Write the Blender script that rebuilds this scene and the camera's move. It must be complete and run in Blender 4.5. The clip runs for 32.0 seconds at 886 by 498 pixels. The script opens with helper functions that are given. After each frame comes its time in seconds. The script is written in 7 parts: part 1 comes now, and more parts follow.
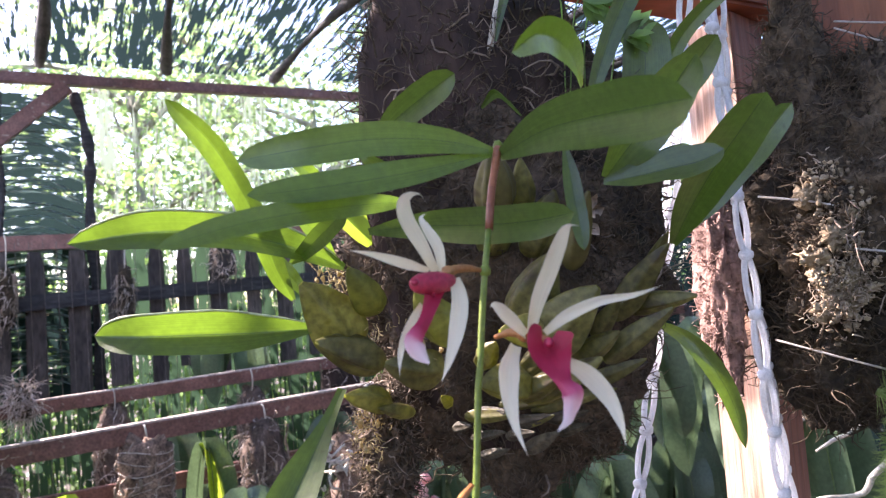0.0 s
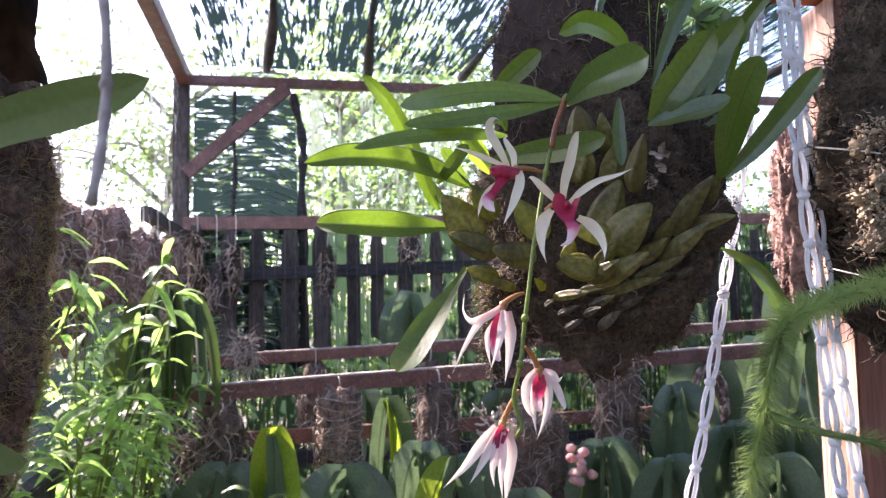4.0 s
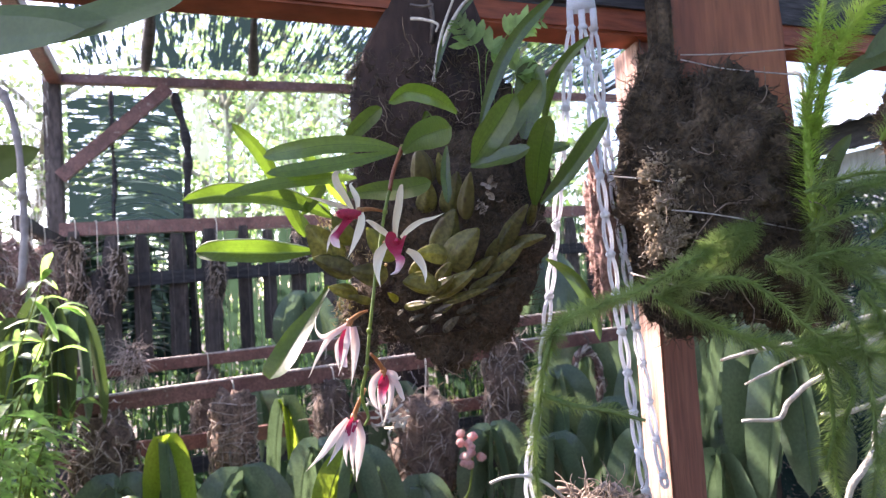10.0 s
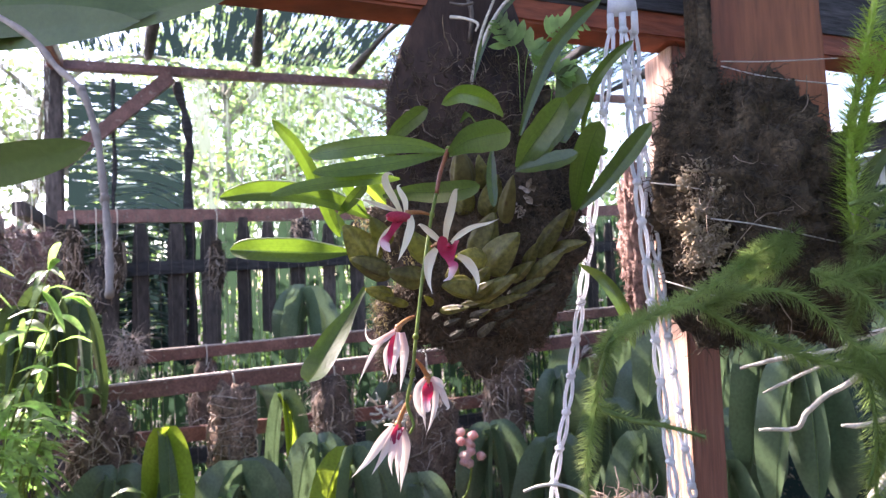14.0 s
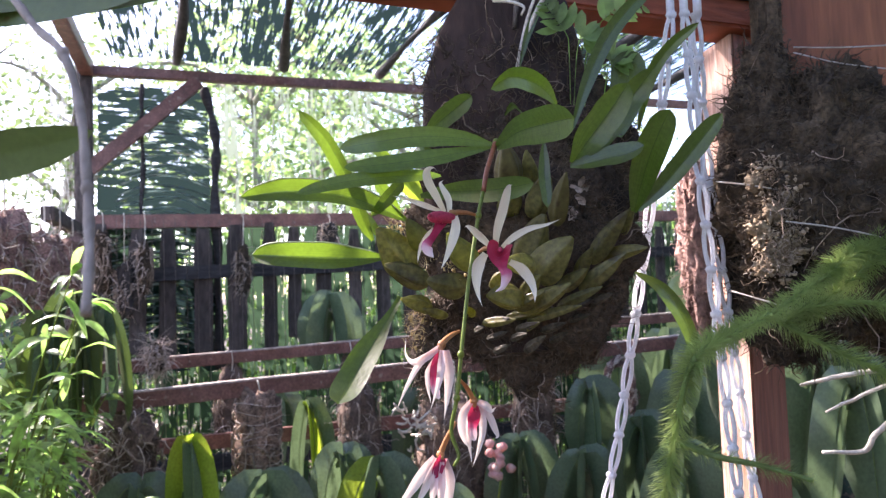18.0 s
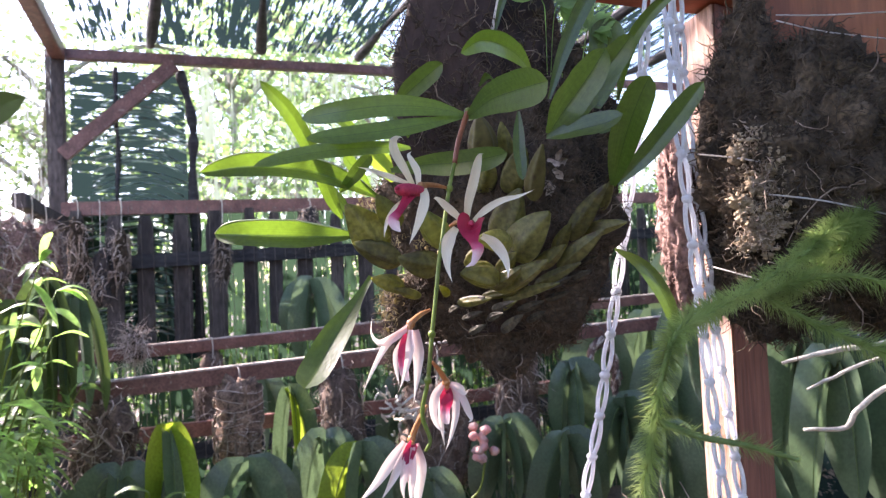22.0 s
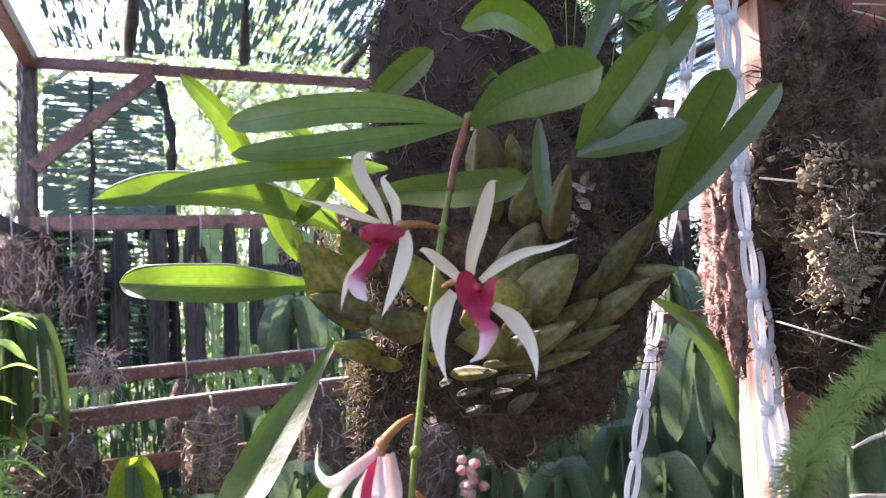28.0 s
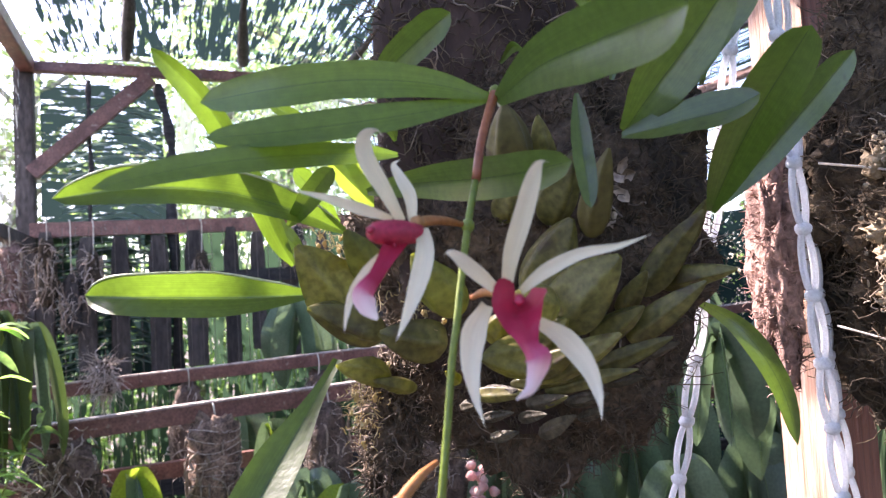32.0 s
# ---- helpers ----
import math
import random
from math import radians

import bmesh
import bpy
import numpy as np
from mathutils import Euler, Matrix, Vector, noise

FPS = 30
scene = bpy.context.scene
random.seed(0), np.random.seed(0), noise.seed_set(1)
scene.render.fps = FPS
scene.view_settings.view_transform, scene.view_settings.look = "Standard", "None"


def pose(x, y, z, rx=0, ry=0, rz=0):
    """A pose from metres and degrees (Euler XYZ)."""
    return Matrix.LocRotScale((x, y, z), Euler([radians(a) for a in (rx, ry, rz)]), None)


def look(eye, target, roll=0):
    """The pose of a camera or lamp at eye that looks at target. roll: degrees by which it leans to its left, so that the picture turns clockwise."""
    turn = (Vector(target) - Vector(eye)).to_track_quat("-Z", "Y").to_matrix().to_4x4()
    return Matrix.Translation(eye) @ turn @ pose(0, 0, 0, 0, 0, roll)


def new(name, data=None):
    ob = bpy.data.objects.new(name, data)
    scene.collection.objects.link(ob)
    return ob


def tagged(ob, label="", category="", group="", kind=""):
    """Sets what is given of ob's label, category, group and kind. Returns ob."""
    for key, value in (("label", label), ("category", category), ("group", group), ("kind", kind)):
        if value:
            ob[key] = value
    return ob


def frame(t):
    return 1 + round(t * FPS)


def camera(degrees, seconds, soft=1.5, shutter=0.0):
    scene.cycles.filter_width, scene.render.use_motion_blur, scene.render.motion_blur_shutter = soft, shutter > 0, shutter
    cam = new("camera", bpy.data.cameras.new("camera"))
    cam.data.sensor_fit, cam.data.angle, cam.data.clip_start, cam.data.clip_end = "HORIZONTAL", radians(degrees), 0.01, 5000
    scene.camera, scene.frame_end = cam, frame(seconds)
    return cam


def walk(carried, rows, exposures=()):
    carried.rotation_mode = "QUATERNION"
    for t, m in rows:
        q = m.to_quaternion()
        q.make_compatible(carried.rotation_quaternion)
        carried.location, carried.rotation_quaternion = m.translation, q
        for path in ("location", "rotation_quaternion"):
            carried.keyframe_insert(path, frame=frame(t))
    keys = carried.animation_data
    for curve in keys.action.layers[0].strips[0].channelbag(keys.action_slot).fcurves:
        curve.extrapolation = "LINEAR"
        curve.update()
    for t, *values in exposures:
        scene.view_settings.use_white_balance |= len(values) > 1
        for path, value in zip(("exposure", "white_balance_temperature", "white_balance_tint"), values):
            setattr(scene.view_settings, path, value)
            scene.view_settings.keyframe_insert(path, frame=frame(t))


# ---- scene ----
cam = camera(66.0, 32.0, 1.25)
PATH = [
    (0, (0.014, -0.006, 1.609), (0.016, 1.991, 1.734), -4.4),
    (0.5, (0.018, -0.025, 1.601), (0.009, 1.973, 1.687), -4.1),
    (1, (0.028, -0.037, 1.595), (0.005, 1.962, 1.675), -4.5),
    (1.5, (0.032, -0.044, 1.598), (-0.013, 1.954, 1.678), -4.0),
    (2, (0.061, -0.071, 1.587), (-0.153, 1.912, 1.733), -2.0),
    (2.5, (0.074, -0.108, 1.572), (-0.266, 1.856, 1.725), -1.1),
    (3, (0.057, -0.11, 1.57), (-0.381, 1.832, 1.764), -0.6),
    (3.5, (0.076, -0.129, 1.547), (-0.45, 1.792, 1.722), -1.0),
    (5.5, (0.067, -0.223, 1.535), (-0.447, 1.707, 1.635), -1.1),
    (6, (0.041, -0.243, 1.528), (-0.507, 1.678, 1.621), 0.4),
    (6.5, (0.034, -0.272, 1.535), (-0.533, 1.642, 1.648), 0.6),
    (7, (0.028, -0.281, 1.531), (-0.539, 1.633, 1.65), 1.2),
    (7.5, (0.042, -0.284, 1.533), (-0.522, 1.631, 1.658), 0.5),
    (8, (0.085, -0.273, 1.542), (-0.35, 1.673, 1.684), -1.2),
    (8.5, (0.106, -0.264, 1.549), (-0.254, 1.697, 1.711), -1.8),
    (9, (0.114, -0.257, 1.556), (-0.192, 1.712, 1.73), -2.0),
    (9.5, (0.123, -0.254, 1.56), (-0.155, 1.72, 1.72), -3.4),
    (10, (0.129, -0.242, 1.557), (-0.106, 1.741, 1.67), -3.6),
    (10.5, (0.138, -0.237, 1.557), (-0.064, 1.75, 1.668), -3.2),
    (11, (0.142, -0.246, 1.552), (-0.056, 1.742, 1.658), -3.0),
    (11.5, (0.135, -0.249, 1.542), (-0.065, 1.739, 1.635), -3.2),
    (12, (0.126, -0.266, 1.54), (-0.095, 1.718, 1.664), -2.4),
    (12.5, (0.113, -0.273, 1.541), (-0.084, 1.715, 1.646), -2.1),
    (13, (0.1, -0.27, 1.568), (-0.088, 1.718, 1.673), -3.8),
    (13.5, (0.095, -0.253, 1.567), (-0.085, 1.737, 1.665), -3.6),
    (14, (0.09, -0.237, 1.566), (-0.128, 1.749, 1.666), -2.2),
    (14.5, (0.094, -0.216, 1.57), (-0.134, 1.769, 1.668), -2.2),
    (16.5, (0.076, -0.189, 1.568), (-0.204, 1.789, 1.661), -2.2),
    (17, (0.074, -0.191, 1.566), (-0.247, 1.779, 1.682), -1.9),
    (17.5, (0.074, -0.19, 1.571), (-0.249, 1.78, 1.693), -2.5),
    (18, (0.069, -0.181, 1.569), (-0.22, 1.794, 1.689), -1.9),
    (18.5, (0.07, -0.175, 1.567), (-0.207, 1.802, 1.686), -1.7),
    (19, (0.069, -0.176, 1.569), (-0.214, 1.8, 1.689), -1.8),
    (19.5, (0.071, -0.188, 1.569), (-0.217, 1.788, 1.69), -1.7),
    (20, (0.071, -0.187, 1.566), (-0.219, 1.789, 1.68), -1.8),
    (20.5, (0.07, -0.182, 1.564), (-0.209, 1.796, 1.654), -1.8),
    (21, (0.07, -0.177, 1.566), (-0.19, 1.804, 1.659), -2.0),
    (21.5, (0.069, -0.174, 1.564), (-0.192, 1.807, 1.658), -1.9),
    (22, (0.074, -0.158, 1.564), (-0.17, 1.826, 1.638), -2.6),
    (22.5, (0.079, -0.147, 1.571), (-0.161, 1.837, 1.659), -2.6),
    (23, (0.081, -0.138, 1.573), (-0.151, 1.846, 1.671), -2.3),
    (23.5, (0.079, -0.118, 1.568), (-0.13, 1.869, 1.649), -2.4),
    (24, (0.077, -0.113, 1.569), (-0.123, 1.874, 1.674), -2.8),
    (24.5, (0.075, -0.099, 1.576), (-0.112, 1.89, 1.684), -2.5),
    (25, (0.068, -0.09, 1.58), (-0.137, 1.897, 1.678), -2.2),
    (25.5, (0.062, -0.075, 1.583), (-0.138, 1.913, 1.681), -2.6),
    (27.5, (0.058, -0.034, 1.591), (-0.129, 1.955, 1.703), -1.8),
    (28, (0.058, -0.029, 1.591), (-0.147, 1.957, 1.706), -2.3),
    (28.5, (0.057, -0.022, 1.594), (-0.131, 1.965, 1.721), -1.7),
    (29, (0.053, -0.012, 1.594), (-0.16, 1.974, 1.705), -2.2),
    (29.5, (0.051, 0.002, 1.591), (-0.185, 1.986, 1.693), -2.3),
    (30, (0.044, 0.003, 1.594), (-0.202, 1.985, 1.699), -2.6),
    (30.5, (0.043, 0.008, 1.598), (-0.181, 1.992, 1.708), -2.3),
    (31, (0.041, 0.021, 1.596), (-0.181, 2.006, 1.692), -2.9),
    (31.5, (0.04, 0.022, 1.595), (-0.205, 2.004, 1.697), -3.3),
    (32, (0.045, 0.023, 1.595), (-0.169, 2.008, 1.711), -3.2),
]
cam.data.dof.use_dof, cam.data.dof.focus_distance, cam.data.dof.aperture_fstop = True, 0.44, 20.0
EXPOSURES = [(0.0, 2.28, 6450, 29), (3.0, 2.07, 6500, 29), (6.0, 2.20, 6500, 29), (7.0, 2.15, 6500, 29), (9.0, 2.26, 6500, 29), (11.0, 2.30, 6450, 29), (14.0, 2.27, 6450, 29), (17.5, 2.10, 6450, 29), (20.0, 2.14, 6450, 29), (24.0, 2.31, 6400, 29), (28.0, 2.37, 6450, 29), (32.0, 2.34, 6450, 29)]
walk(cam, [(t, look(eye, target, roll)) for t, eye, target, roll in PATH], EXPOSURES)

# ---- world, sun, exposure ----
SUN_WAY = Vector((-0.76, 0.36, 0.74)).normalized()      # towards the sun
world = bpy.data.worlds.new("sky")
scene.world = world
world.use_nodes = True
wn = world.node_tree.nodes
sky = wn.new("ShaderNodeTexSky")
sky.sky_type, sky.sun_disc = "NISHITA", False
sky.sun_elevation = math.asin(SUN_WAY.z)
sky.sun_rotation = math.atan2(SUN_WAY.x, SUN_WAY.y)
world.node_tree.links.new(sky.outputs[0], wn["Background"].inputs[0])
wn["Background"].inputs[1].default_value = 0.15
sun = new("sun", bpy.data.lights.new("sun", "SUN"))
sun.data.energy, sun.data.angle, sun.data.color = 4.6, radians(0.5), (1.0, 0.94, 0.84)
sun.matrix_world = look((0, 0, 12), Vector((0, 0, 12)) - SUN_WAY)

# ---- plan: the shade house stands turned to the camera's first view ----
TH = radians(27.97)
AX, AY = Vector((math.cos(TH), math.sin(TH), 0)), Vector((-math.sin(TH), math.cos(TH), 0))


def W(s, r, z):
    """A place of the shade house: s along its back wall, r towards it."""
    return AX * s + AY * r + Vector((0, 0, z))


# ---- materials ----
def stripes(N, L, across, lengthwise, low, high):
    """Fine veins that run from a blade's base to its tip."""
    uv, mp, nz, mr = N.new("ShaderNodeUVMap"), N.new("ShaderNodeMapping"), N.new("ShaderNodeTexNoise"), N.new("ShaderNodeMapRange")
    mp.inputs["Scale"].default_value = (across, lengthwise, 1)
    nz.inputs["Scale"].default_value, nz.inputs["Detail"].default_value = 1.0, 2
    mr.inputs[1].default_value, mr.inputs[2].default_value, mr.inputs[3].default_value, mr.inputs[4].default_value = 0.3, 0.7, low, high
    L.new(uv.outputs[0], mp.inputs[0]), L.new(mp.outputs[0], nz.inputs[0]), L.new(nz.outputs["Fac"], mr.inputs[0])
    return mr.outputs[0]


def material(name, c1, c2, scale=20.0, rough=0.6, bump=0.3, bscale=None, trans=None, tfac=0.35, metal=0.0, stretch=(1, 1, 1),
             spec=0.5, speck=None, vary=0.12, turn=(0, 0, 0), coat=0.0, rib=None):
    """Two colours mixed by a coarse noise, shaded by a fine one, with bump; trans: colour of the light that comes through."""
    m = bpy.data.materials.new(name)
    m.use_nodes = True
    nt = m.node_tree
    N, L = nt.nodes, nt.links
    bs = N["Principled BSDF"]
    tc, mp = N.new("ShaderNodeTexCoord"), N.new("ShaderNodeMapping")
    mp.inputs["Scale"].default_value = stretch
    mp.inputs["Rotation"].default_value = turn
    L.new(tc.outputs["Object"], mp.inputs[0])
    n1, n2 = N.new("ShaderNodeTexNoise"), N.new("ShaderNodeTexNoise")
    n1.inputs["Scale"].default_value, n1.inputs["Detail"].default_value = scale, 4
    n2.inputs["Scale"].default_value, n2.inputs["Detail"].default_value = bscale or scale * 7, 5
    L.new(mp.outputs[0], n1.inputs[0]), L.new(mp.outputs[0], n2.inputs[0])
    ramp = N.new("ShaderNodeValToRGB")
    ramp.color_ramp.elements[0].position, ramp.color_ramp.elements[1].position = 0.32, 0.68
    ramp.color_ramp.elements[0].color, ramp.color_ramp.elements[1].color = (*c1, 1), (*c2, 1)
    L.new(n1.outputs["Fac"], ramp.inputs[0])
    hsv = N.new("ShaderNodeHueSaturation")
    mr = N.new("ShaderNodeMapRange")
    mr.inputs[1].default_value, mr.inputs[2].default_value, mr.inputs[3].default_value, mr.inputs[4].default_value = 0.3, 0.7, 1 - vary * 1.6, 1 + vary * 1.6
    L.new(n2.outputs["Fac"], mr.inputs[0])
    info = N.new("ShaderNodeObjectInfo")
    mr2 = N.new("ShaderNodeMapRange")
    mr2.inputs[3].default_value, mr2.inputs[4].default_value = 1 - vary, 1 + vary
    L.new(info.outputs["Random"], mr2.inputs[0])
    mul = N.new("ShaderNodeMath")
    mul.operation = "MULTIPLY"
    L.new(mr.outputs[0], mul.inputs[0]), L.new(mr2.outputs[0], mul.inputs[1])
    if rib:
        veins = stripes(N, L, 55, 1.3, 0.86, 1.14)
        mul3 = N.new("ShaderNodeMath")
        mul3.operation = "MULTIPLY"
        L.new(mul.outputs[0], mul3.inputs[0]), L.new(veins, mul3.inputs[1])
        mul = mul3
    L.new(mul.outputs[0], hsv.inputs["Value"]), L.new(ramp.outputs[0], hsv.inputs["Color"])
    col = hsv.outputs[0]
    if speck:
        vo = N.new("ShaderNodeTexNoise")
        vo.inputs["Scale"].default_value, vo.inputs["Detail"].default_value = speck[1], 2
        L.new(tc.outputs["Object"], vo.inputs[0])
        vr = N.new("ShaderNodeMapRange")
        vr.inputs[1].default_value, vr.inputs[2].default_value = speck[2], speck[2] + 0.05
        L.new(vo.outputs["Fac"], vr.inputs[0])
        mx = N.new("ShaderNodeMix")
        mx.data_type = "RGBA"
        L.new(vr.outputs[0], mx.inputs[0]), L.new(col, mx.inputs[6])
        mx.inputs[7].default_value = (*speck[0], 1)
        col = mx.outputs[2]
    ribmask = None
    if rib:
        uv, sx, ab = N.new("ShaderNodeUVMap"), N.new("ShaderNodeSeparateXYZ"), N.new("ShaderNodeMath")
        ab.operation = "COMPARE"
        ab.inputs[1].default_value, ab.inputs[2].default_value = 0.5, rib[1]
        L.new(uv.outputs[0], sx.inputs[0]), L.new(sx.outputs[0], ab.inputs[0])
        ribmask = ab.outputs[0]
        mx = N.new("ShaderNodeMix")
        mx.data_type = "RGBA"
        L.new(ribmask, mx.inputs[0]), L.new(col, mx.inputs[6])
        mx.inputs[7].default_value = (*rib[0], 1)
        col = mx.outputs[2]
    L.new(col, bs.inputs["Base Color"])
    bs.inputs["Roughness"].default_value, bs.inputs["Metallic"].default_value = rough, metal
    bs.inputs["Specular IOR Level"].default_value = spec
    bs.inputs["Coat Weight"].default_value, bs.inputs["Coat Roughness"].default_value = coat, 0.2
    if bump:
        bp = N.new("ShaderNodeBump")
        bp.inputs["Strength"].default_value, bp.inputs["Distance"].default_value = bump, 0.004
        L.new(n2.outputs["Fac"], bp.inputs["Height"]), L.new(bp.outputs[0], bs.inputs["Normal"])
    if trans:
        tr, mix = N.new("ShaderNodeBsdfTranslucent"), N.new("ShaderNodeMixShader")
        hs2 = N.new("ShaderNodeHueSaturation")
        hs2.inputs["Color"].default_value = (*trans, 1)
        L.new(mul.outputs[0], hs2.inputs["Value"])
        through_col = hs2.outputs[0]
        if rib:
            m3 = N.new("ShaderNodeMix")
            m3.data_type = "RGBA"
            L.new(ribmask, m3.inputs[0]), L.new(through_col, m3.inputs[6])
            m3.inputs[7].default_value = (*[q * 3.0 for q in rib[0]], 1)
            through_col = m3.outputs[2]
        L.new(through_col, tr.inputs[0])
        mix.inputs[0].default_value = tfac
        L.new(bs.outputs[0], mix.inputs[1]), L.new(tr.outputs[0], mix.inputs[2])
        L.new(mix.outputs[0], N["Material Output"].inputs[0])
    return m


def along(name, stops, rough=0.5, trans=True, tfac=0.4):
    """A petal's colour that changes from its base to its tip (its own pigment)."""
    m = material(name, (1, 1, 1), (1, 1, 1), 60, rough, 0.08, trans=(1, 1, 1), tfac=tfac)
    N, L = m.node_tree.nodes, m.node_tree.links
    uv, sep, ramp = N.new("ShaderNodeUVMap"), N.new("ShaderNodeSeparateXYZ"), N.new("ShaderNodeValToRGB")
    L.new(uv.outputs[0], sep.inputs[0]), L.new(sep.outputs[1], ramp.inputs[0])
    for k, (p, c) in enumerate(stops):
        e = ramp.color_ramp.elements[k] if k < 2 else ramp.color_ramp.elements.new(p)
        e.position, e.color = p, (*c, 1)
    tone = N.new("ShaderNodeHueSaturation")
    L.new(ramp.outputs[0], tone.inputs["Color"]), L.new(stripes(N, L, 26, 2.0, 0.90, 1.04), tone.inputs["Value"])
    L.new(tone.outputs[0], N["Principled BSDF"].inputs["Base Color"])
    for n in N:
        if n.type == "BSDF_TRANSLUCENT":
            L.new(tone.outputs[0], n.inputs[0])
    return m


def cloth(name, dark, thru, open_to, scale, stretch, turn):
    """A woven plastic shade net: threads that hide, gaps that let the day through."""
    m = bpy.data.materials.new(name)
    m.use_nodes = True
    N, L = m.node_tree.nodes, m.node_tree.links
    N.remove(N["Principled BSDF"])
    tc, mp, n1, n2 = N.new("ShaderNodeTexCoord"), N.new("ShaderNodeMapping"), N.new("ShaderNodeTexNoise"), N.new("ShaderNodeTexNoise")
    mp.vector_type = "TEXTURE"
    mp.inputs["Rotation"].default_value, mp.inputs["Scale"].default_value = turn, [1 / q for q in stretch]
    L.new(tc.outputs["Object"], mp.inputs[0]), L.new(mp.outputs[0], n1.inputs[0]), L.new(mp.outputs[0], n2.inputs[0])
    n1.inputs["Scale"].default_value, n1.inputs["Detail"].default_value = scale, 3
    n2.inputs["Scale"].default_value, n2.inputs["Detail"].default_value = scale * 0.13, 2
    add = N.new("ShaderNodeMath")
    add.operation = "MULTIPLY_ADD"
    add.inputs[1].default_value, add.inputs[2].default_value = 0.6, -0.3
    L.new(n2.outputs["Fac"], add.inputs[0])
    ad2 = N.new("ShaderNodeMath")
    L.new(n1.outputs["Fac"], ad2.inputs[0]), L.new(add.outputs[0], ad2.inputs[1])
    mr = N.new("ShaderNodeMapRange")
    mr.inputs[1].default_value, mr.inputs[2].default_value = open_to - 0.03, open_to + 0.03
    L.new(ad2.outputs[0], mr.inputs[0])
    df, tl, tp, m1, m2 = N.new("ShaderNodeBsdfDiffuse"), N.new("ShaderNodeBsdfTranslucent"), N.new("ShaderNodeBsdfTransparent"), N.new("ShaderNodeMixShader"), N.new("ShaderNodeMixShader")
    df.inputs[0].default_value, tl.inputs[0].default_value = (*dark, 1), (*thru, 1)
    m1.inputs[0].default_value = 0.5
    L.new(df.outputs[0], m1.inputs[1]), L.new(tl.outputs[0], m1.inputs[2])
    L.new(mr.outputs[0], m2.inputs[0]), L.new(tp.outputs[0], m2.inputs[1]), L.new(m1.outputs[0], m2.inputs[2])
    L.new(m2.outputs[0], N["Material Output"].inputs[0])
    return m


LEAF = material("orchid leaf", (0.047, 0.072, 0.023), (0.068, 0.097, 0.031), 26, 0.28, 0.06, 300, vary=0.08, coat=0.22, rib=((0.038, 0.064, 0.017), 0.009), trans=(0.24, 0.42, 0.028), tfac=0.30, speck=((0.03, 0.02, 0.01), 95, 0.735))
BULB = material("pseudobulb", (0.086, 0.073, 0.023), (0.190, 0.168, 0.062), 46, 0.45, 0.20, 240, vary=0.24, spec=0.45, trans=(0.55, 0.58, 0.05), tfac=0.22, speck=((0.06, 0.04, 0.02), 60, 0.62))
# greener copy of the bulb colour for two bulbs shown as sunlit
BULBLIT = material("sunlit pseudobulb", (0.085, 0.090, 0.018), (0.15, 0.145, 0.034), 40, 0.5, 0.16, 220, vary=0.2, trans=(0.50, 0.54, 0.06), tfac=0.20, speck=((0.06, 0.04, 0.02), 60, 0.62))
BULBPALE = material("olive brown pseudobulb", (0.085, 0.070, 0.022), (0.125, 0.105, 0.036), 30, 0.55, 0.12, 200, vary=0.14, spec=0.35, trans=(0.45, 0.45, 0.06), tfac=0.12, speck=((0.06, 0.035, 0.02), 60, 0.60))
BULBOLD = material("shrivelled pseudobulb", (0.040, 0.033, 0.021), (0.105, 0.087, 0.057), 70, 0.6, 0.5, 260, vary=0.3, spec=0.4)
# near-white colour for the painted sunlit rims of two leaves
RIMLIT = material("sunlit leaf rim", (0.52, 0.58, 0.36), (0.66, 0.70, 0.50), 60, 0.4, 0.05, trans=(0.6, 0.7, 0.3), tfac=0.2)
MASS = material("brown root mass", (0.042, 0.027, 0.017), (0.128, 0.085, 0.053), 40, 0.95, 1.0, 230, vary=0.35)
# crumbs of the root mass, coloured pale as if sunlit
CRUMB = material("sunlit crumbs", (0.125, 0.088, 0.052), (0.44, 0.34, 0.22), 60, 0.95, 0.6)
BULB2 = material("large pseudobulb", (0.200, 0.185, 0.038), (0.315, 0.290, 0.074), 24, 0.45, 0.18, 220, trans=(0.4, 0.45, 0.08), tfac=0.12, speck=((0.10, 0.07, 0.03), 70, 0.68))
LEAF2 = material("soft leaf", (0.078, 0.108, 0.030), (0.110, 0.142, 0.044), 22, 0.5, 0.08, 240, vary=0.06, trans=(0.22, 0.36, 0.06), tfac=0.16, speck=((0.06, 0.04, 0.01), 80, 0.74))
PETAL = along("petal", ((0.0, (0.76, 0.66, 0.42)), (1.0, (0.88, 0.83, 0.66)), (0.14, (0.85, 0.77, 0.57))), 0.5, tfac=0.4)
PINKPETAL = along("pink petal", ((0.0, (0.80, 0.50, 0.46)), (1.0, (0.88, 0.80, 0.68)), (0.34, (0.86, 0.70, 0.62))), 0.55, tfac=0.4)
LIP = along("lip", ((0.0, (0.46, 0.028, 0.070)), (1.0, (0.88, 0.76, 0.72)), (0.46, (0.38, 0.012, 0.058)), (0.60, (0.60, 0.10, 0.20)), (0.72, (0.80, 0.48, 0.52))), 0.45, tfac=0.35)
LIPDARK = material("lip hood", (0.36, 0.014, 0.052), (0.47, 0.04, 0.085), 90, 0.42, 0.15, trans=(0.7, 0.08, 0.12), tfac=0.25)
COLUMN = material("column", (0.30, 0.01, 0.04), (0.42, 0.02, 0.06), 90, 0.4, 0.1)
STEM = material("flower stem", (0.125, 0.180, 0.022), (0.20, 0.255, 0.036), 50, 0.42, 0.1, trans=(0.4, 0.5, 0.05), tfac=0.15)
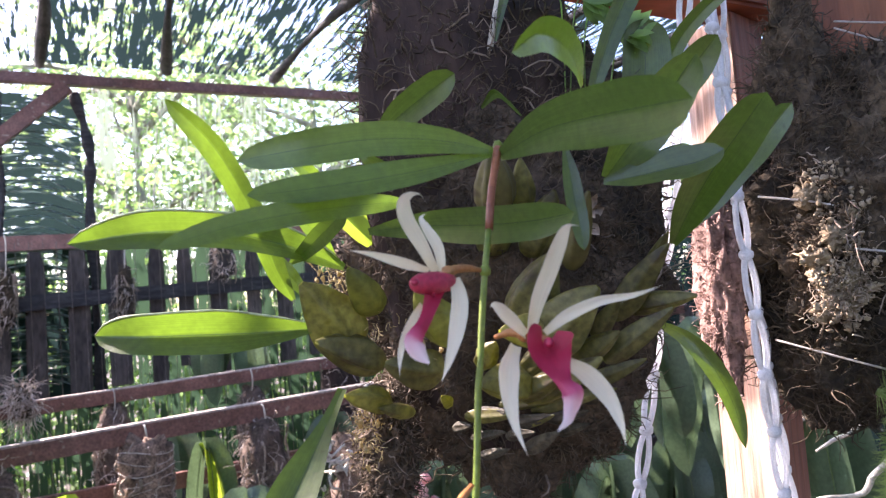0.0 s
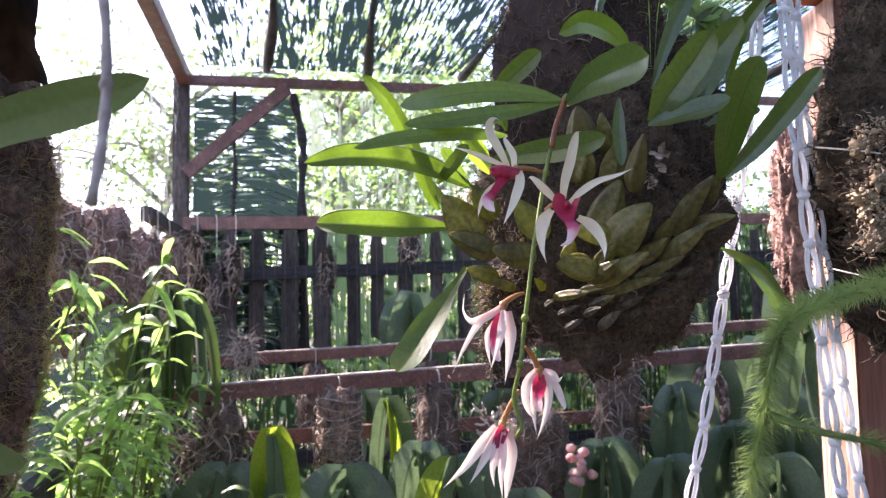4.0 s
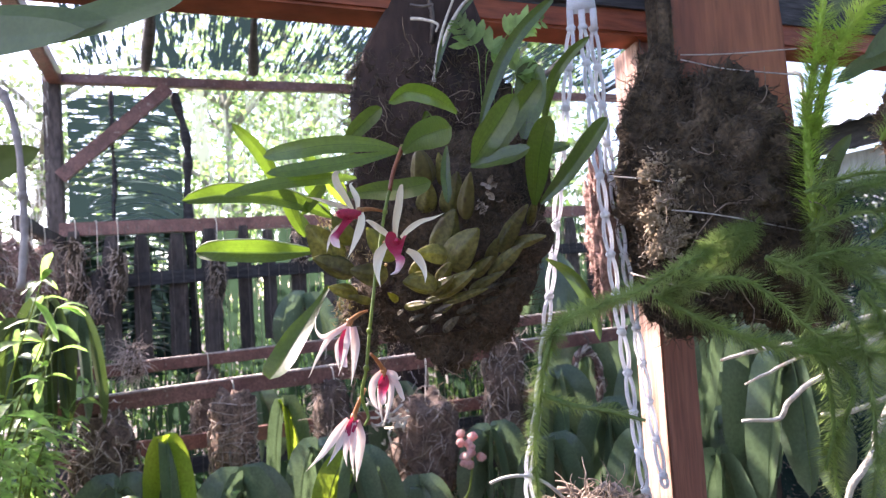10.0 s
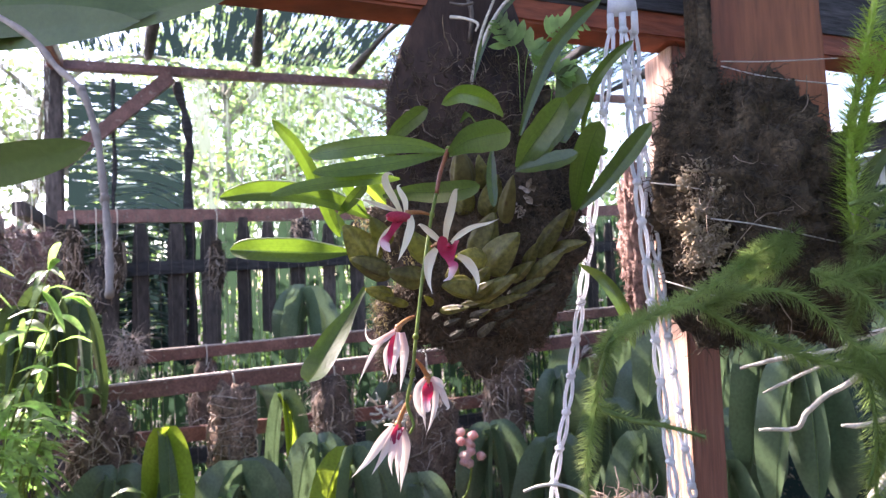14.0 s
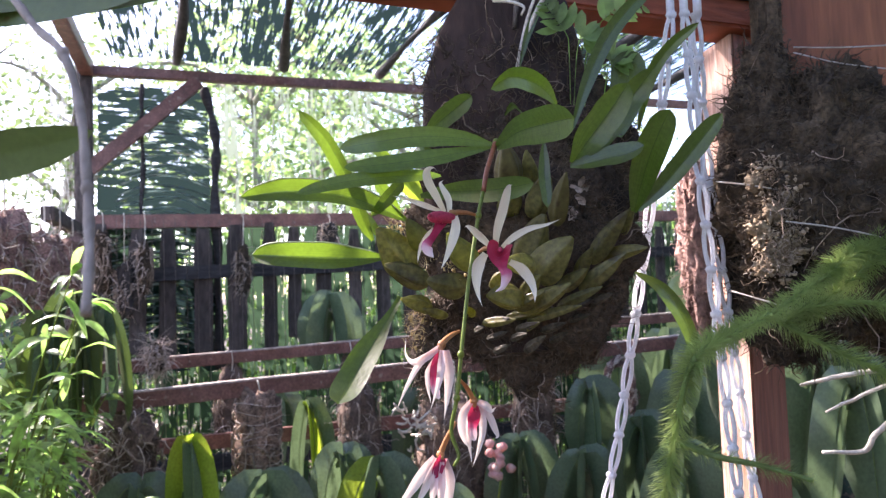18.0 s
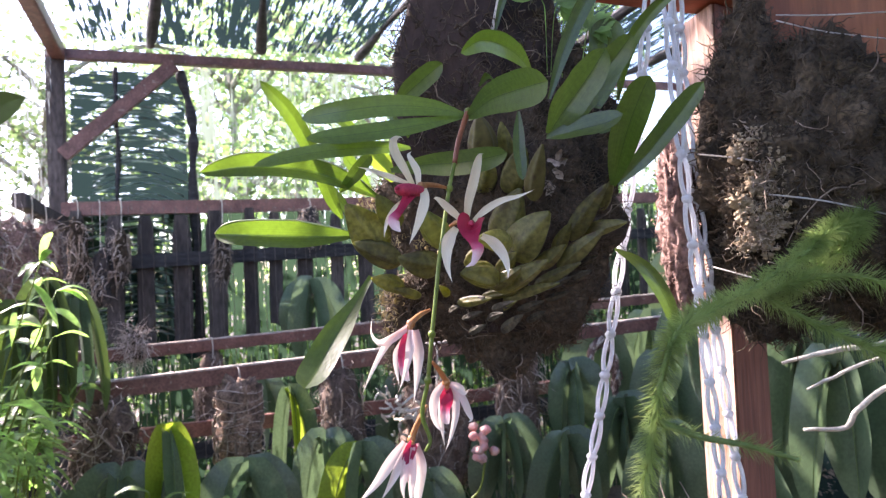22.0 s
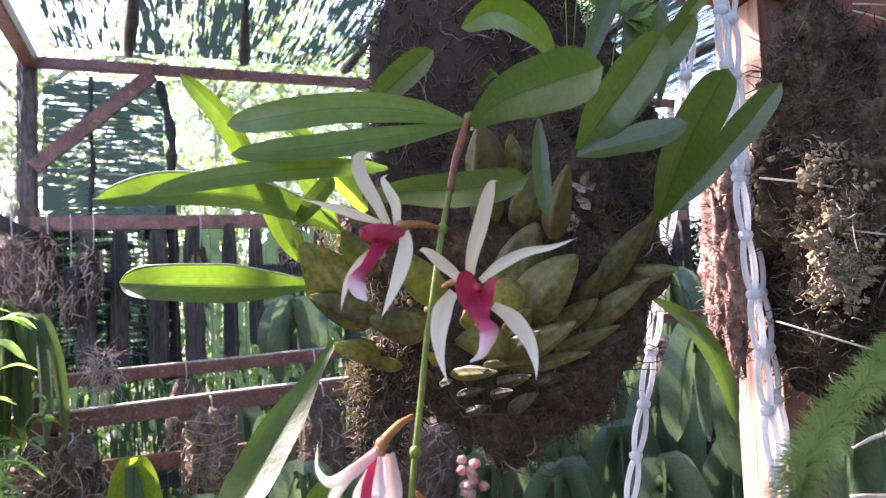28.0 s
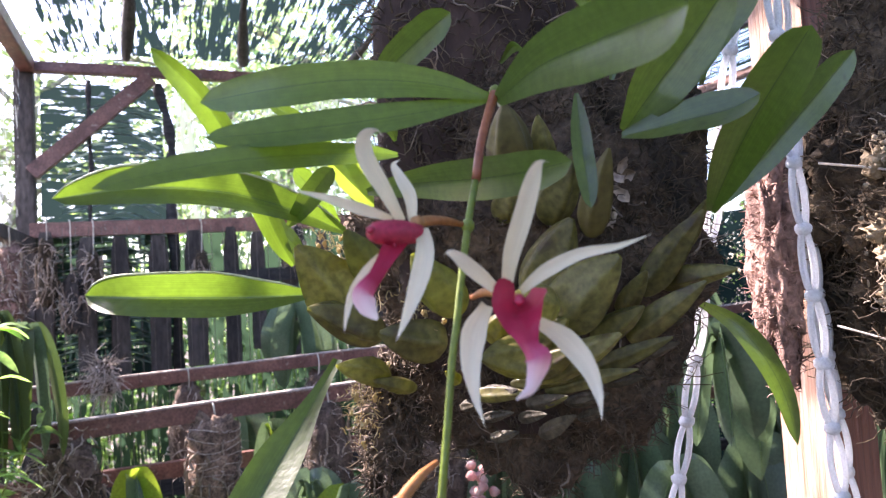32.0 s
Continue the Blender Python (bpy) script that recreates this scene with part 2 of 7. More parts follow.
STEMRED = material("reddish stem", (0.20, 0.055, 0.025), (0.30, 0.10, 0.04), 60, 0.45, 0.1)
PEDICEL = material("pedicel", (0.42, 0.15, 0.05), (0.52, 0.25, 0.09), 60, 0.45, 0.1, trans=(0.5, 0.24, 0.08), tfac=0.15)
FIBRE = material("root fibre", (0.062, 0.043, 0.026), (0.190, 0.135, 0.084), 35, 0.9, 0.6, 260, vary=0.3)
FIBREDARK = material("dark root fibre", (0.050, 0.034, 0.021), (0.165, 0.116, 0.070), 35, 0.9, 0.6, 260, vary=0.3)
FIBREPALE = material("pale root", (0.38, 0.30, 0.245), (0.62, 0.52, 0.44), 30, 0.85, 0.4, 200, vary=0.3)
LOGFUZZ = material("mossy fuzz", (0.062, 0.040, 0.028), (0.29, 0.190, 0.135), 34, 0.95, 0.6, 170, vary=0.45)
LOGMOSS = material("mossy log", (0.066, 0.044, 0.032), (0.205, 0.137, 0.104), 30, 0.95, 1.0, 200, vary=0.3)
DUSTYBARK = material("dusty dry bark", (0.082, 0.055, 0.042), (0.230, 0.158, 0.120), 24, 0.95, 1.0, 150, vary=0.3)
ROOTTAN = material("tan root", (0.18, 0.13, 0.095), (0.37, 0.28, 0.21), 30, 0.85, 0.4, 200, vary=0.3)
DRYSTEM = material("dry stem", (0.24, 0.19, 0.155), (0.40, 0.33, 0.28), 40, 0.8, 0.4, 200)
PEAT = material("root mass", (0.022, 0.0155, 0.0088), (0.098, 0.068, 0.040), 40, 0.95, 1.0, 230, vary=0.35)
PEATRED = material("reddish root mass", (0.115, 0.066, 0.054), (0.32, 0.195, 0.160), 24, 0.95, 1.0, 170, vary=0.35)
# dry moss, its gold raised to carry the log's lit rim
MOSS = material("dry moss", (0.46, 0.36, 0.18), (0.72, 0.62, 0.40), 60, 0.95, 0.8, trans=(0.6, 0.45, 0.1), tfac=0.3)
# pale colour for root fibres inside a painted sun patch
FIBRELIT = material("lichen", (0.30, 0.22, 0.155), (0.56, 0.46, 0.35), 60, 0.95, 0.6)
BARK = material("slab bark", (0.020, 0.0110, 0.0080), (0.052, 0.029, 0.021), 14, 0.9, 0.9, 90, stretch=(1, 1, 0.35), vary=0.3)
CEDAR = material("cedar board", (0.16, 0.050, 0.022), (0.27, 0.098, 0.042), 9, 0.6, 0.35, 60, stretch=(3, 3, 0.25), vary=0.18)
# paler copy of the post wood for its sunlit side
POSTLIT = material("sunlit post face", (0.30, 0.15, 0.095), (0.54, 0.36, 0.28), 30, 0.65, 0.6, 110, stretch=(3, 3, 0.25), turn=(0, 0.32, 0), vary=0.22)
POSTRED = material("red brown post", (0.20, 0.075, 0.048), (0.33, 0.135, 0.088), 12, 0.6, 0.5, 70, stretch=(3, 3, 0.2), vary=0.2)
REDBEAM = material("red stained beam", (0.27, 0.065, 0.030), (0.42, 0.115, 0.050), 10, 0.65, 0.4, 60, stretch=(0.5, 0.5, 3), vary=0.2)
DARKBEAM = material("weathered dark beam", (0.022, 0.022, 0.025), (0.065, 0.062, 0.064), 18, 0.85, 0.9, 80, stretch=(0.4, 0.4, 3), vary=0.3)
RAIL = material("brown painted rail", (0.130, 0.055, 0.043), (0.235, 0.108, 0.086), 16, 0.42, 0.4, 120, vary=0.25, speck=((0.30, 0.22, 0.18), 40, 0.66))
# pale colour for the rail tops: sunlight painted in, not wear
RAILLIT = material("sunlit rail top", (0.42, 0.33, 0.29), (0.66, 0.56, 0.50), 30, 0.6, 0.5, 120, vary=0.25)
OLDWOOD = material("old grey wood", (0.038, 0.031, 0.028), (0.098, 0.078, 0.069), 10, 0.85, 0.8, 70, stretch=(1, 1, 0.3), vary=0.3)
ROPE = material("white cord", (0.84, 0.84, 0.86), (0.92, 0.92, 0.93), 200, 0.5, 0.3, 900, trans=(0.92, 0.92, 0.95), tfac=0.45, vary=0.06)
PLASTIC = material("white plastic", (0.76, 0.76, 0.80), (0.86, 0.86, 0.88), 60, 0.35, 0.05, trans=(0.92, 0.92, 0.95), tfac=0.4, vary=0.04)
WIRE = material("nylon line", (0.55, 0.50, 0.45), (0.70, 0.65, 0.60), 100, 0.4, 0.0, trans=(0.9, 0.85, 0.8), tfac=0.3)
DEADROOT = material("bleached aerial root", (0.56, 0.50, 0.41), (0.80, 0.74, 0.63), 50, 0.7, 0.5, 300)
TASSEL = material("tassel fern", (0.175, 0.245, 0.072), (0.305, 0.380, 0.130), 30, 0.42, 0.0, trans=(0.42, 0.58, 0.18), tfac=0.45)
TASSELNEW = material("young tassel fern", (0.44, 0.55, 0.12), (0.60, 0.70, 0.22), 30, 0.5, 0.0, trans=(0.50, 0.75, 0.10), tfac=0.45)
BROAD = material("broad leaf", (0.068, 0.108, 0.060), (0.120, 0.168, 0.100), 12, 0.30, 0.06, 120, coat=0.4, vary=0.12, trans=(0.22, 0.34, 0.16), tfac=0.20)
MIDRIB = material("leaf midrib", (0.10, 0.16, 0.06), (0.16, 0.22, 0.09), 20, 0.4, 0.05, trans=(0.3, 0.45, 0.1), tfac=0.2)
BROADYELLOW = material("yellow green leaf", (0.13, 0.24, 0.02), (0.22, 0.33, 0.04), 12, 0.35, 0.12, 120, trans=(0.55, 0.75, 0.06), tfac=0.5)
FRESH = material("fresh foliage", (0.17, 0.26, 0.085), (0.30, 0.40, 0.15), 6, 0.4, 0.0, trans=(0.42, 0.70, 0.16), tfac=0.5, vary=0.35)
TREELEAF = material("tree foliage", (0.055, 0.12, 0.03), (0.15, 0.24, 0.07), 1.5, 0.5, 0.0, trans=(0.35, 0.51, 0.20), tfac=0.5, vary=0.4)
TRUNK = material("tree bark", (0.22, 0.20, 0.16), (0.36, 0.33, 0.27), 8, 0.9, 0.8, 60, stretch=(1, 1, 0.3))
EARTH = material("earth", (0.05, 0.04, 0.03), (0.11, 0.085, 0.06), 1.2, 0.95, 0.8, 14, vary=0.3)
SHEDWALL = material("pale shed boards", (0.42, 0.45, 0.48), (0.58, 0.60, 0.62), 3, 0.6, 0.2, 30, stretch=(3, 3, 0.2))
SHEDROOF = material("pale metal roof", (0.60, 0.62, 0.66), (0.74, 0.76, 0.80), 4, 0.4, 0.1, 40)
IRON = material("rusty hook wire", (0.10, 0.08, 0.07), (0.22, 0.18, 0.15), 80, 0.5, 0.2, metal=0.5)
ROOFNET = cloth("roof shade net", (0.006, 0.010, 0.012), (0.016, 0.030, 0.028), 0.485, 58, (1.0, 0.08, 1.0), (0, 0, TH))
SIDENET = cloth("pale side net", (0.20, 0.22, 0.22), (0.34, 0.37, 0.36), 0.622, 40, (1.0, 0.9, 0.35), (0.6, 0, TH))
LOWNET = cloth("weathered low net", (0.02, 0.03, 0.03), (0.03, 0.05, 0.045), 0.45, 16, (1.0, 0.5, 2.0), (0, 0, TH))
FARNET = cloth("far net", (0.010, 0.020, 0.020), (0.02, 0.04, 0.04), 0.36, 36, (1.0, 1.0, 2.2), (0, 0, TH))
NETFOLD = material("pale net fold", (0.15, 0.19, 0.18), (0.28, 0.33, 0.31), 20, 0.8, 0.3, trans=(0.42, 0.52, 0.50), tfac=0.7)
BACKNET = cloth("weathered back net", (0.03, 0.045, 0.032), (0.05, 0.095, 0.055), 0.44, 60, (1.0, 1.0, 0.10), (0, 0, TH))
WALLNET = cloth("fine back wall net", (0.16, 0.20, 0.17), (0.27, 0.34, 0.27), 0.60, 110, (1.0, 1.0, 0.06), (0, 0, TH))
DARKNET = cloth("dark net curtain", (0.020, 0.034, 0.033), (0.018, 0.034, 0.033), 0.43, 18, (0.45, 1.0, 2.8), (0, 0, TH))

# ---- mesh tools ----
class Geo:
    """Vertices, faces and texture places of one mesh."""

    def __init__(self):
        self.v, self.f, self.uv = [], [], []

    def grid(self, rows, closed=False, uvs=None):
        """Rows of points, joined by faces; closed: each row is a ring."""
        base, n = len(self.v), len(rows[0])
        for k, row in enumerate(rows):
            self.v.extend(tuple(p) for p in row)
            for j in range(n):
                self.uv.append(uvs[k][j] if uvs else (j / max(1, n - 1), k / max(1, len(rows) - 1)))
        for k in range(len(rows) - 1):
            for j in range(n if closed else n - 1):
                a, b = base + k * n + j, base + k * n + (j + 1) % n
                self.f.append((a, b, b + n, a + n))
        return base

    def tube(self, pts, radii, n=6, cap=True):
        pts = [Vector(p) for p in pts]
        if not hasattr(radii, "__len__"):
            radii = [radii] * len(pts)
        rows, side = [], None
        for k, p in enumerate(pts):
            d = (pts[min(k + 1, len(pts) - 1)] - pts[max(k - 1, 0)])
            d = d.normalized() if d.length > 1e-9 else Vector((0, 0, 1))
            if side is None:
                side = d.orthogonal().normalized()
            side = (side - d * side.dot(d))
            side = side.normalized() if side.length > 1e-6 else d.orthogonal().normalized()
            up = d.cross(side)
            rows.append([p + (side * math.cos(a) + up * math.sin(a)) * radii[k] for a in (2 * math.pi * j / n for j in range(n))])
        base = self.grid(rows, closed=True)
        if cap:
            self.f.append(tuple(base + j for j in range(n))[::-1])
            self.f.append(tuple(base + (len(rows) - 1) * n + j for j in range(n)))

    def blob(self, centre, size, seed=0, rough=0.2, freq=3.0, nu=28, nv=18, turn=None, shape=None):
        """A lumpy ball; shape(z) gives its breadth from -1 to 1."""
        rows, c = [], Vector(centre)
        for k in range(nv + 1):
            ph = math.pi * k / nv
            row = []
            for j in range(nu):
                th = 2 * math.pi * j / nu
                d = Vector((math.sin(ph) * math.cos(th), math.sin(ph) * math.sin(th), -math.cos(ph)))
                q = noise.fractal(d * freq + Vector((seed * 7.3, seed * 1.7, seed)), 0.8, 2.0, 7 if nu >= 40 else 4)
                w = shape(d.z) if shape else 1.0
                p = Vector((d.x * size[0] * w, d.y * size[1] * w, d.z * size[2])) * (1 + rough * q)
                row.append(c + (turn @ p if turn else p))
            rows.append(row)
        self.grid(rows, closed=True)


def part(name, geo, mat, parent=None, label="", smooth=True):
    """Links a Geo or a bmesh as one mesh object, under a thing or a part where one is given."""
    me = bpy.data.meshes.new(name)
    if isinstance(geo, Geo):
        me.from_pydata(geo.v, [], geo.f)
        lay = me.uv_layers.new(name="UVMap")
        idx = np.empty(len(me.loops), dtype=np.int32)
        me.loops.foreach_get("vertex_index", idx)
        lay.data.foreach_set("uv", np.array(geo.uv, dtype=np.float32)[idx].ravel())
    else:
        geo.to_mesh(me)
        geo.free()
    if smooth:
        me.polygons.foreach_set("use_smooth", [True] * len(me.polygons))
    me.materials.append(mat)
    ob = new(name, me)
    if parent:
        ob.parent = parent
        if parent.type == "EMPTY":
            ob.matrix_parent_inverse = Matrix.Translation(parent.location).inverted()
    if label:
        ob["label"] = label
    if name in JOINED:
        ob["kind"] = "stuff"
    return ob


JOINED = ("rootlet_tangle", "moss_tangle", "reddish_tangle", "pale_root_tangle", "dark_root_tangle", "golden_moss", "dry_moss", "trailing_root_tangle", "lichen", "crown", "foliage")


def thing(name, at, label, category, group="", kind=""):
    ob = new(name)
    ob.empty_display_size = 0.02
    ob.location = at
    return tagged(ob, label, category, group, kind)


def spline(pts, n):
    """n points along a smooth line through pts."""
    P = [Vector(p) for p in pts]
    P = [P[0] * 2 - P[1]] + P + [P[-1] * 2 - P[-2]]
    out = []
    for k in range(n):
        u = k / (n - 1) * (len(P) - 3)
        i = min(int(u), len(P) - 4)
        t = u - i
        a, b, c, d = P[i:i + 4]
        out.append(0.5 * ((2 * b) + (c - a) * t + (2 * a - 5 * b + 4 * c - d) * t * t + (3 * b - a - 3 * c + d) * t ** 3))
    return out


def blade(geo, pts, width, normal, fold=0.25, blunt=0.0, n=14, base=0.3, curl=0.0, wave=0.0, across=(-1, -0.55, 0, 0.55, 1), seed=0, point=0.0, peak=0.45):
    """A leaf or petal: a folded strip along a line, with its own outline."""
    line = spline(pts, n)
    rows, uvs = [], []
    nn = Vector(normal).normalized()
    for k, p in enumerate(line):
        u = k / (n - 1)
        d = (line[min(k + 1, n - 1)] - line[max(k - 1, 0)]).normalized()
        nn = (nn - d * nn.dot(d)).normalized()
        side = d.cross(nn)
        rise = base + (1 - base) * math.sin(min(1, u / peak) * math.pi / 2) ** (1 if peak < 0.5 else 2)
        fall = (1 - max(0.0, (u - peak) / (1 - peak)) ** (2.2 + 2.2 * blunt)) ** (0.75 - 0.2 * blunt) if u < 1 else 0.0
        if point:
            fall = (1 - max(0.0, (u - 0.25) / 0.75) ** 1.5) ** point if u < 1 else 0.0
        w = 0.5 * width * max(rise * fall, 0.015)
        w *= 1 + wave * noise.noise(Vector((u * 5, seed * 3.1, 0)))
        rows.append([p + side * (a * w) + nn * (fold * w * (abs(a) - 0.5) + curl * w * a * a + wave * w * 0.8 * a * noise.noise(Vector((u * 4 + 9, a + seed, 3)))) for a in across])
        uvs.append([(a * 0.5 + 0.5, u) for a in across])
    geo.grid(rows, uvs=uvs)


def timber(size, bevel=0.004, cuts=6, warp=0.003, seed=0):
    """A sawn bar along x with eased edges and a slight warp; size in metres."""
    bm = bmesh.new()
    bmesh.ops.create_cube(bm, size=1)
    for v in bm.verts:
        v.co = Vector((v.co.x * size[0], v.co.y * size[1], v.co.z * size[2]))
    bmesh.ops.bevel(bm, geom=bm.edges[:], offset=bevel, segments=2, affect="EDGES")
    long = [e for e in bm.edges if abs(e.verts[0].co.x - e.verts[1].co.x) > size[0] * 0.7]
    bmesh.ops.subdivide_edges(bm, edges=long, cuts=cuts)
    for v in bm.verts:
        q = noise.noise_vector(Vector((v.co.x * 2.3 + seed * 5.1, seed, 0)))
        v.co.y += q.y * warp
        v.co.z += q.z * warp
    return bm


def bar(name, a, b, thick, high, mat, parent=None, label="", seed=0, warp=0.003, roll=0.0):
    """A timber from a to b."""
    a, b = Vector(a), Vector(b)
    bm = timber(((b - a).length, thick, high), min(thick, high) * 0.08, 8, warp, seed)
    d = (b - a).normalized()
    up = Vector((0, 0, 1)) if abs(d.z) < 0.9 else AY
    y = up.cross(d).normalized()
    z = d.cross(y)
    m = Matrix((d, y, z)).transposed().to_4x4() @ pose(0, 0, 0, roll)
    m.translation = (a + b) / 2
    bmesh.ops.transform(bm, matrix=m, verts=bm.verts)
    return part(name, bm, mat, parent, label, smooth=False)


rng = random.Random(7)


def fibres(geo, spots, length, radius, curl=0.6, sides=3, bits=5, droop=0.0, rnd=rng):
    """Many thin curling roots; spots gives a place and the way out of the surface."""
    for p, nrm in spots:
        p, d = Vector(p), Vector(nrm).normalized()
        d = (d + Vector((rnd.gauss(0, 1), rnd.gauss(0, 1), rnd.gauss(0, 1))) * curl).normalized()
        pts, step = [p], length * rnd.uniform(0.5, 1.4) / bits
        for _ in range(bits):
            d = (d + Vector((rnd.gauss(0, 1), rnd.gauss(0, 1), rnd.gauss(0, 1) - droop)) * curl * 0.55).normalized()
            p = p + d * step
            pts.append(p)
        r = radius * rnd.uniform(0.5, 1.5)
        geo.tube(pts, [r * (1 - 0.6 * k / bits) for k in range(bits + 1)], sides, cap=False)


def on_mesh(ob, n, rnd=rng, keep=None):
    """n random places on a mesh, with its normals."""
    me = ob.data
    polys = [q for q in me.polygons if keep is None or keep(q.center, q.normal)]
    areas = np.cumsum([q.area for q in polys])
    out = []
    for _ in range(n):
        q = polys[int(np.searchsorted(areas, rnd.random() * areas[-1]))]
        vs = [me.vertices[i].co for i in q.vertices]
        a, b = rnd.random(), rnd.random()
        p = vs[0].lerp(vs[1], a).lerp(vs[-1].lerp(vs[2 if len(vs) > 2 else -1], a), b)
        out.append((p.copy(), q.normal.copy()))
    return out

# ---- the setting: ground, shade house frame, nets ----
def sheet(name, corners, mat, nu=24, nv=24, sag=0.0, label="", category="", kind="structure", parent=None, seed=0):
    """A net or sheet between four corners (a, b, c, d round it), slightly slack."""
    g, (a, b, c, d) = Geo(), [Vector(p) for p in corners]
    rows = []
    for k in range(nv + 1):
        v = k / nv
        row = []
        for j in range(nu + 1):
            u = j / nu
            p = a.lerp(b, u).lerp(d.lerp(c, u), v)
            p = p + Vector((0, 0, -sag * 4 * u * (1 - u) * (0.4 + 0.6 * math.sin(math.pi * v)))) + noise.noise_vector(p * 1.3 + Vector((seed, 0, 0))) * 0.012
            row.append(p)
        rows.append(row)
    g.grid(rows)
    ob = part(name, g, mat, parent)
    return tagged(ob, label, category, kind=kind) if not parent else ob


g = Geo()
g.grid([[(x, y, 0.0 + 0.05 * noise.noise(Vector((x * 0.2, y * 0.2, 0))) * (1 if abs(x) + abs(y) > 12 else 0)) for x in (-900, -200, -60, -20, -8, -3, 0, 3, 8, 20, 60, 200, 900)] for y in (-900, -200, -60, -20, -8, -3, 0, 3, 8, 20, 60, 200, 900)])
tagged(part("ground", g, EARTH), "bare brown earth floor under the shade house", "ground", kind="structure")

house = thing("shade_house_frame", W(-0.6, 3.95, 0), "brown painted timber frame of a garden shade house", "frame", kind="structure")
bar("corner_post", W(-0.62, 3.97, 0), W(-0.62, 3.97, 2.86), 0.085, 0.085, OLDWOOD, house, "dark weathered corner post")
bar("top_rail", W(-0.66, 3.95, 2.845), W(3.6, 3.95, 2.90), 0.05, 0.055, RAIL, house)
bar("middle_rail", W(-0.60, 3.93, 2.0), W(3.6, 3.93, 2.06), 0.045, 0.075, RAIL, house)
bar("brace", W(-0.02, 3.93, 2.82), W(-0.59, 3.93, 2.29), 0.04, 0.075, RAIL, house, "sloping rusty red brace")
bar("side_top_rail", W(-0.60, 3.93, 2.85), W(-0.60, -2.5, 2.86), 0.07, 0.075, RAIL, house)
bar("side_rail", W(-0.60, 3.9, 1.93), W(-0.60, 2.9, 1.93), 0.05, 0.06, OLDWOOD, house)
bar("side_rail", W(-0.60, 3.9, 1.10), W(-0.60, -2.5, 1.10), 0.05, 0.06, OLDWOOD, house)
bar("end_post", W(3.6, 3.97, 0), W(3.6, 3.97, 2.9), 0.085, 0.085, OLDWOOD, house)
bar("side_post", W(-0.62, -2.5, 0), W(-0.62, -2.5, 2.9), 0.085, 0.085, OLDWOOD, house)
bar("far_post", W(3.6, -2.5, 0), W(3.6, -2.5, 2.9), 0.085, 0.085, OLDWOOD, house)
bar("far_top_rail", W(3.6, 3.95, 2.9), W(3.6, -2.5, 2.9), 0.05, 0.06, RAIL, house)
bar("near_top_rail", W(-0.6, -2.5, 2.86), W(3.6, -2.5, 2.9), 0.05, 0.06, RAIL, house)
for k, s in enumerate((-0.14, 0.42, 1.12, 1.65, 2.3, 3.0)):
    pole = Geo()
    pole.tube(spline([W(s + 0.06 * math.sin(k * 2.2 + j * 1.3), 3.95 - j * 0.8, 2.93 + 0.011 * j + 0.02 * math.sin(j + k)) for j in range(9)], 40), [0.024 + 0.010 * math.sin(j * 0.7 + k) for j in range(40)], 7)
    part("rafter", pole, DARKBEAM, house, "crooked dark roof pole")

sheet("roof_net", [W(-0.50, 4.1, 2.99), W(3.8, 4.1, 3.03), W(3.8, -2.6, 3.06), W(-0.50, -2.6, 3.03)], ROOFNET, 60, 60, 0.0, "dark green shade net roof letting streaks of sky through", "shade net")
sheet("side_net", [W(-0.64, 4.05, 2.86), W(-0.64, -2.6, 2.9), W(-0.64, -2.6, 1.6), W(-0.64, 4.05, 1.6)], SIDENET, 50, 14, 0.0, "pale translucent side net, glaring in the sun", "shade net")
sheet("lower_side_net", [W(-0.645, 4.05, 1.6), W(-0.645, -2.6, 1.6), W(-0.645, -2.6, 0.0), W(-0.645, 4.05, 0.0)], LOWNET, 40, 14, 0.0, "dark net along the foot of the side wall", "shade net")
sheet("far_side_net", [W(3.65, 4.05, 2.02), W(3.65, -2.6, 2.02), W(3.65, -2.6, 0), W(3.65, 4.05, 0)], FARNET, 30, 16, 0.0, "dark net closing the far side", "shade net")
sheet("back_net", [W(-0.62, 4.01, 1.99), W(3.6, 4.01, 2.04), W(3.6, 4.01, 0), W(-0.62, 4.01, 0)], BACKNET, 50, 14, 0.0, "grey threadbare net behind the paling fence", "shade net")
sheet("back_wall_net", [W(0.05, 4.03, 2.84), W(3.6, 4.03, 2.88), W(3.6, 4.03, 2.05), W(0.05, 4.03, 2.0)], WALLNET, 50, 14, 0.0, "fine worn net over the upper back wall", "shade net")
sheet("near_net", [W(-0.7, -2.6, 2.95), W(3.7, -2.6, 2.95), W(3.7, -2.6, 0), W(-0.7, -2.6, 0)], DARKNET, 30, 16, 0.0, "dark net closing the near end", "shade net")
curtain = sheet("net_curtain", [W(-0.56, 4.02, 2.80), W(0.02, 4.02, 2.78), W(0.085, 4.00, 1.15), W(-0.58, 4.00, 1.15)], DARKNET, 20, 40, 0.0, "ragged dark green net hung across the back", "shade net", "", seed=4)
for pts, rad in (([W(-0.33, 3.985, 2.80), W(-0.325, 3.98, 2.3), W(-0.335, 3.985, 1.16)], 0.012), ([W(0.01, 3.985, 2.80), W(0.075, 3.975, 2.50), W(0.065, 3.98, 2.2), W(0.08, 3.985, 1.16)], 0.026)):
    hem = Geo()
    hem.tube([p + noise.noise_vector(p * 5) * 0.010 for p in spline(pts, 40)], [rad * (1 + 0.25 * math.sin(k * 0.7)) for k in range(40)], 6)
    part("net_hem", hem, DARKBEAM, curtain, "dark rolled hem")
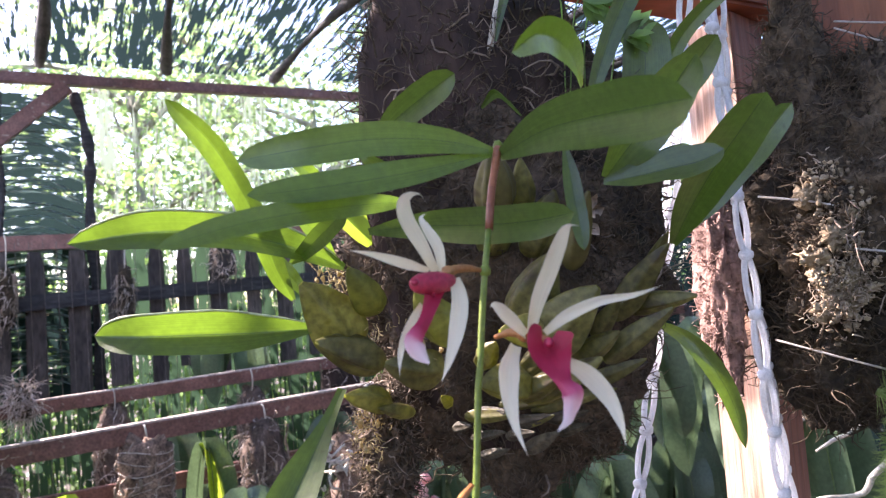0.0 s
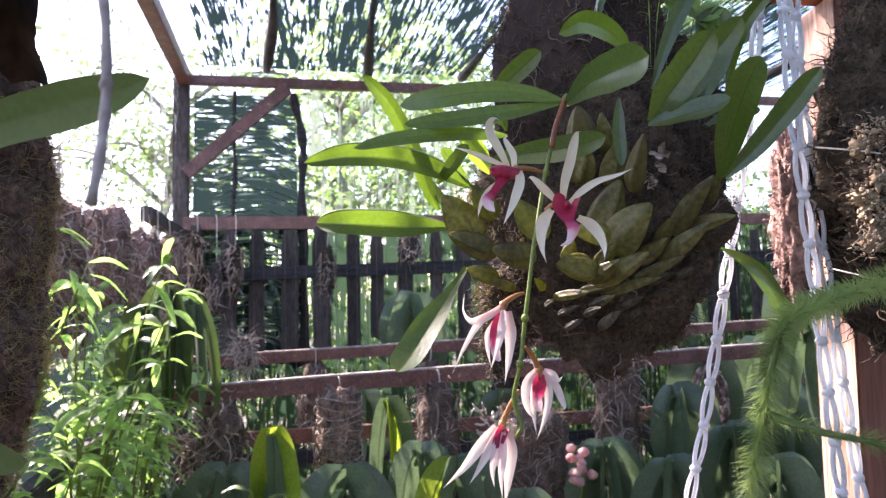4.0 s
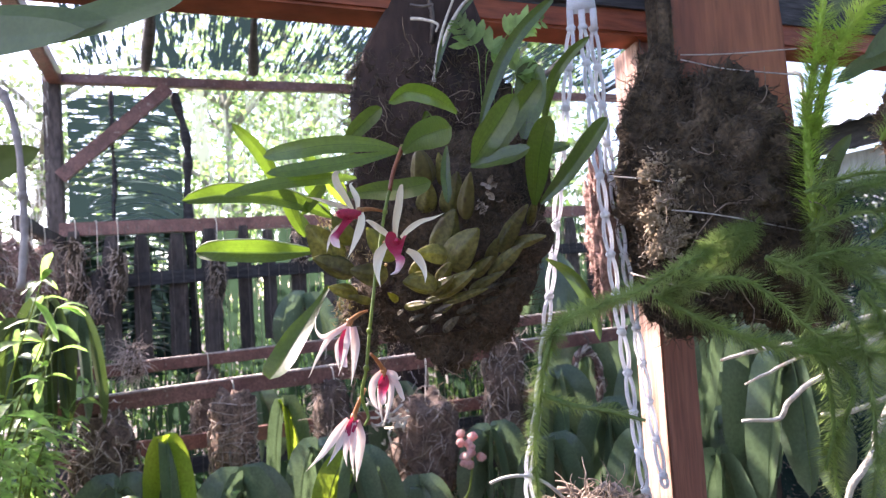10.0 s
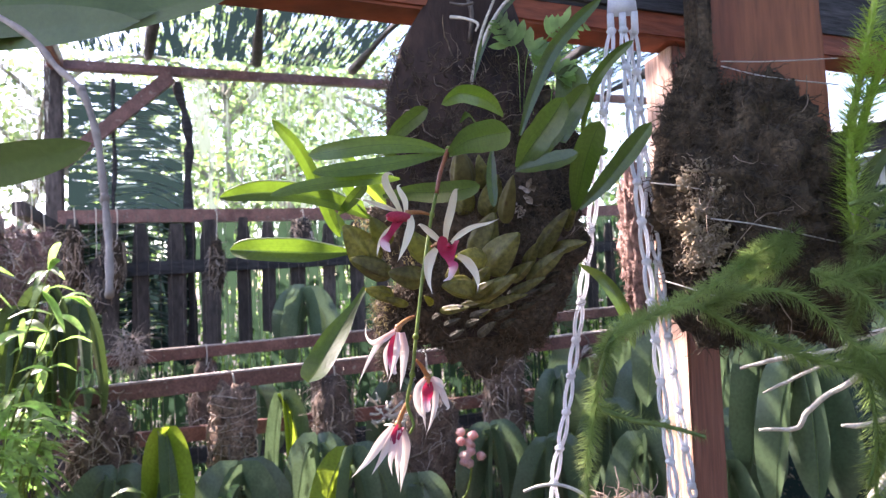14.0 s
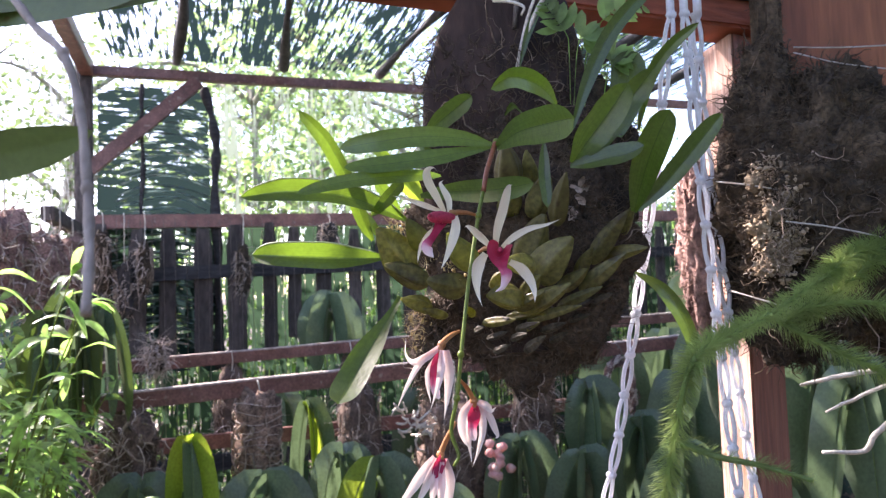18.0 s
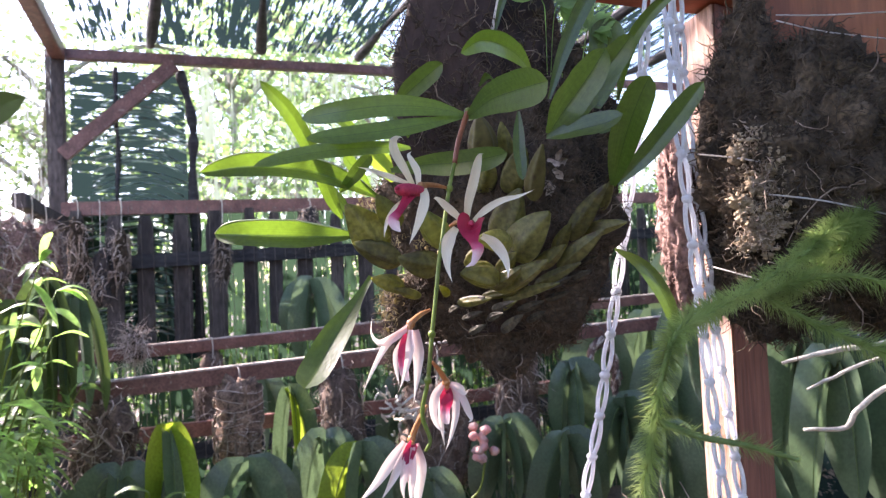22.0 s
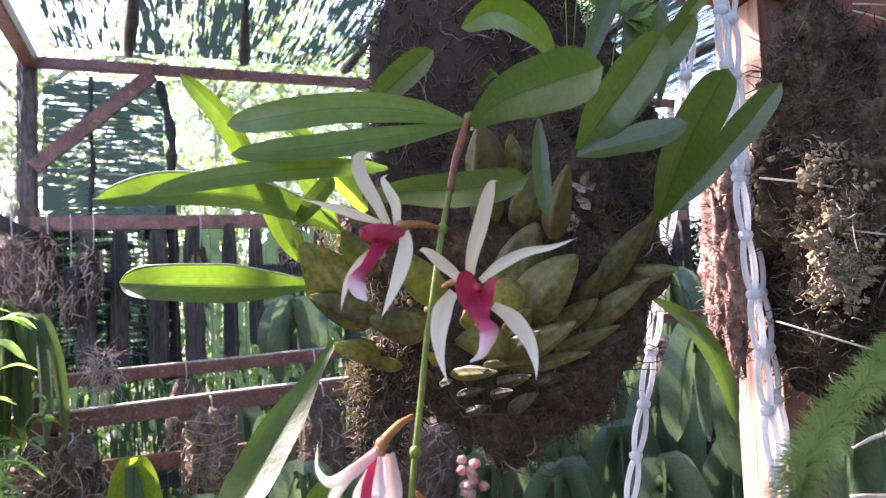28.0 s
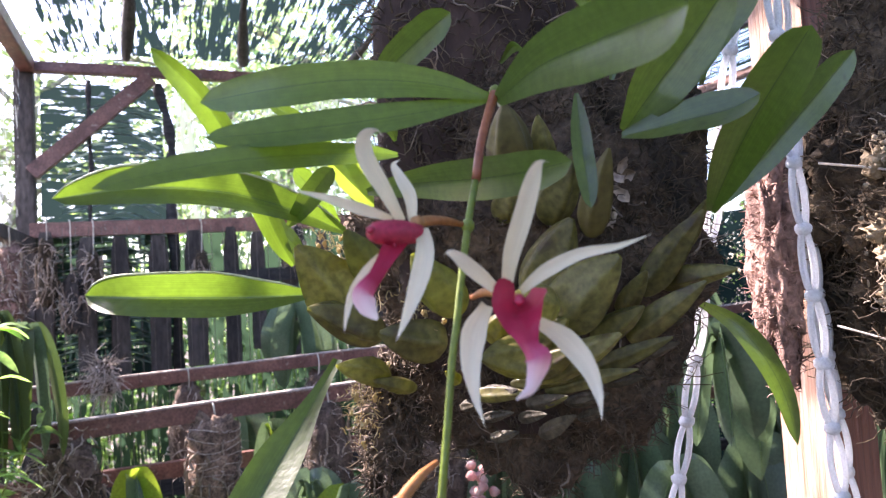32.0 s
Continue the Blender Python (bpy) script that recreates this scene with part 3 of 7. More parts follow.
for k in range(34):
    z = 2.66 - k * 0.041 + 0.010 * math.sin(k * 2.1)
    fold = Geo()
    reach = 0.04 + 0.03 * math.sin(k * 1.3)
    fold.tube(spline([W(-0.40 - 0.005 * k, 3.985, z - 0.045), W(-0.27 + 0.04 * math.sin(k), 3.98, z + 0.012), W(-0.12, 3.98, z + 0.006), W(reach, 3.985, z - 0.06)], 16), [0.0062 * (0.30 + 0.70 * abs(math.sin(j * 0.55 + k * 1.7))) for j in range(16)], 5)
    part("net_fold", fold, NETFOLD, curtain, "paler folded band of the net")

# paling fence along the back: hung slabs and palings below the middle rail
fence = thing("paling_fence", W(1.2, 3.9, 0), "dark weathered paling fence with uneven tops", "fence", kind="structure")
for k in range(24):
    s = -0.52 + 0.172 * k + rng.uniform(-0.02, 0.02)
    w = rng.uniform(0.075, 0.105)
    bm = timber((1.0, 0.02, w), 0.006, 5, 0.006, k)
    top, low = 1.985 + rng.uniform(-0.03, 0.02), 1.30 + rng.uniform(-0.1, 0.05)
    for v in bm.verts:
        v.co.x = low + (v.co.x + 0.5) * (top - low)
        t = max(0.0, (v.co.x - top + 0.06) / 0.06)
        v.co.z *= 1 - 0.35 * t
    mm = Matrix((Vector((0, 0, 1)), AY, AX)).transposed().to_4x4()
    mm.translation = W(s, 3.88, 0)
    bmesh.ops.transform(bm, matrix=mm, verts=bm.verts)
    part("paling", bm, OLDWOOD, fence, smooth=False)
bar("fence_rail", W(-0.5, 3.84, 1.70), W(3.5, 3.84, 1.80), 0.03, 0.075, DARKBEAM, fence)
bar("fence_rail", W(-0.5, 3.84, 0.66), W(3.5, 3.84, 0.68), 0.03, 0.09, DARKBEAM, fence)
for k in range(70):
    s = -0.5 + k * 0.058
    wire = Geo()
    wire.tube([W(s, 3.80, 0.0), W(s + 0.004, 3.80, 1.0), W(s, 3.80, 2.0)], 0.0016, 4, cap=False)
    part("upright_wire", wire, IRON, fence)

# hanging rails in front of it
front = thing("front_hanging_rail", W(0.8, 2.3, 1.25), "brown painted rail with sunlit top edge for hanging plants", "rail", "hanging rails", "structure")
bar("rail_bar", W(-0.56, 2.30, 1.228), W(2.6, 2.30, 1.33), 0.035, 0.055, RAIL, front, seed=3)
# thin pale bar on each rail paints its sunlit top edge
bar("worn_top_edge", W(-0.56, 2.298, 1.2565), W(2.6, 2.298, 1.3585), 0.030, 0.006, RAILLIT, front, "pale strip that puts sunlight on the rail top into colour", seed=4)
back = thing("rear_hanging_rail", W(0.8, 2.95, 1.3), "brown painted rail behind the first one", "rail", "hanging rails", "structure")
bar("rail_bar", W(-0.56, 2.95, 1.285), W(3.2, 2.95, 1.40), 0.035, 0.05, RAIL, back, seed=5)
bar("worn_top_edge", W(-0.56, 2.948, 1.311), W(3.2, 2.948, 1.426), 0.030, 0.006, RAILLIT, back, "pale strip that puts sunlight on the rail top into colour", seed=6)
low = thing("low_hanging_rail", W(0.8, 2.7, 0.66), "dark low rail behind the hanging plants", "rail", "hanging rails", "structure")
bar("rail_bar", W(-0.56, 2.9, 0.655), W(3.2, 2.9, 0.69), 0.04, 0.055, DARKBEAM, low, seed=6)
bar("rail_bar", W(-0.56, 2.62, 1.015), W(3.2, 2.62, 1.03), 0.03, 0.055, RAIL, low, "short reddish plank", seed=8)
for s in (-0.57, 2.62, 3.2):
    bar("rail_post", W(s, 2.95 if s != 2.62 else 2.3, 0), W(s, 2.95 if s != 2.62 else 2.3, 1.42), 0.06, 0.06, OLDWOOD, low)

# near post and beam
frame2 = thing("near_post_and_beam", W(0.55, 0.41, 0), "reddish timber post with a sunlit pale face carrying a red beam", "post", kind="structure")
pm = Geo()
A0, B0, C0 = Vector((0.262, 0.641, 0)), Vector((0.280, 0.578, 0)), Vector((0.327, 0.617, 0))
D0 = A0 + C0 - B0
zs = [0.0, 0.6, 1.0, 1.2, 1.3, 1.4, 1.5, 1.6, 1.7, 1.8, 1.835]
ring = []
for z in zs:
    row = []
    cs = (A0, B0, C0, D0)
    for k in range(4):
        p, q, r = cs[k], cs[(k + 1) % 4], cs[k - 1]
        row.append(p + (r - p) * 0.06 + Vector((0, 0, z)))
        row.append(p + (q - p) * 0.06 + Vector((0, 0, z)))
    ring.append(row)
pm.grid(ring, closed=True)
part("post", pm, POSTRED, frame2, smooth=False)
out = (A0 + B0 - C0 - D0).normalized()
# thin layer on the left face; its pale colour paints the sun there
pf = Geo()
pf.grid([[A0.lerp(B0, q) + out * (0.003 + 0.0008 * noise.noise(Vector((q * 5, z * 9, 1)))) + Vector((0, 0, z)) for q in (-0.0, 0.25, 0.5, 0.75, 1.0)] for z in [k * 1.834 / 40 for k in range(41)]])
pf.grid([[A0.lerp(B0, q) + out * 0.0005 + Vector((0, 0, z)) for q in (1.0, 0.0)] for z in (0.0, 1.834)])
part("bare_face", pf, POSTLIT, frame2, "pale layer that puts the post's sunlit side into colour")
bar("beam", W(-0.62, 0.395, 1.856), W(2.6, 0.395, 1.856), 0.05, 0.04, REDBEAM, frame2, "red stained beam edge", seed=11, warp=0.006)
bar("top_plate", W(-0.62, 0.392, 1.938), W(2.6, 0.392, 1.938), 0.062, 0.155, DARKBEAM, frame2, "black weathered plank on the beam", seed=12, warp=0.008)
bar("beam_post", W(2.55, 0.38, 0), W(2.55, 0.38, 1.835), 0.07, 0.07, OLDWOOD, frame2)
bar("beam_post", W(-0.60, 0.38, 0), W(-0.60, 0.38, 1.835), 0.05, 0.05, OLDWOOD, frame2)

shed = thing("garden_shed", W(5.2, 1.2, 0), "pale metal roofed garden shed beyond the far net", "shed")
bar("wall", W(4.9, -3.0, 1.2), W(4.9, 4.4, 1.2), 0.10, 2.4, SHEDWALL, shed)
for k in range(7):
    bar("wall_post", W(4.83, -2.9 + k, 0), W(4.83, -2.9 + k, 2.4), 0.07, 0.07, DARKBEAM, shed)
bar("fascia", W(4.7, -3.1, 2.50), W(4.7, 4.5, 2.50), 0.05, 0.20, DARKBEAM, shed)
g = Geo()
g.grid([[W(4.55 + q * 0.28, -3.2 + k * 0.0388, 2.58 + q * 0.07 + 0.012 * math.sin(k * 1.5708)) for k in range(201)] for q in range(8)])
part("roof", g, SHEDROOF, shed, "corrugated pale metal roof")

# ---- trees and foliage outside ----
def tree(at, high, spread, n, seed, mat, label, leaf=0.09, trunk_r=0.09, lowest=0.3):
    r = random.Random(seed)
    root = thing("tree", at, label, "tree", "trees outside")
    tg = Geo()
    top = Vector(at) + Vector((r.uniform(-0.4, 0.4), r.uniform(-0.4, 0.4), high * 0.8))
    line = spline([at, Vector(at).lerp(top, 0.35) + Vector((r.uniform(-.2, .2), r.uniform(-.2, .2), 0)), Vector(at).lerp(top, 0.7), top], 14)
    tg.tube(line, [trunk_r * (1 - 0.75 * k / 13) for k in range(14)], 8)
    tips = []
    for k in range(16):
        u = r.uniform(lowest, 1.0)
        p = line[min(13, int(u * 13))]
        a = r.uniform(0, 2 * math.pi)
        ln = spread * r.uniform(0.5, 1.0) * (1.15 - 0.5 * u)
        q = p + Vector((math.cos(a) * ln, math.sin(a) * ln, ln * r.uniform(-0.05, 0.7)))
        mid = p.lerp(q, 0.5) + Vector((0, 0, 0.15 * ln))
        br = spline([p, mid, q], 7)
        tg.tube(br, [trunk_r * 0.38 * (1 - 0.8 * j / 6) for j in range(7)], 5)
        tips += br[2:]
        for _ in range(3):
            b = br[r.randrange(2, 6)]
            e = b + Vector((r.uniform(-1, 1), r.uniform(-1, 1), r.uniform(-0.3, 0.8))) * ln * 0.4
            tg.tube([b, b.lerp(e, 0.5) + Vector((0, 0, 0.03)), e], [trunk_r * 0.14, trunk_r * 0.1, trunk_r * 0.03], 4)
            tips += [b.lerp(e, 0.5), e]
    part("trunk", tg, TRUNK, root)
    cg = Geo()
    for _ in range(n):
        c = r.choice(tips) + Vector((r.gauss(0, 1), r.gauss(0, 1), r.gauss(0, 0.8))) * spread * 0.16
        d = Vector((r.gauss(0, 1), r.gauss(0, 1), r.gauss(-0.35, 0.6))).normalized()
        s = d.cross(Vector((r.gauss(0, 1), r.gauss(0, 1), r.gauss(0, 1)))).normalized()
        L = leaf * r.uniform(0.6, 1.3)
        up = d.cross(s) * L * 0.12
        cg.grid([[c, c], [c + d * L * 0.5 + s * L * 0.24 + up, c + d * L * 0.5 - s * L * 0.24 + up], [c + d * L, c + d * L]])
    part("crown", cg, mat, root)


tree(W(0.6, 6.2, 0), 4.6, 1.9, 5200, 1, TREELEAF, "leafy tree glowing green behind the paling fence")
tree(W(-1.6, 7.5, 0), 5.0, 2.2, 4000, 2, TREELEAF, "tall leafy tree behind the shade house")
tree(W(2.4, 6.8, 0), 5.0, 2.1, 5400, 3, TREELEAF, "broad green tree behind the fence")
tree(W(4.6, 7.2, 0), 6.4, 2.5, 5000, 4, TREELEAF, "dense tree beyond the far end of the fence")
tree(W(1.4, 9.5, 0), 7.0, 3.0, 5200, 5, TREELEAF, "high tree whose crown hangs over the roof net", 0.12, 0.14)
tree(W(6.8, 4.0, 0), 6.8, 2.6, 4200, 6, TREELEAF, "dense tree beside the far side net")
tree(W(6.0, -0.6, 0), 6.0, 2.6, 3600, 8, TREELEAF, "shady tree outside the far net")
tree(W(3.3, 5.7, 0), 5.2, 1.7, 6000, 11, TREELEAF, "dense dark tree behind the far end of the fence", 0.10, 0.08, 0.2)
for k in range(16):
    r = random.Random(40 + k)
    at = W(-1.4 + 0.42 * k + r.uniform(-0.1, 0.1), 4.55 + r.uniform(0, 0.8), 0)
    sh = thing("shrub", at, "bright backlit leafy shrub outside the fence", "shrub", "shrubs outside")
    tg, cg = Geo(), Geo()
    high = r.uniform(1.8, 3.1)
    for j in range(5):
        e = at + Vector((r.uniform(-0.3, 0.3), r.uniform(-0.3, 0.3), high * r.uniform(0.7, 1)))
        line = spline([at, at.lerp(e, 0.5) + Vector((r.uniform(-.1, .1), r.uniform(-.1, .1), 0)), e], 9)
        tg.tube(line, [0.014 * (1 - 0.08 * i) for i in range(9)], 5)
        for _ in range(110):
            c = r.choice(line[1:]) + Vector((r.gauss(0, 0.13), r.gauss(0, 0.13), r.gauss(0, 0.1)))
            d = Vector((r.gauss(0, 1), r.gauss(0, 1), r.gauss(-0.4, 0.6))).normalized()
            s = d.cross(Vector((r.gauss(0, 1), r.gauss(0, 1), r.gauss(0, 1)))).normalized()
            L = r.uniform(0.05, 0.12)
            cg.grid([[c, c], [c + d * L * 0.5 + s * L * 0.22, c + d * L * 0.5 - s * L * 0.22], [c + d * L, c + d * L]])
    part("stem", tg, TRUNK, sh)
    part("foliage", cg, FRESH, sh)

# low growth against the outside of the fence
r = random.Random(911)
g = Geo()
for _ in range(9000):
    c = W(r.uniform(-1.6, 4.2), r.uniform(4.25, 5.4), 1.55 * r.random() ** 0.8)
    d = Vector((r.gauss(0, 1), r.gauss(0, 1), r.gauss(-0.2, 0.7))).normalized()
    q = d.cross(Vector((r.gauss(0, 1), r.gauss(0, 1), r.gauss(0, 1)))).normalized()
    size = r.uniform(0.05, 0.13)
    g.grid([[c, c], [c + d * size * 0.5 + q * size * 0.2, c + d * size * 0.5 - q * size * 0.2], [c + d * size, c + d * size]])
tagged(part("undergrowth", g, TREELEAF), "dense low green growth outside the fence", "undergrowth", kind="stuff")

# ---- the main hanging slab with its root mass ----
slab = thing("hanging_bark_slab", (0.045, 0.44, 1.49), "dark brown tree fern slab hung from the red beam, wrapped in roots", "plant mount")
sg = Geo()
rows = []
SL = ((1.515, 0.030, 0.075, 0.420), (1.545, -0.005, 0.105, 0.422), (1.60, -0.022, 0.118, 0.425), (1.68, -0.030, 0.118, 0.426), (1.75, -0.030, 0.116, 0.430), (1.80, -0.018, 0.108, 0.445), (1.84, 0.004, 0.098, 0.448), (1.875, 0.020, 0.088, 0.452), (1.93, 0.028, 0.082, 0.455))
for k in range(33):
    u = k / 32 * (len(SL) - 1)
    i = min(int(u), len(SL) - 2)
    z, xa, xb, yy = [SL[i][j] + (SL[i + 1][j] - SL[i][j]) * (u - i) for j in range(4)]
    row = []
    for j in range(24):
        a = 2 * math.pi * j / 24
        c, s = math.cos(a), math.sin(a)
        q = 1 + 0.05 * noise.fractal(Vector((c * 2, s * 2, z * 22)), 0.8, 2, 3)
        row.append(((xa + xb) / 2 + (xb - xa) / 2 * math.copysign(abs(c) ** 0.6, c) * q, yy - 0.008 + 0.018 * math.copysign(abs(s) ** 0.6, s) * q + 0.2 * ((xa + xb) / 2 + (xb - xa) / 2 * c - 0.04), z))
    rows.append(row)
sg.grid(rows, closed=True)
slab_body = part("slab", sg, BARK, slab)
mg = Geo()
mg.blob((0.050, 0.418, 1.606), (0.091, 0.036, 0.118), 3, 0.20, 2.6, 90, 66, shape=lambda z: 1.0 - 0.22 * max(0, -z) ** 2 - 0.10 * max(0, z))
mound = part("root_mass", mg, MASS, slab, "brown fibrous root mass")
mg = Geo()
mg.blob((-0.024, 0.368, 1.522), (0.013, 0.018, 0.036), 15, 0.4, 3.0, 40, 34)
flank = part("flank_root_mass", mg, MASS, slab, "sunlit brown roots on the flank of the mass")
mg = Geo()
mg.blob((0.112, 0.430, 1.668), (0.044, 0.026, 0.082), 6, 0.22, 2.8, 60, 44)
upper = part("upper_root_mass", mg, PEAT, slab, "dark root mass behind the leaves")
fg = Geo()
fibres(fg, on_mesh(flank, 1100), 0.012, 0.0005, 1.0, 3, 5)
fibres(fg, on_mesh(upper, 900, keep=lambda c, n: n.y < 0.4), 0.016, 0.00045, 1.0, 3, 4)
fibres(fg, on_mesh(mound, 4600, keep=lambda c, n: n.y < 0.4), 0.014, 0.00045, 1.0, 3, 4)
fibres(fg, on_mesh(mound, 500, keep=lambda c, n: abs(n.x) > 0.6 or n.z < -0.5), 0.024, 0.0004, 0.8, 3, 5)
fibres(fg, on_mesh(slab_body, 700, keep=lambda c, n: n.y < 0.3 and 1.66 < c.z < 1.785), 0.026, 0.0005, 1.0, 3, 6)
part("rootlet_tangle", fg, FIBRE, slab, "curling brown rootlets")
fg = Geo()
# tan fibres put the golden sunlight on the flank into colour
fibres(fg, on_mesh(flank, 420), 0.013, 0.00055, 1.0, 3, 5)
fibres(fg, on_mesh(mound, 34, keep=lambda c, n: n.y < 0.2 and c.z < 1.70), 0.026, 0.0007, 0.8, 4, 6)
fibres(fg, on_mesh(slab_body, 46, keep=lambda c, n: n.y < 0.2 and 1.68 < c.z < 1.80), 0.035, 0.0007, 0.9, 4, 6)
part("pale_root_tangle", fg, ROOTTAN, slab, "pale dry orchid roots, and flank fibres coloured tan as sunlit")
fg = Geo()
for c0, k in (((-0.0426, 0.3520, 1.6169), 5), ((-0.0483, 0.3550, 1.6255), 3), ((-0.0369, 0.3500, 1.6054), 3), ((-0.0324, 0.3380, 1.5480), 6), ((-0.0258, 0.3400, 1.5521), 3), ((-0.0297, 0.3400, 1.5337), 4), ((-0.0213, 0.3450, 1.5906), 2), ((-0.0048, 0.3400, 1.5896), 2), ((0.0010, 0.3380, 1.5816), 2)):
    for _ in range(k):
        p = Vector(c0) + Vector((rng.gauss(0, 0.005), rng.gauss(0, 0.004), rng.gauss(0, 0.006)))
        fg.blob(p, (0.0010, 0.0010, 0.0014), rng.random() * 9, 1.1, 3, 7, 5)
    fibres(fg, [(Vector(c0) + Vector((rng.gauss(0, 0.0038), rng.gauss(0, 0.003), rng.gauss(0, 0.0048))), (0, -1, 0)) for _ in range(k * 10)], 0.005, 0.0003, 0.9, 3, 4)
part("dry_moss", fg, MOSS, slab, "tufts of sunlit golden dry moss")
# papery scrap of an old flower caught in the roots
g = Geo()
r = random.Random(5)
for k in range(7):
    c = Vector((0.096, 0.39, 1.6417)) + Vector((r.uniform(-0.006, 0.010), r.uniform(-0.004, 0.002), r.uniform(-0.012, 0.010)))
    way = Vector((r.uniform(-1, 1), -0.3, r.uniform(-1, 1))).normalized()
    blade(g, [c, c + way * 0.006, c + way * 0.011 + Vector((0, -0.002, -0.002))], 0.006, (r.uniform(-.4, .4), -1, r.uniform(-.3, .5)), 0.5, 0.3, 7, 0.4, 0.2, 0.8, (-1, -0.5, 0, 0.5, 1), k)
part("dry_flower_scrap", g, ROOTTAN, slab, "papery brown scrap of an old flower")
wire = Geo()
wire.tube(spline([(0.052, 0.42, 1.80), (0.055, 0.415, 1.83), (0.050, 0.41, 1.86), (0.062, 0.40, 1.90)], 10), 0.0025, 6)
wire.tube(spline([(0.035, 0.405, 1.835), (0.048, 0.405, 1.832), (0.058, 0.405, 1.833)], 8), 0.0016, 5)
part("hanging_wire", wire, IRON, slab)

# ---- the flowering orchid on it ----
orchid = thing("flowering_orchid", (0.04, 0.40, 1.62), "orchid with strap leaves, olive bulbs and white crimson-lipped flowers", "orchid")
count = [0]


def orchid_leaf(pts, width, normal, fold=0.28, blunt=0.7, mat=None, parent=None, peak=0.45, rim=0.0):
    count[0] += 1
    g = Geo()
    blade(g, pts, width, normal, fold, blunt, 24, 0.20, 0.06, 0.10, (-1, -0.72, -0.4, -0.12, 0, 0.12, 0.4, 0.72, 1), count[0], peak=peak)
    leaf = part("leaf", g, mat or LEAF, parent or orchid)
    if rim:
        # thin pale tube along the upper edge paints its white sunlit rim
        edge = Geo()
        edge.tube([Vector(g.v[k * 9 + 8]) for k in range(1, 24)], [rim * min(1, 0.2 + k / 4, (24 - k) / 4) for k in range(1, 24)], 6)
        part("leaf_margin", edge, RIMLIT, leaf, "pale rim that puts sunlight on the leaf edge into colour")


def pseudobulb(a, b, r, mat=None, parent=None, ridges=5, nseg=18, flat=0.85, sharp=0.24, neck=0.62):
    """A teardrop bulb with sharp lengthwise ridges, from its foot a to its narrow neck b."""
    a, b = Vector(a), Vector(b)
    d = b - a
    a = a - d * 0.08
    d = b - a
    count[0] += 1
    t = (Vector((0, -1, 0.15)) - d * (Vector((0, -1, 0.15)).dot(d) / d.length_squared)).normalized()
    s = d.normalized().cross(t)
    ph = (count[0] * 0.61) % 1.0 - 0.5
    rows = []
    for k in range(nseg + 1):
        u = k / nseg
        w = r * 1.06 * math.sin(math.pi * min(1.0, u * 0.98 + 0.02) ** 0.8) ** neck * (1.06 - 0.30 * u)
        w = max(w, r * (0.10 if u > 0.9 else 0.02))
        row = []
        for j in range(30):
            an = 2 * math.pi * j / 30
            q = 1 - sharp * abs(math.sin(ridges * 0.5 * (an + ph))) ** 0.8 * math.sin(math.pi * u) ** 0.5 + 0.05 * noise.noise(Vector((math.cos(an) * 2, u * 5, count[0] * 3.3 + math.sin(an))))
            row.append(a + d * u + (s * math.cos(an) + t * math.sin(an) * flat) * w * q + s * 0.10 * r * math.sin(u * 3 + count[0]))
        rows.append(row)
    g = Geo()
    g.grid(rows, closed=True)
    return part("pseudobulb", g, mat or BULB, parent or orchid)


orchid_leaf([(0.0388, 0.2770, 1.6660), (0.0173, 0.2650, 1.6695), (-0.0088, 0.2520, 1.6692), (-0.0341, 0.2430, 1.6656), (-0.0585, 0.2410, 1.6625)], 0.0138, (0.23, -0.97, 0.08), fold=0.06, blunt=1)
orchid_leaf([(0.0374, 0.2770, 1.6648), (0.0130, 0.2620, 1.6583), (-0.0090, 0.2500, 1.6536), (-0.0336, 0.2400, 1.6500), (-0.0535, 0.2330, 1.6482)], 0.0126, (0.17, -0.94, 0.30), fold=0.06, blunt=0.8)
orchid_leaf([(0.0010, 0.2850, 1.6485), (-0.0101, 0.2700, 1.6469), (-0.0340, 0.2400, 1.6418), (-0.0554, 0.2200, 1.6362), (-0.0748, 0.2050, 1.6291)], 0.0099, (0.31, -0.92, 0.23), fold=0.08)
orchid_leaf([(-0.0370, 0.3450, 1.6253), (-0.0569, 0.3300, 1.6360), (-0.0807, 0.3100, 1.6434), (-0.1140, 0.2950, 1.6457), (-0.1500, 0.2920, 1.6425)], 0.0180, (0.34, -0.90, 0.25), fold=0.55, rim=0.0006)
orchid_leaf([(-0.0538, 0.3360, 1.5957), (-0.0796, 0.3280, 1.5964), (-0.1047, 0.3180, 1.5980), (-0.1270, 0.3100, 1.5993), (-0.1510, 0.3140, 1.6010)], 0.0210, (0.34, -0.92, 0.20), fold=0.55, rim=0.0006)
orchid_leaf([(-0.0664, 0.3550, 1.6108), (-0.0710, 0.3450, 1.6247), (-0.0761, 0.3250, 1.6525), (-0.0873, 0.3050, 1.6827), (-0.1040, 0.2920, 1.7040)], 0.0125, (0.14, -0.95, -0.29), fold=0.6, blunt=1)
orchid_leaf([(-0.0405, 0.3350, 1.5650), (-0.0501, 0.3155, 1.5439), (-0.0593, 0.2980, 1.5247), (-0.0662, 0.2805, 1.5072), (-0.0702, 0.2630, 1.4955)], 0.0235, (0.035, -0.65, 0.645), fold=0.19, blunt=1, peak=0.6)
orchid_leaf([(-0.0233, 0.3450, 1.6354), (-0.0295, 0.3433, 1.6473), (-0.0350, 0.3417, 1.6572), (-0.0382, 0.3400, 1.6661)], 0.0150, (0.30, -0.93, -0.15), mat=BROADYELLOW)
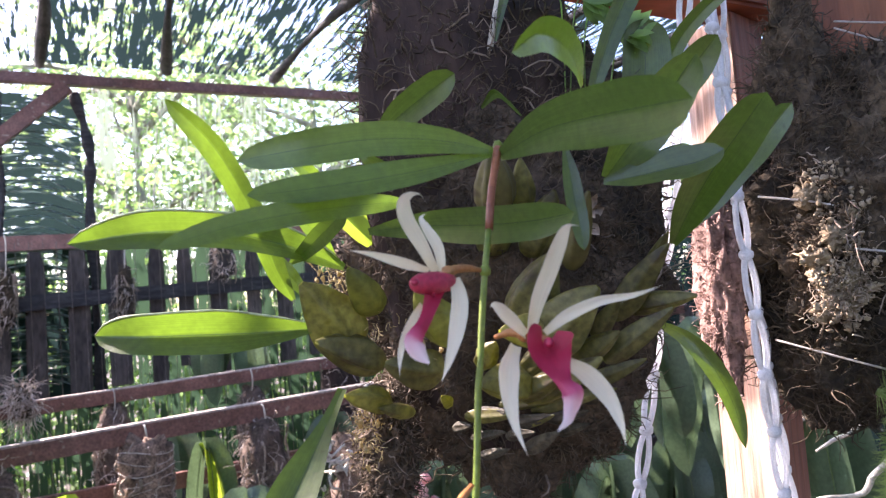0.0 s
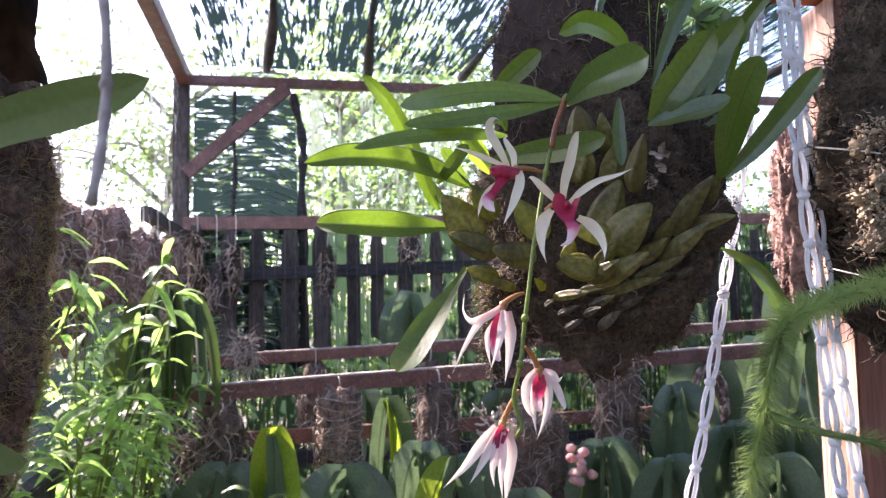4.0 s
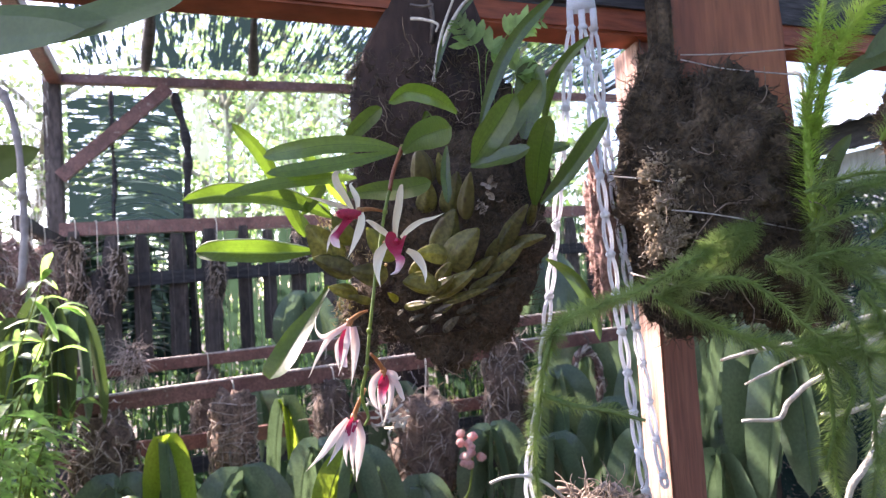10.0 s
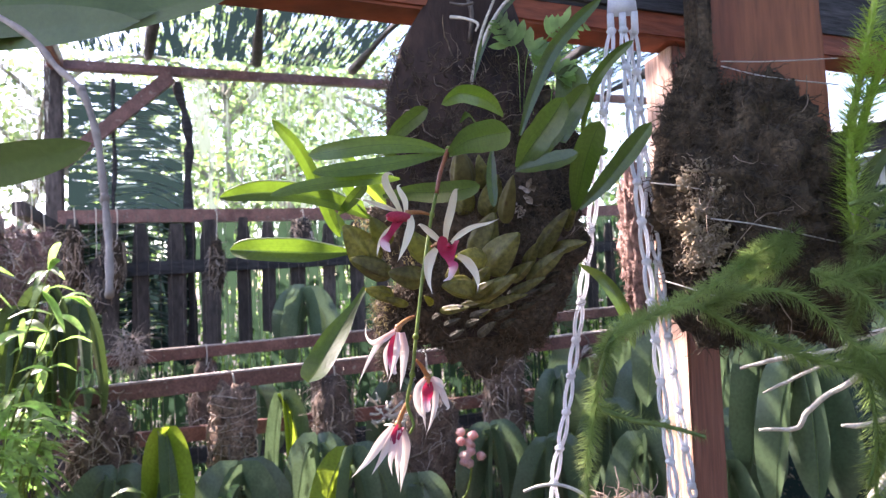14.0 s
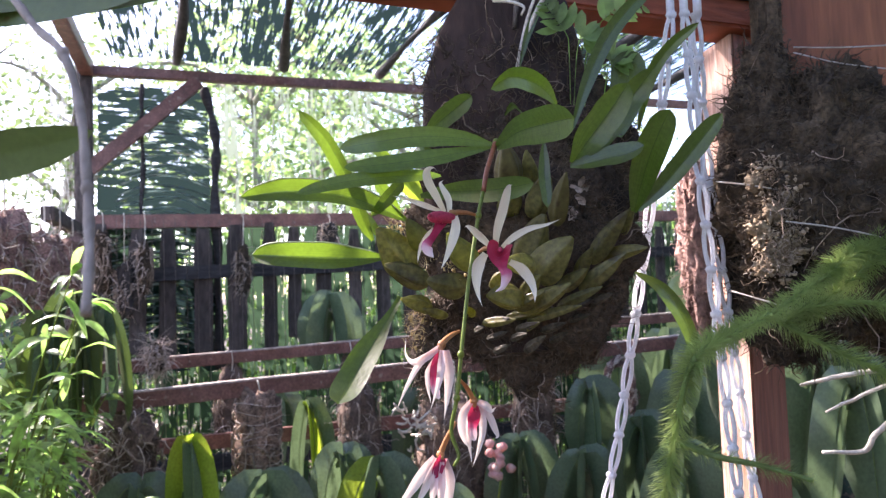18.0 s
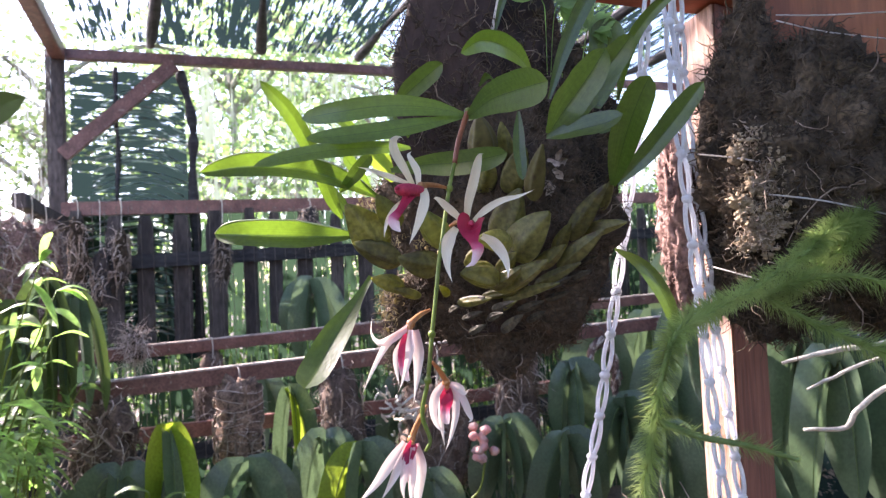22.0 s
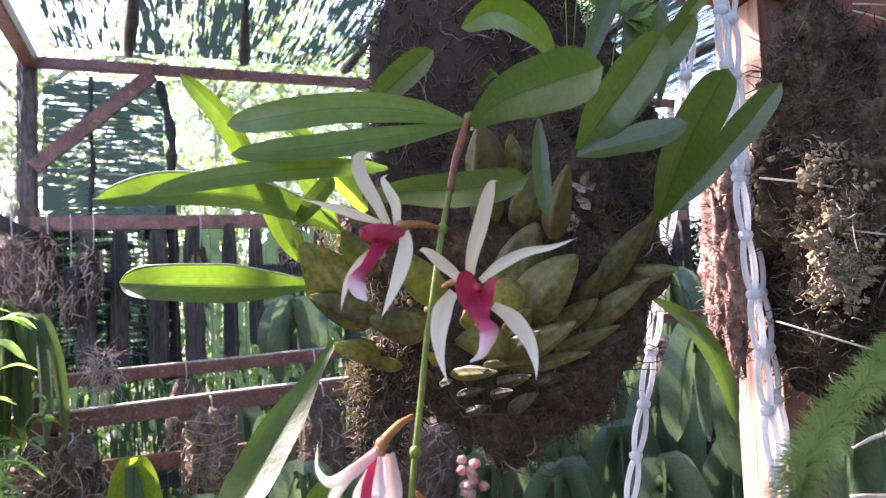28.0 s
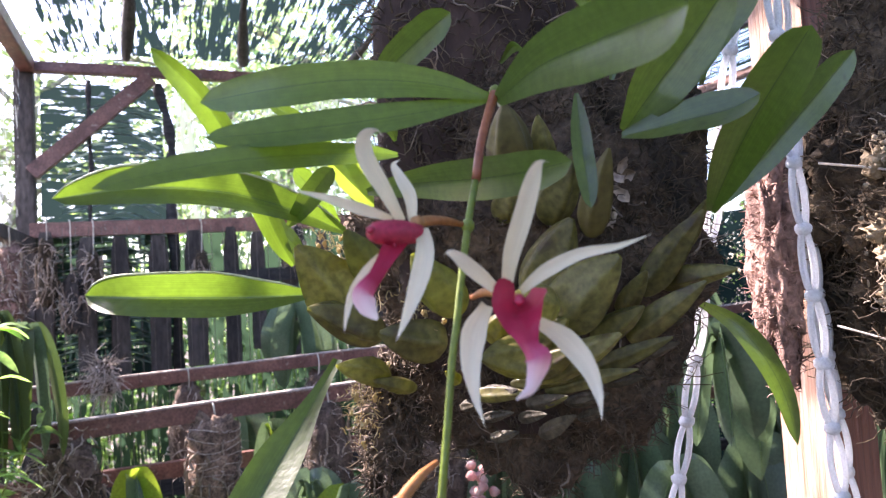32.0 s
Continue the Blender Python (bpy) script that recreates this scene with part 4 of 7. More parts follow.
orchid_leaf([(0.0408, 0.2750, 1.6635), (0.0555, 0.2500, 1.6670), (0.0696, 0.2250, 1.6648), (0.0804, 0.2030, 1.6614), (0.0887, 0.1860, 1.6586)], 0.0210, (-0.10, -0.97, -0.12), fold=0.14, blunt=1)
orchid_leaf([(-0.0152, 0.3100, 1.6815), (-0.0029, 0.3000, 1.6885), (0.0082, 0.2920, 1.6942), (0.0173, 0.2860, 1.6985), (0.0250, 0.2830, 1.7025)], 0.0144, (0.02, -0.98, -0.21))
orchid_leaf([(0.0829, 0.3000, 1.6967), (0.0750, 0.2700, 1.6990), (0.0649, 0.2450, 1.6988), (0.0539, 0.2280, 1.6963), (0.0424, 0.2200, 1.6876)], 0.0135, (0.14, -0.99, -0.07))
orchid_leaf([(-0.0217, 0.3300, 1.6414), (0.0057, 0.3050, 1.6397), (0.0308, 0.2800, 1.6357), (0.0498, 0.2620, 1.6341), (0.0651, 0.2520, 1.6351)], 0.0159, (0.06, -0.97, -0.22), blunt=1, fold=0.12)
orchid_leaf([(0.0729, 0.3000, 1.6710), (0.0726, 0.2920, 1.6586), (0.0724, 0.2850, 1.6438), (0.0731, 0.2820, 1.6324), (0.0734, 0.2800, 1.6219)], 0.0078, (-0.10, -0.98, -0.18))
orchid_leaf([(0.0909, 0.3080, 1.6539), (0.1052, 0.3000, 1.6551), (0.1172, 0.2950, 1.6567), (0.1286, 0.2900, 1.6578), (0.1392, 0.2870, 1.6615)], 0.0161, (-0.33, -0.87, 0.38))
orchid_leaf([(0.1411, 0.3700, 1.6254), (0.1436, 0.3450, 1.6421), (0.1461, 0.3150, 1.6581), (0.1502, 0.2900, 1.6712), (0.1554, 0.2770, 1.6821)], 0.0215, (-0.32, -0.93, -0.20), blunt=1)
orchid_leaf([(0.1473, 0.3900, 1.6286), (0.1669, 0.3850, 1.6471), (0.1841, 0.3750, 1.6668), (0.1972, 0.3650, 1.6827), (0.2085, 0.3580, 1.6964)], 0.0175, (-0.42, -0.90, -0.12))
orchid_leaf([(0.0925, 0.3100, 1.6561), (0.1017, 0.3000, 1.6673), (0.1113, 0.2950, 1.6786), (0.1217, 0.2900, 1.6915), (0.1306, 0.2850, 1.7039)], 0.0225, (-0.16, -0.93, -0.34))
orchid_leaf([(0.1107, 0.3300, 1.6635), (0.1193, 0.3250, 1.6803), (0.1298, 0.3200, 1.6950), (0.1422, 0.3150, 1.7089), (0.1516, 0.3100, 1.7201)], 0.0185, (-0.12, -0.91, -0.41))
orchid_leaf([(0.1358, 0.4000, 1.6920), (0.1412, 0.4000, 1.7140), (0.1453, 0.4000, 1.7339), (0.1466, 0.4000, 1.7518), (0.1481, 0.4000, 1.7652)], 0.0290, (-0.11, -0.95, -0.28))
orchid_leaf([(0.1552, 0.4200, 1.7022), (0.1613, 0.4150, 1.7304), (0.1706, 0.4100, 1.7532), (0.1850, 0.4000, 1.7688), (0.2028, 0.3900, 1.7801)], 0.0105, (-0.15, -0.94, -0.31))
orchid_leaf([(0.0962, 0.3600, 1.6926), (0.1092, 0.3600, 1.7286), (0.1257, 0.3600, 1.7618), (0.1458, 0.3600, 1.7865), (0.1724, 0.3600, 1.8095)], 0.0125, (-0.04, -0.96, -0.29))
orchid_leaf([(-0.0634, 0.3400, 1.6293), (-0.0526, 0.3250, 1.6338), (-0.0411, 0.3100, 1.6401), (-0.0329, 0.3000, 1.6448), (-0.0278, 0.2950, 1.6470)], 0.0098, (0.28, -0.95, -0.15))
orchid_leaf([(-0.0367, 0.3600, 1.6523), (-0.0422, 0.3500, 1.6625), (-0.0489, 0.3450, 1.6719), (-0.0569, 0.3400, 1.6806), (-0.0702, 0.3350, 1.6893)], 0.0088, (0.50, -0.86, 0.03))
orchid_leaf([(-0.0436, 0.3600, 1.6312), (-0.0517, 0.3500, 1.6449), (-0.0556, 0.3450, 1.6514), (-0.0593, 0.3400, 1.6565)], 0.0106, (0.55, -0.84, 0.05))
orchid_leaf([(-0.0141, 0.3700, 1.6730), (-0.0158, 0.3650, 1.6794), (-0.0219, 0.3600, 1.6832), (-0.0259, 0.3600, 1.6908)], 0.0075, (0.19, -0.95, -0.25))
orchid_leaf([(-0.0553, 0.3500, 1.6082), (-0.0658, 0.3520, 1.6222), (-0.0739, 0.3540, 1.6320), (-0.0830, 0.3560, 1.6452)], 0.0085, (0.27, -0.96, -0.10))
orchid_leaf([(0.1365, 0.4000, 1.6718), (0.1543, 0.4100, 1.6804), (0.1694, 0.4200, 1.6849), (0.1803, 0.4300, 1.6898)], 0.0121, (-0.20, -0.97, 0.17))
orchid_leaf([(0.0560, 0.4000, 1.7581), (0.0649, 0.4000, 1.7888), (0.0798, 0.4000, 1.8160), (0.1022, 0.4000, 1.8379)], 0.0068, (0.03, -0.94, -0.35))
orchid_leaf([(0.0426, 0.3800, 1.7122), (0.0504, 0.3700, 1.7175), (0.0561, 0.3600, 1.7094), (0.0622, 0.3550, 1.6998)], 0.0063, (0.07, -0.97, -0.22))
pseudobulb((-0.0351, 0.3490, 1.5864), (-0.0583, 0.3310, 1.6175), 0.0160, flat=0.72, sharp=0.38)
pseudobulb((-0.0225, 0.3440, 1.5764), (-0.0514, 0.3260, 1.5889), 0.0108, flat=0.72, sharp=0.38)
pseudobulb((-0.0196, 0.3390, 1.5549), (-0.0374, 0.3210, 1.5638), 0.0075, flat=0.72, sharp=0.38)
pseudobulb((0.0067, 0.3390, 1.5688), (-0.0174, 0.3210, 1.5782), 0.0117, flat=0.72, sharp=0.38)
pseudobulb((0.0159, 0.3340, 1.5856), (0.0006, 0.3160, 1.6112), 0.0111, BULBLIT, flat=0.72)
pseudobulb((-0.0219, 0.3470, 1.6035), (-0.0332, 0.3290, 1.6241), 0.0097, BULBLIT, flat=0.72)
pseudobulb((-0.0079, 0.3470, 1.5495), (-0.0232, 0.3290, 1.5548), 0.0044, flat=0.72)
pseudobulb((0.0502, 0.3390, 1.5608), (0.0268, 0.3210, 1.5630), 0.0115, flat=0.72, sharp=0.34)
pseudobulb((0.0602, 0.3440, 1.5836), (0.0385, 0.3260, 1.5879), 0.0102, flat=0.72, sharp=0.34)
pseudobulb((0.0509, 0.3640, 1.5898), (0.0729, 0.3480, 1.6238), 0.0157, flat=0.72, sharp=0.34)
pseudobulb((0.0636, 0.3570, 1.5782), (0.0924, 0.3410, 1.6043), 0.0170, flat=0.72, sharp=0.34)
pseudobulb((0.0810, 0.3490, 1.6187), (0.0887, 0.3310, 1.6533), 0.0087, BULBPALE, flat=0.72, sharp=0.34)
pseudobulb((0.0639, 0.3710, 1.6273), (0.0746, 0.3530, 1.6585), 0.0120, flat=0.72, sharp=0.34)
pseudobulb((0.0418, 0.3810, 1.6299), (0.0473, 0.3630, 1.6542), 0.0113, flat=0.72, sharp=0.34)
pseudobulb((0.0440, 0.3610, 1.6509), (0.0431, 0.3430, 1.6804), 0.0133, BULBPALE, flat=0.72, sharp=0.34)
pseudobulb((0.0602, 0.3750, 1.6522), (0.0599, 0.3570, 1.6773), 0.0079, flat=0.72, sharp=0.34)
pseudobulb((0.1083, 0.3770, 1.5901), (0.1359, 0.3590, 1.6250), 0.0088, flat=0.72, sharp=0.34)
pseudobulb((0.1183, 0.3810, 1.5922), (0.1492, 0.3630, 1.5966), 0.0071, flat=0.72, sharp=0.34)
pseudobulb((0.1001, 0.3670, 1.5665), (0.1306, 0.3490, 1.5922), 0.0077, flat=0.72, sharp=0.34)
pseudobulb((0.0538, 0.3490, 1.5512), (0.0878, 0.3310, 1.5716), 0.0087, flat=0.72, sharp=0.34)
pseudobulb((0.0473, 0.3450, 1.5540), (0.0694, 0.3270, 1.5666), 0.0065, flat=0.72, sharp=0.34)
pseudobulb((0.0813, 0.3570, 1.5543), (0.1120, 0.3390, 1.5675), 0.0053, flat=0.72, sharp=0.34)
pseudobulb((0.0524, 0.3590, 1.5649), (0.0667, 0.3410, 1.5772), 0.0076, flat=0.72, sharp=0.34)
pseudobulb((0.0578, 0.3600, 1.5440), (0.0964, 0.3420, 1.5536), 0.0048, flat=0.72, sharp=0.34)
pseudobulb((0.0406, 0.3660, 1.5458), (0.0685, 0.3480, 1.5499), 0.0044, flat=0.72, sharp=0.34)
pseudobulb((0.0216, 0.3630, 1.5415), (0.0466, 0.3450, 1.5453), 0.0047, flat=0.72, sharp=0.34)
pseudobulb((0.0493, 0.3660, 1.5356), (0.0645, 0.3480, 1.5421), 0.0039, flat=0.72, sharp=0.34)
pseudobulb((0.0814, 0.3680, 1.5682), (0.1024, 0.3500, 1.5814), 0.0076, flat=0.72, sharp=0.34)
pseudobulb((0.0961, 0.3820, 1.5795), (0.1079, 0.3640, 1.5977), 0.0068, flat=0.72, sharp=0.34)
pseudobulb((0.1360, 0.4010, 1.6119), (0.1439, 0.3830, 1.6331), 0.0053, flat=0.72, sharp=0.34)
pseudobulb((0.0311, 0.3610, 1.5687), (0.0373, 0.3430, 1.5816), 0.0074, flat=0.72, sharp=0.34)
pseudobulb((0.0120, 0.3680, 1.5485), (0.0074, 0.3500, 1.5552), 0.0039, flat=0.72, sharp=0.34)
# small shrivelled old bulbs round the foot of the cluster
pseudobulb((0.0239, 0.366, 1.5406), (0.0413, 0.347, 1.5463), 0.0055, BULBOLD, flat=0.6, sharp=0.42)
pseudobulb((0.0467, 0.368, 1.536), (0.0631, 0.349, 1.5418), 0.0046, BULBOLD, flat=0.6, sharp=0.42)
pseudobulb((0.0523, 0.378, 1.5189), (0.0686, 0.359, 1.5304), 0.0050, BULBOLD, flat=0.6, sharp=0.42)
pseudobulb((0.0233, 0.368, 1.5295), (0.0391, 0.349, 1.5348), 0.0033, BULBOLD, flat=0.6, sharp=0.42)
pseudobulb((0.042, 0.37, 1.5281), (0.0543, 0.351, 1.5334), 0.0035, BULBOLD, flat=0.6, sharp=0.42)
pseudobulb((0.1027, 0.394, 1.5528), (0.1223, 0.375, 1.5622), 0.0050, BULBOLD, flat=0.6, sharp=0.42)
pseudobulb((0.0858, 0.384, 1.5509), (0.1067, 0.365, 1.5581), 0.0046, BULBOLD, flat=0.6, sharp=0.42)
pseudobulb((0.0272, 0.374, 1.518), (0.0409, 0.355, 1.5249), 0.0033, BULBOLD, flat=0.6, sharp=0.42)
pseudobulb((0.0661, 0.378, 1.5344), (0.0848, 0.359, 1.5403), 0.0040, BULBOLD, flat=0.6, sharp=0.42)
pseudobulb((0.0724, 0.384, 1.525), (0.0859, 0.365, 1.5326), 0.0033, BULBOLD, flat=0.6, sharp=0.42)
pseudobulb((0.0131, 0.366, 1.5356), (0.0222, 0.347, 1.5396), 0.0031, BULBOLD, flat=0.6, sharp=0.42)
pseudobulb((0.1136, 0.401, 1.5655), (0.1278, 0.382, 1.5731), 0.0040, BULBOLD, flat=0.6, sharp=0.42)
pseudobulb((0.0887, 0.391, 1.5403), (0.1041, 0.372, 1.5466), 0.0035, BULBOLD, flat=0.6, sharp=0.42)

sg = Geo()
sg.tube(spline([(0.0325, 0.2565, 1.632), (0.0293, 0.250, 1.6155), (0.0264, 0.245, 1.597), (0.0245, 0.2405, 1.583), (0.0227, 0.238, 1.572), (0.0205, 0.2335, 1.552), (0.0180, 0.229, 1.531), (0.0149, 0.225, 1.5046), (0.0112, 0.223, 1.486), (0.0152, 0.222, 1.4726), (0.0125, 0.220, 1.466)], 40), [0.00124] * 34 + [0.0012, 0.0012, 0.0011, 0.0011, 0.0010, 0.0008], 8)
part("flower_stem", sg, STEM, orchid, "long arching green flower stem")
sg = Geo()
sg.tube(spline([(0.0405, 0.277, 1.668), (0.0385, 0.271, 1.660), (0.0350, 0.262, 1.6463), (0.0325, 0.2565, 1.6315)], 12), [0.0018] * 5 + [0.0016] * 7, 8)
part("stem_base", sg, STEMRED, orchid, "reddish brown base of the flower stem")
for p in ((0.0405, 0.277, 1.668), (0.0293, 0.250, 1.6155), (0.0178, 0.2285, 1.5300), (0.0149, 0.225, 1.5046)):
    sg = Geo()
    sg.blob(p, (0.0023, 0.0023, 0.0026), 1, 0.1, 2, 8, 6)
    part("stem_node", sg, STEM, orchid)


def petal(flower, pts, width, normal, mat=None, name="petal", fold=0.20, curl=0.12, blunt=0.0):
    count[0] += 1
    g = Geo()
    blade(g, pts, width * 1.1, normal, fold, blunt, 30, 0.50, curl, 0.10, (-1, -0.7, -0.35, 0, 0.35, 0.7, 1), count[0], point=1.25)
    return part(name, g, mat or PETAL, flower)


def flower_lip(flower, line, widths, face, cup, base, stem_at):
    """The lip: cupped side lobes, a narrow waist and a flared tongue; then the anther cap and the stalk."""
    face = Vector(face).normalized()
    n = 34
    mid = spline(line, n)
    wide = spline([(w, 0, 0) for w in widths], n)
    cols = (-1, -0.85, -0.62, -0.35, -0.12, 0.12, 0.35, 0.62, 0.85, 1)
    rows, uvs = [], []
    for k, p in enumerate(mid):
        u = k / (n - 1)
        d = (mid[min(k + 1, n - 1)] - mid[max(k - 1, 0)]).normalized()
        nn = (face - d * face.dot(d)).normalized()
        side = d.cross(nn)
        w = max(0.0002, wide[k].x) * 0.5
        q = max(0.0, 1 - u / 0.5)
        rows.append([p + side * a * w * (1 - 0.1 * q * abs(a)) + nn * w * (cup * q * (a * a - 0.35) - 0.45 * (1 - q) * a * a + 0.10 * noise.noise(Vector((u * 9, a * 3, count[0])))) - Vector((0, 0, 1)) * q * w * 0.16 * max(0.0, 1 - abs(a) * 3) for a in cols])
        uvs.append([(0.5 + a * 0.5, u) for a in cols])
    g = Geo()
    g.grid(rows, uvs=uvs)
    part("lip", g, LIP, flower, "crimson lip fading to pale pink at its tip")
    wmax = max(widths)
    g = Geo()
    c = mid[3] + face * wmax * 0.05
    g.blob(c, (wmax * 0.11, wmax * 0.10, wmax * 0.12), 2, 0.2, 2, 10, 8)
    part("anther_cap", g, COLUMN, flower, "dark crimson anther cap")
    g = Geo()
    b, s = Vector(base), Vector(stem_at)
    g.tube(spline([s, s.lerp(b, 0.5) + Vector((0, 0, 0.0012)), b, mid[2] - face * wmax * 0.1], 12), [0.0009, 0.0010, 0.0012, 0.0014, 0.0015, 0.0016, 0.0017, 0.0018, 0.0018, 0.0017, 0.0015, 0.0012], 8)
    part("pedicel", g, PEDICEL, flower, "orange flower stalk")


def flower_hood(flower, line, radii):
    """The rolled side lobes of a lip seen from the side."""
    g = Geo()
    rr = spline([(r, 0, 0) for r in radii], 14)
    g.tube(spline(line, 14), [r.x for r in rr], 16)
    part("side_lobe", g, LIPDARK, flower, "rolled crimson side lobes")
    g = Geo()
    g.blob(Vector(line[-1]) + Vector((0.0004, -0.0010, 0.0006)), (radii[-1] * 0.75, radii[-1] * 0.7, radii[-1] * 0.6), 3, 0.15, 2, 10, 8)
    part("throat", g, COLUMN, flower, "dark crimson throat")


core = Geo()
core.blob((0.0394, 0.2250, 1.5926), (0.0024, 0.0028, 0.0026), 2, 0.15, 2, 10, 8)
flower_open = part("flower", core, PEDICEL, orchid, "open white orchid flower with a crimson lip")
petal(flower_open, [(0.0413, 0.2220, 1.5934), (0.0435, 0.2160, 1.6036), (0.0474, 0.2090, 1.6139), (0.0500, 0.2030, 1.6213), (0.0515, 0.2000, 1.6251), (0.0526, 0.1970, 1.6261), (0.0546, 0.1940, 1.6252)], 0.0054, (-0.03, -0.99, -0.14), PETAL, "dorsal_sepal")
petal(flower_open, [(0.0455, 0.2200, 1.5930), (0.0526, 0.2160, 1.5983), (0.0617, 0.2100, 1.6023), (0.0714, 0.2040, 1.6036), (0.0793, 0.2000, 1.6059)], 0.0041, (-0.09, -1.00, -0.04), PETAL, "petal")
petal(flower_open, [(0.0399, 0.2220, 1.5923), (0.0352, 0.2140, 1.5974), (0.0317, 0.2070, 1.6009), (0.0293, 0.2010, 1.6034), (0.0274, 0.1970, 1.6044), (0.0264, 0.1940, 1.6029)], 0.0044, (0.09, -1.00, -0.05), PETAL, "petal")
petal(flower_open, [(0.0356, 0.2200, 1.5896), (0.0321, 0.2120, 1.5830), (0.0309, 0.2060, 1.5752), (0.0318, 0.2020, 1.5669), (0.0344, 0.1980, 1.5592)], 0.0068, (0.08, -0.99, 0.11), PETAL, "lateral_sepal")
petal(flower_open, [(0.0497, 0.2180, 1.5842), (0.0566, 0.2120, 1.5796), (0.0617, 0.2070, 1.5726), (0.0637, 0.2030, 1.5655), (0.0635, 0.1980, 1.5599)], 0.0059, (-0.09, -0.99, 0.12), PETAL, "lateral_sepal")
core = Geo()
core.blob((0.0151, 0.2300, 1.6154), (0.0024, 0.0028, 0.0026), 2, 0.15, 2, 10, 8)
flower_side = part("flower", core, PEDICEL, orchid, "white orchid flower turned sideways")
petal(flower_side, [(0.0111, 0.2250, 1.6159), (0.0073, 0.2220, 1.6247), (0.0029, 0.2190, 1.6338), (0.0024, 0.2170, 1.6394), (0.0047, 0.2140, 1.6415), (0.0080, 0.2110, 1.6409), (0.0103, 0.2090, 1.6374)], 0.0053, (0.21, -0.95, -0.22), PETAL, "dorsal_sepal")
petal(flower_side, [(0.0134, 0.2320, 1.6154), (0.0125, 0.2360, 1.6244), (0.0089, 0.2380, 1.6319), (0.0071, 0.2400, 1.6360), (0.0091, 0.2410, 1.6379)], 0.0042, (0.16, -0.97, -0.17), PETAL, "petal")
petal(flower_side, [(0.0090, 0.2220, 1.6165), (0.0024, 0.2140, 1.6187), (-0.0031, 0.2070, 1.6206), (-0.0087, 0.2020, 1.6224), (-0.0141, 0.1980, 1.6236)], 0.0034, (0.25, -0.96, -0.13), PETAL, "petal")
petal(flower_side, [(0.0174, 0.2250, 1.6133), (0.0184, 0.2200, 1.6054), (0.0164, 0.2140, 1.5956), (0.0134, 0.2100, 1.5872), (0.0106, 0.2080, 1.5811)], 0.0059, (0.15, -0.99, -0.00), PETAL, "lateral_sepal")
petal(flower_side, [(0.0060, 0.2150, 1.6056), (0.0027, 0.2090, 1.6003), (-0.0003, 0.2050, 1.5943), (-0.0015, 0.2030, 1.5891), (-0.0016, 0.2000, 1.5845)], 0.0031, (0.24, -0.97, 0.00), PETAL, "lateral_sepal")
core = Geo()
core.blob((0.0097, 0.2070, 1.5380), (0.0024, 0.0028, 0.0026), 2, 0.15, 2, 10, 8)
flower_three = part("flower", core, PEDICEL, orchid, "drooping white flower with folded petals")
petal(flower_three, [(0.0087, 0.2050, 1.5369), (0.0021, 0.1970, 1.5318), (-0.0043, 0.1900, 1.5298), (-0.0074, 0.1860, 1.5352), (-0.0061, 0.1840, 1.5445)], 0.0043, (0.19, -0.98, 0.10), PINKPETAL, "petal")
petal(flower_three, [(0.0082, 0.2040, 1.5353), (-0.0006, 0.1940, 1.5293), (-0.0072, 0.1870, 1.5174), (-0.0130, 0.1830, 1.5041)], 0.0037, (0.20, -0.97, 0.14), PINKPETAL, "petal")
petal(flower_three, [(0.0121, 0.2080, 1.5346), (0.0138, 0.2030, 1.5224), (0.0131, 0.2000, 1.5103), (0.0111, 0.1970, 1.4971)], 0.0060, (0.14, -0.98, 0.15), PINKPETAL, "petal")
petal(flower_three, [(0.0056, 0.2040, 1.5300), (0.0026, 0.2000, 1.5223), (0.0028, 0.1970, 1.5146), (0.0044, 0.1950, 1.5068)], 0.0038, (0.17, -0.98, 0.14), PINKPETAL, "petal")
petal(flower_three, [(0.0107, 0.2000, 1.5354), (0.0111, 0.1930, 1.5261), (0.0091, 0.1900, 1.5155), (0.0053, 0.1880, 1.5047)], 0.0043, (0.16, -0.98, 0.14), PINKPETAL, "petal")
core = Geo()
core.blob((0.0228, 0.2440, 1.5003), (0.0024, 0.0028, 0.0026), 2, 0.15, 2, 10, 8)
flower_four = part("flower", core, PEDICEL, orchid, "half open pinkish white flower")
petal(flower_four, [(0.0214, 0.2430, 1.4996), (0.0171, 0.2360, 1.4937), (0.0161, 0.2330, 1.4848), (0.0187, 0.2320, 1.4770), (0.0231, 0.2310, 1.4739)], 0.0055, (0.12, -0.97, 0.20), PINKPETAL, "petal")
petal(flower_four, [(0.0234, 0.2440, 1.4994), (0.0275, 0.2420, 1.4912), (0.0282, 0.2390, 1.4822), (0.0253, 0.2360, 1.4707), (0.0217, 0.2340, 1.4621)], 0.0052, (0.09, -0.97, 0.20), PINKPETAL, "petal")
petal(flower_four, [(0.0218, 0.2460, 1.4988), (0.0206, 0.2470, 1.4889), (0.0191, 0.2440, 1.4771), (0.0211, 0.2380, 1.4635)], 0.0063, (0.11, -0.97, 0.21), PINKPETAL, "petal")
petal(flower_four, [(0.0270, 0.2430, 1.4993), (0.0326, 0.2400, 1.4915), (0.0359, 0.2380, 1.4838), (0.0374, 0.2370, 1.4799), (0.0355, 0.2360, 1.4784)], 0.0045, (0.08, -0.98, 0.20), PINKPETAL, "petal")
petal(flower_four, [(0.0256, 0.2430, 1.4996), (0.0307, 0.2400, 1.4977), (0.0341, 0.2390, 1.4947), (0.0368, 0.2380, 1.4970)], 0.0048, (0.08, -0.98, 0.17), PINKPETAL, "petal")
core = Geo()
core.blob((0.0039, 0.2260, 1.4717), (0.0024, 0.0028, 0.0026), 2, 0.15, 2, 10, 8)
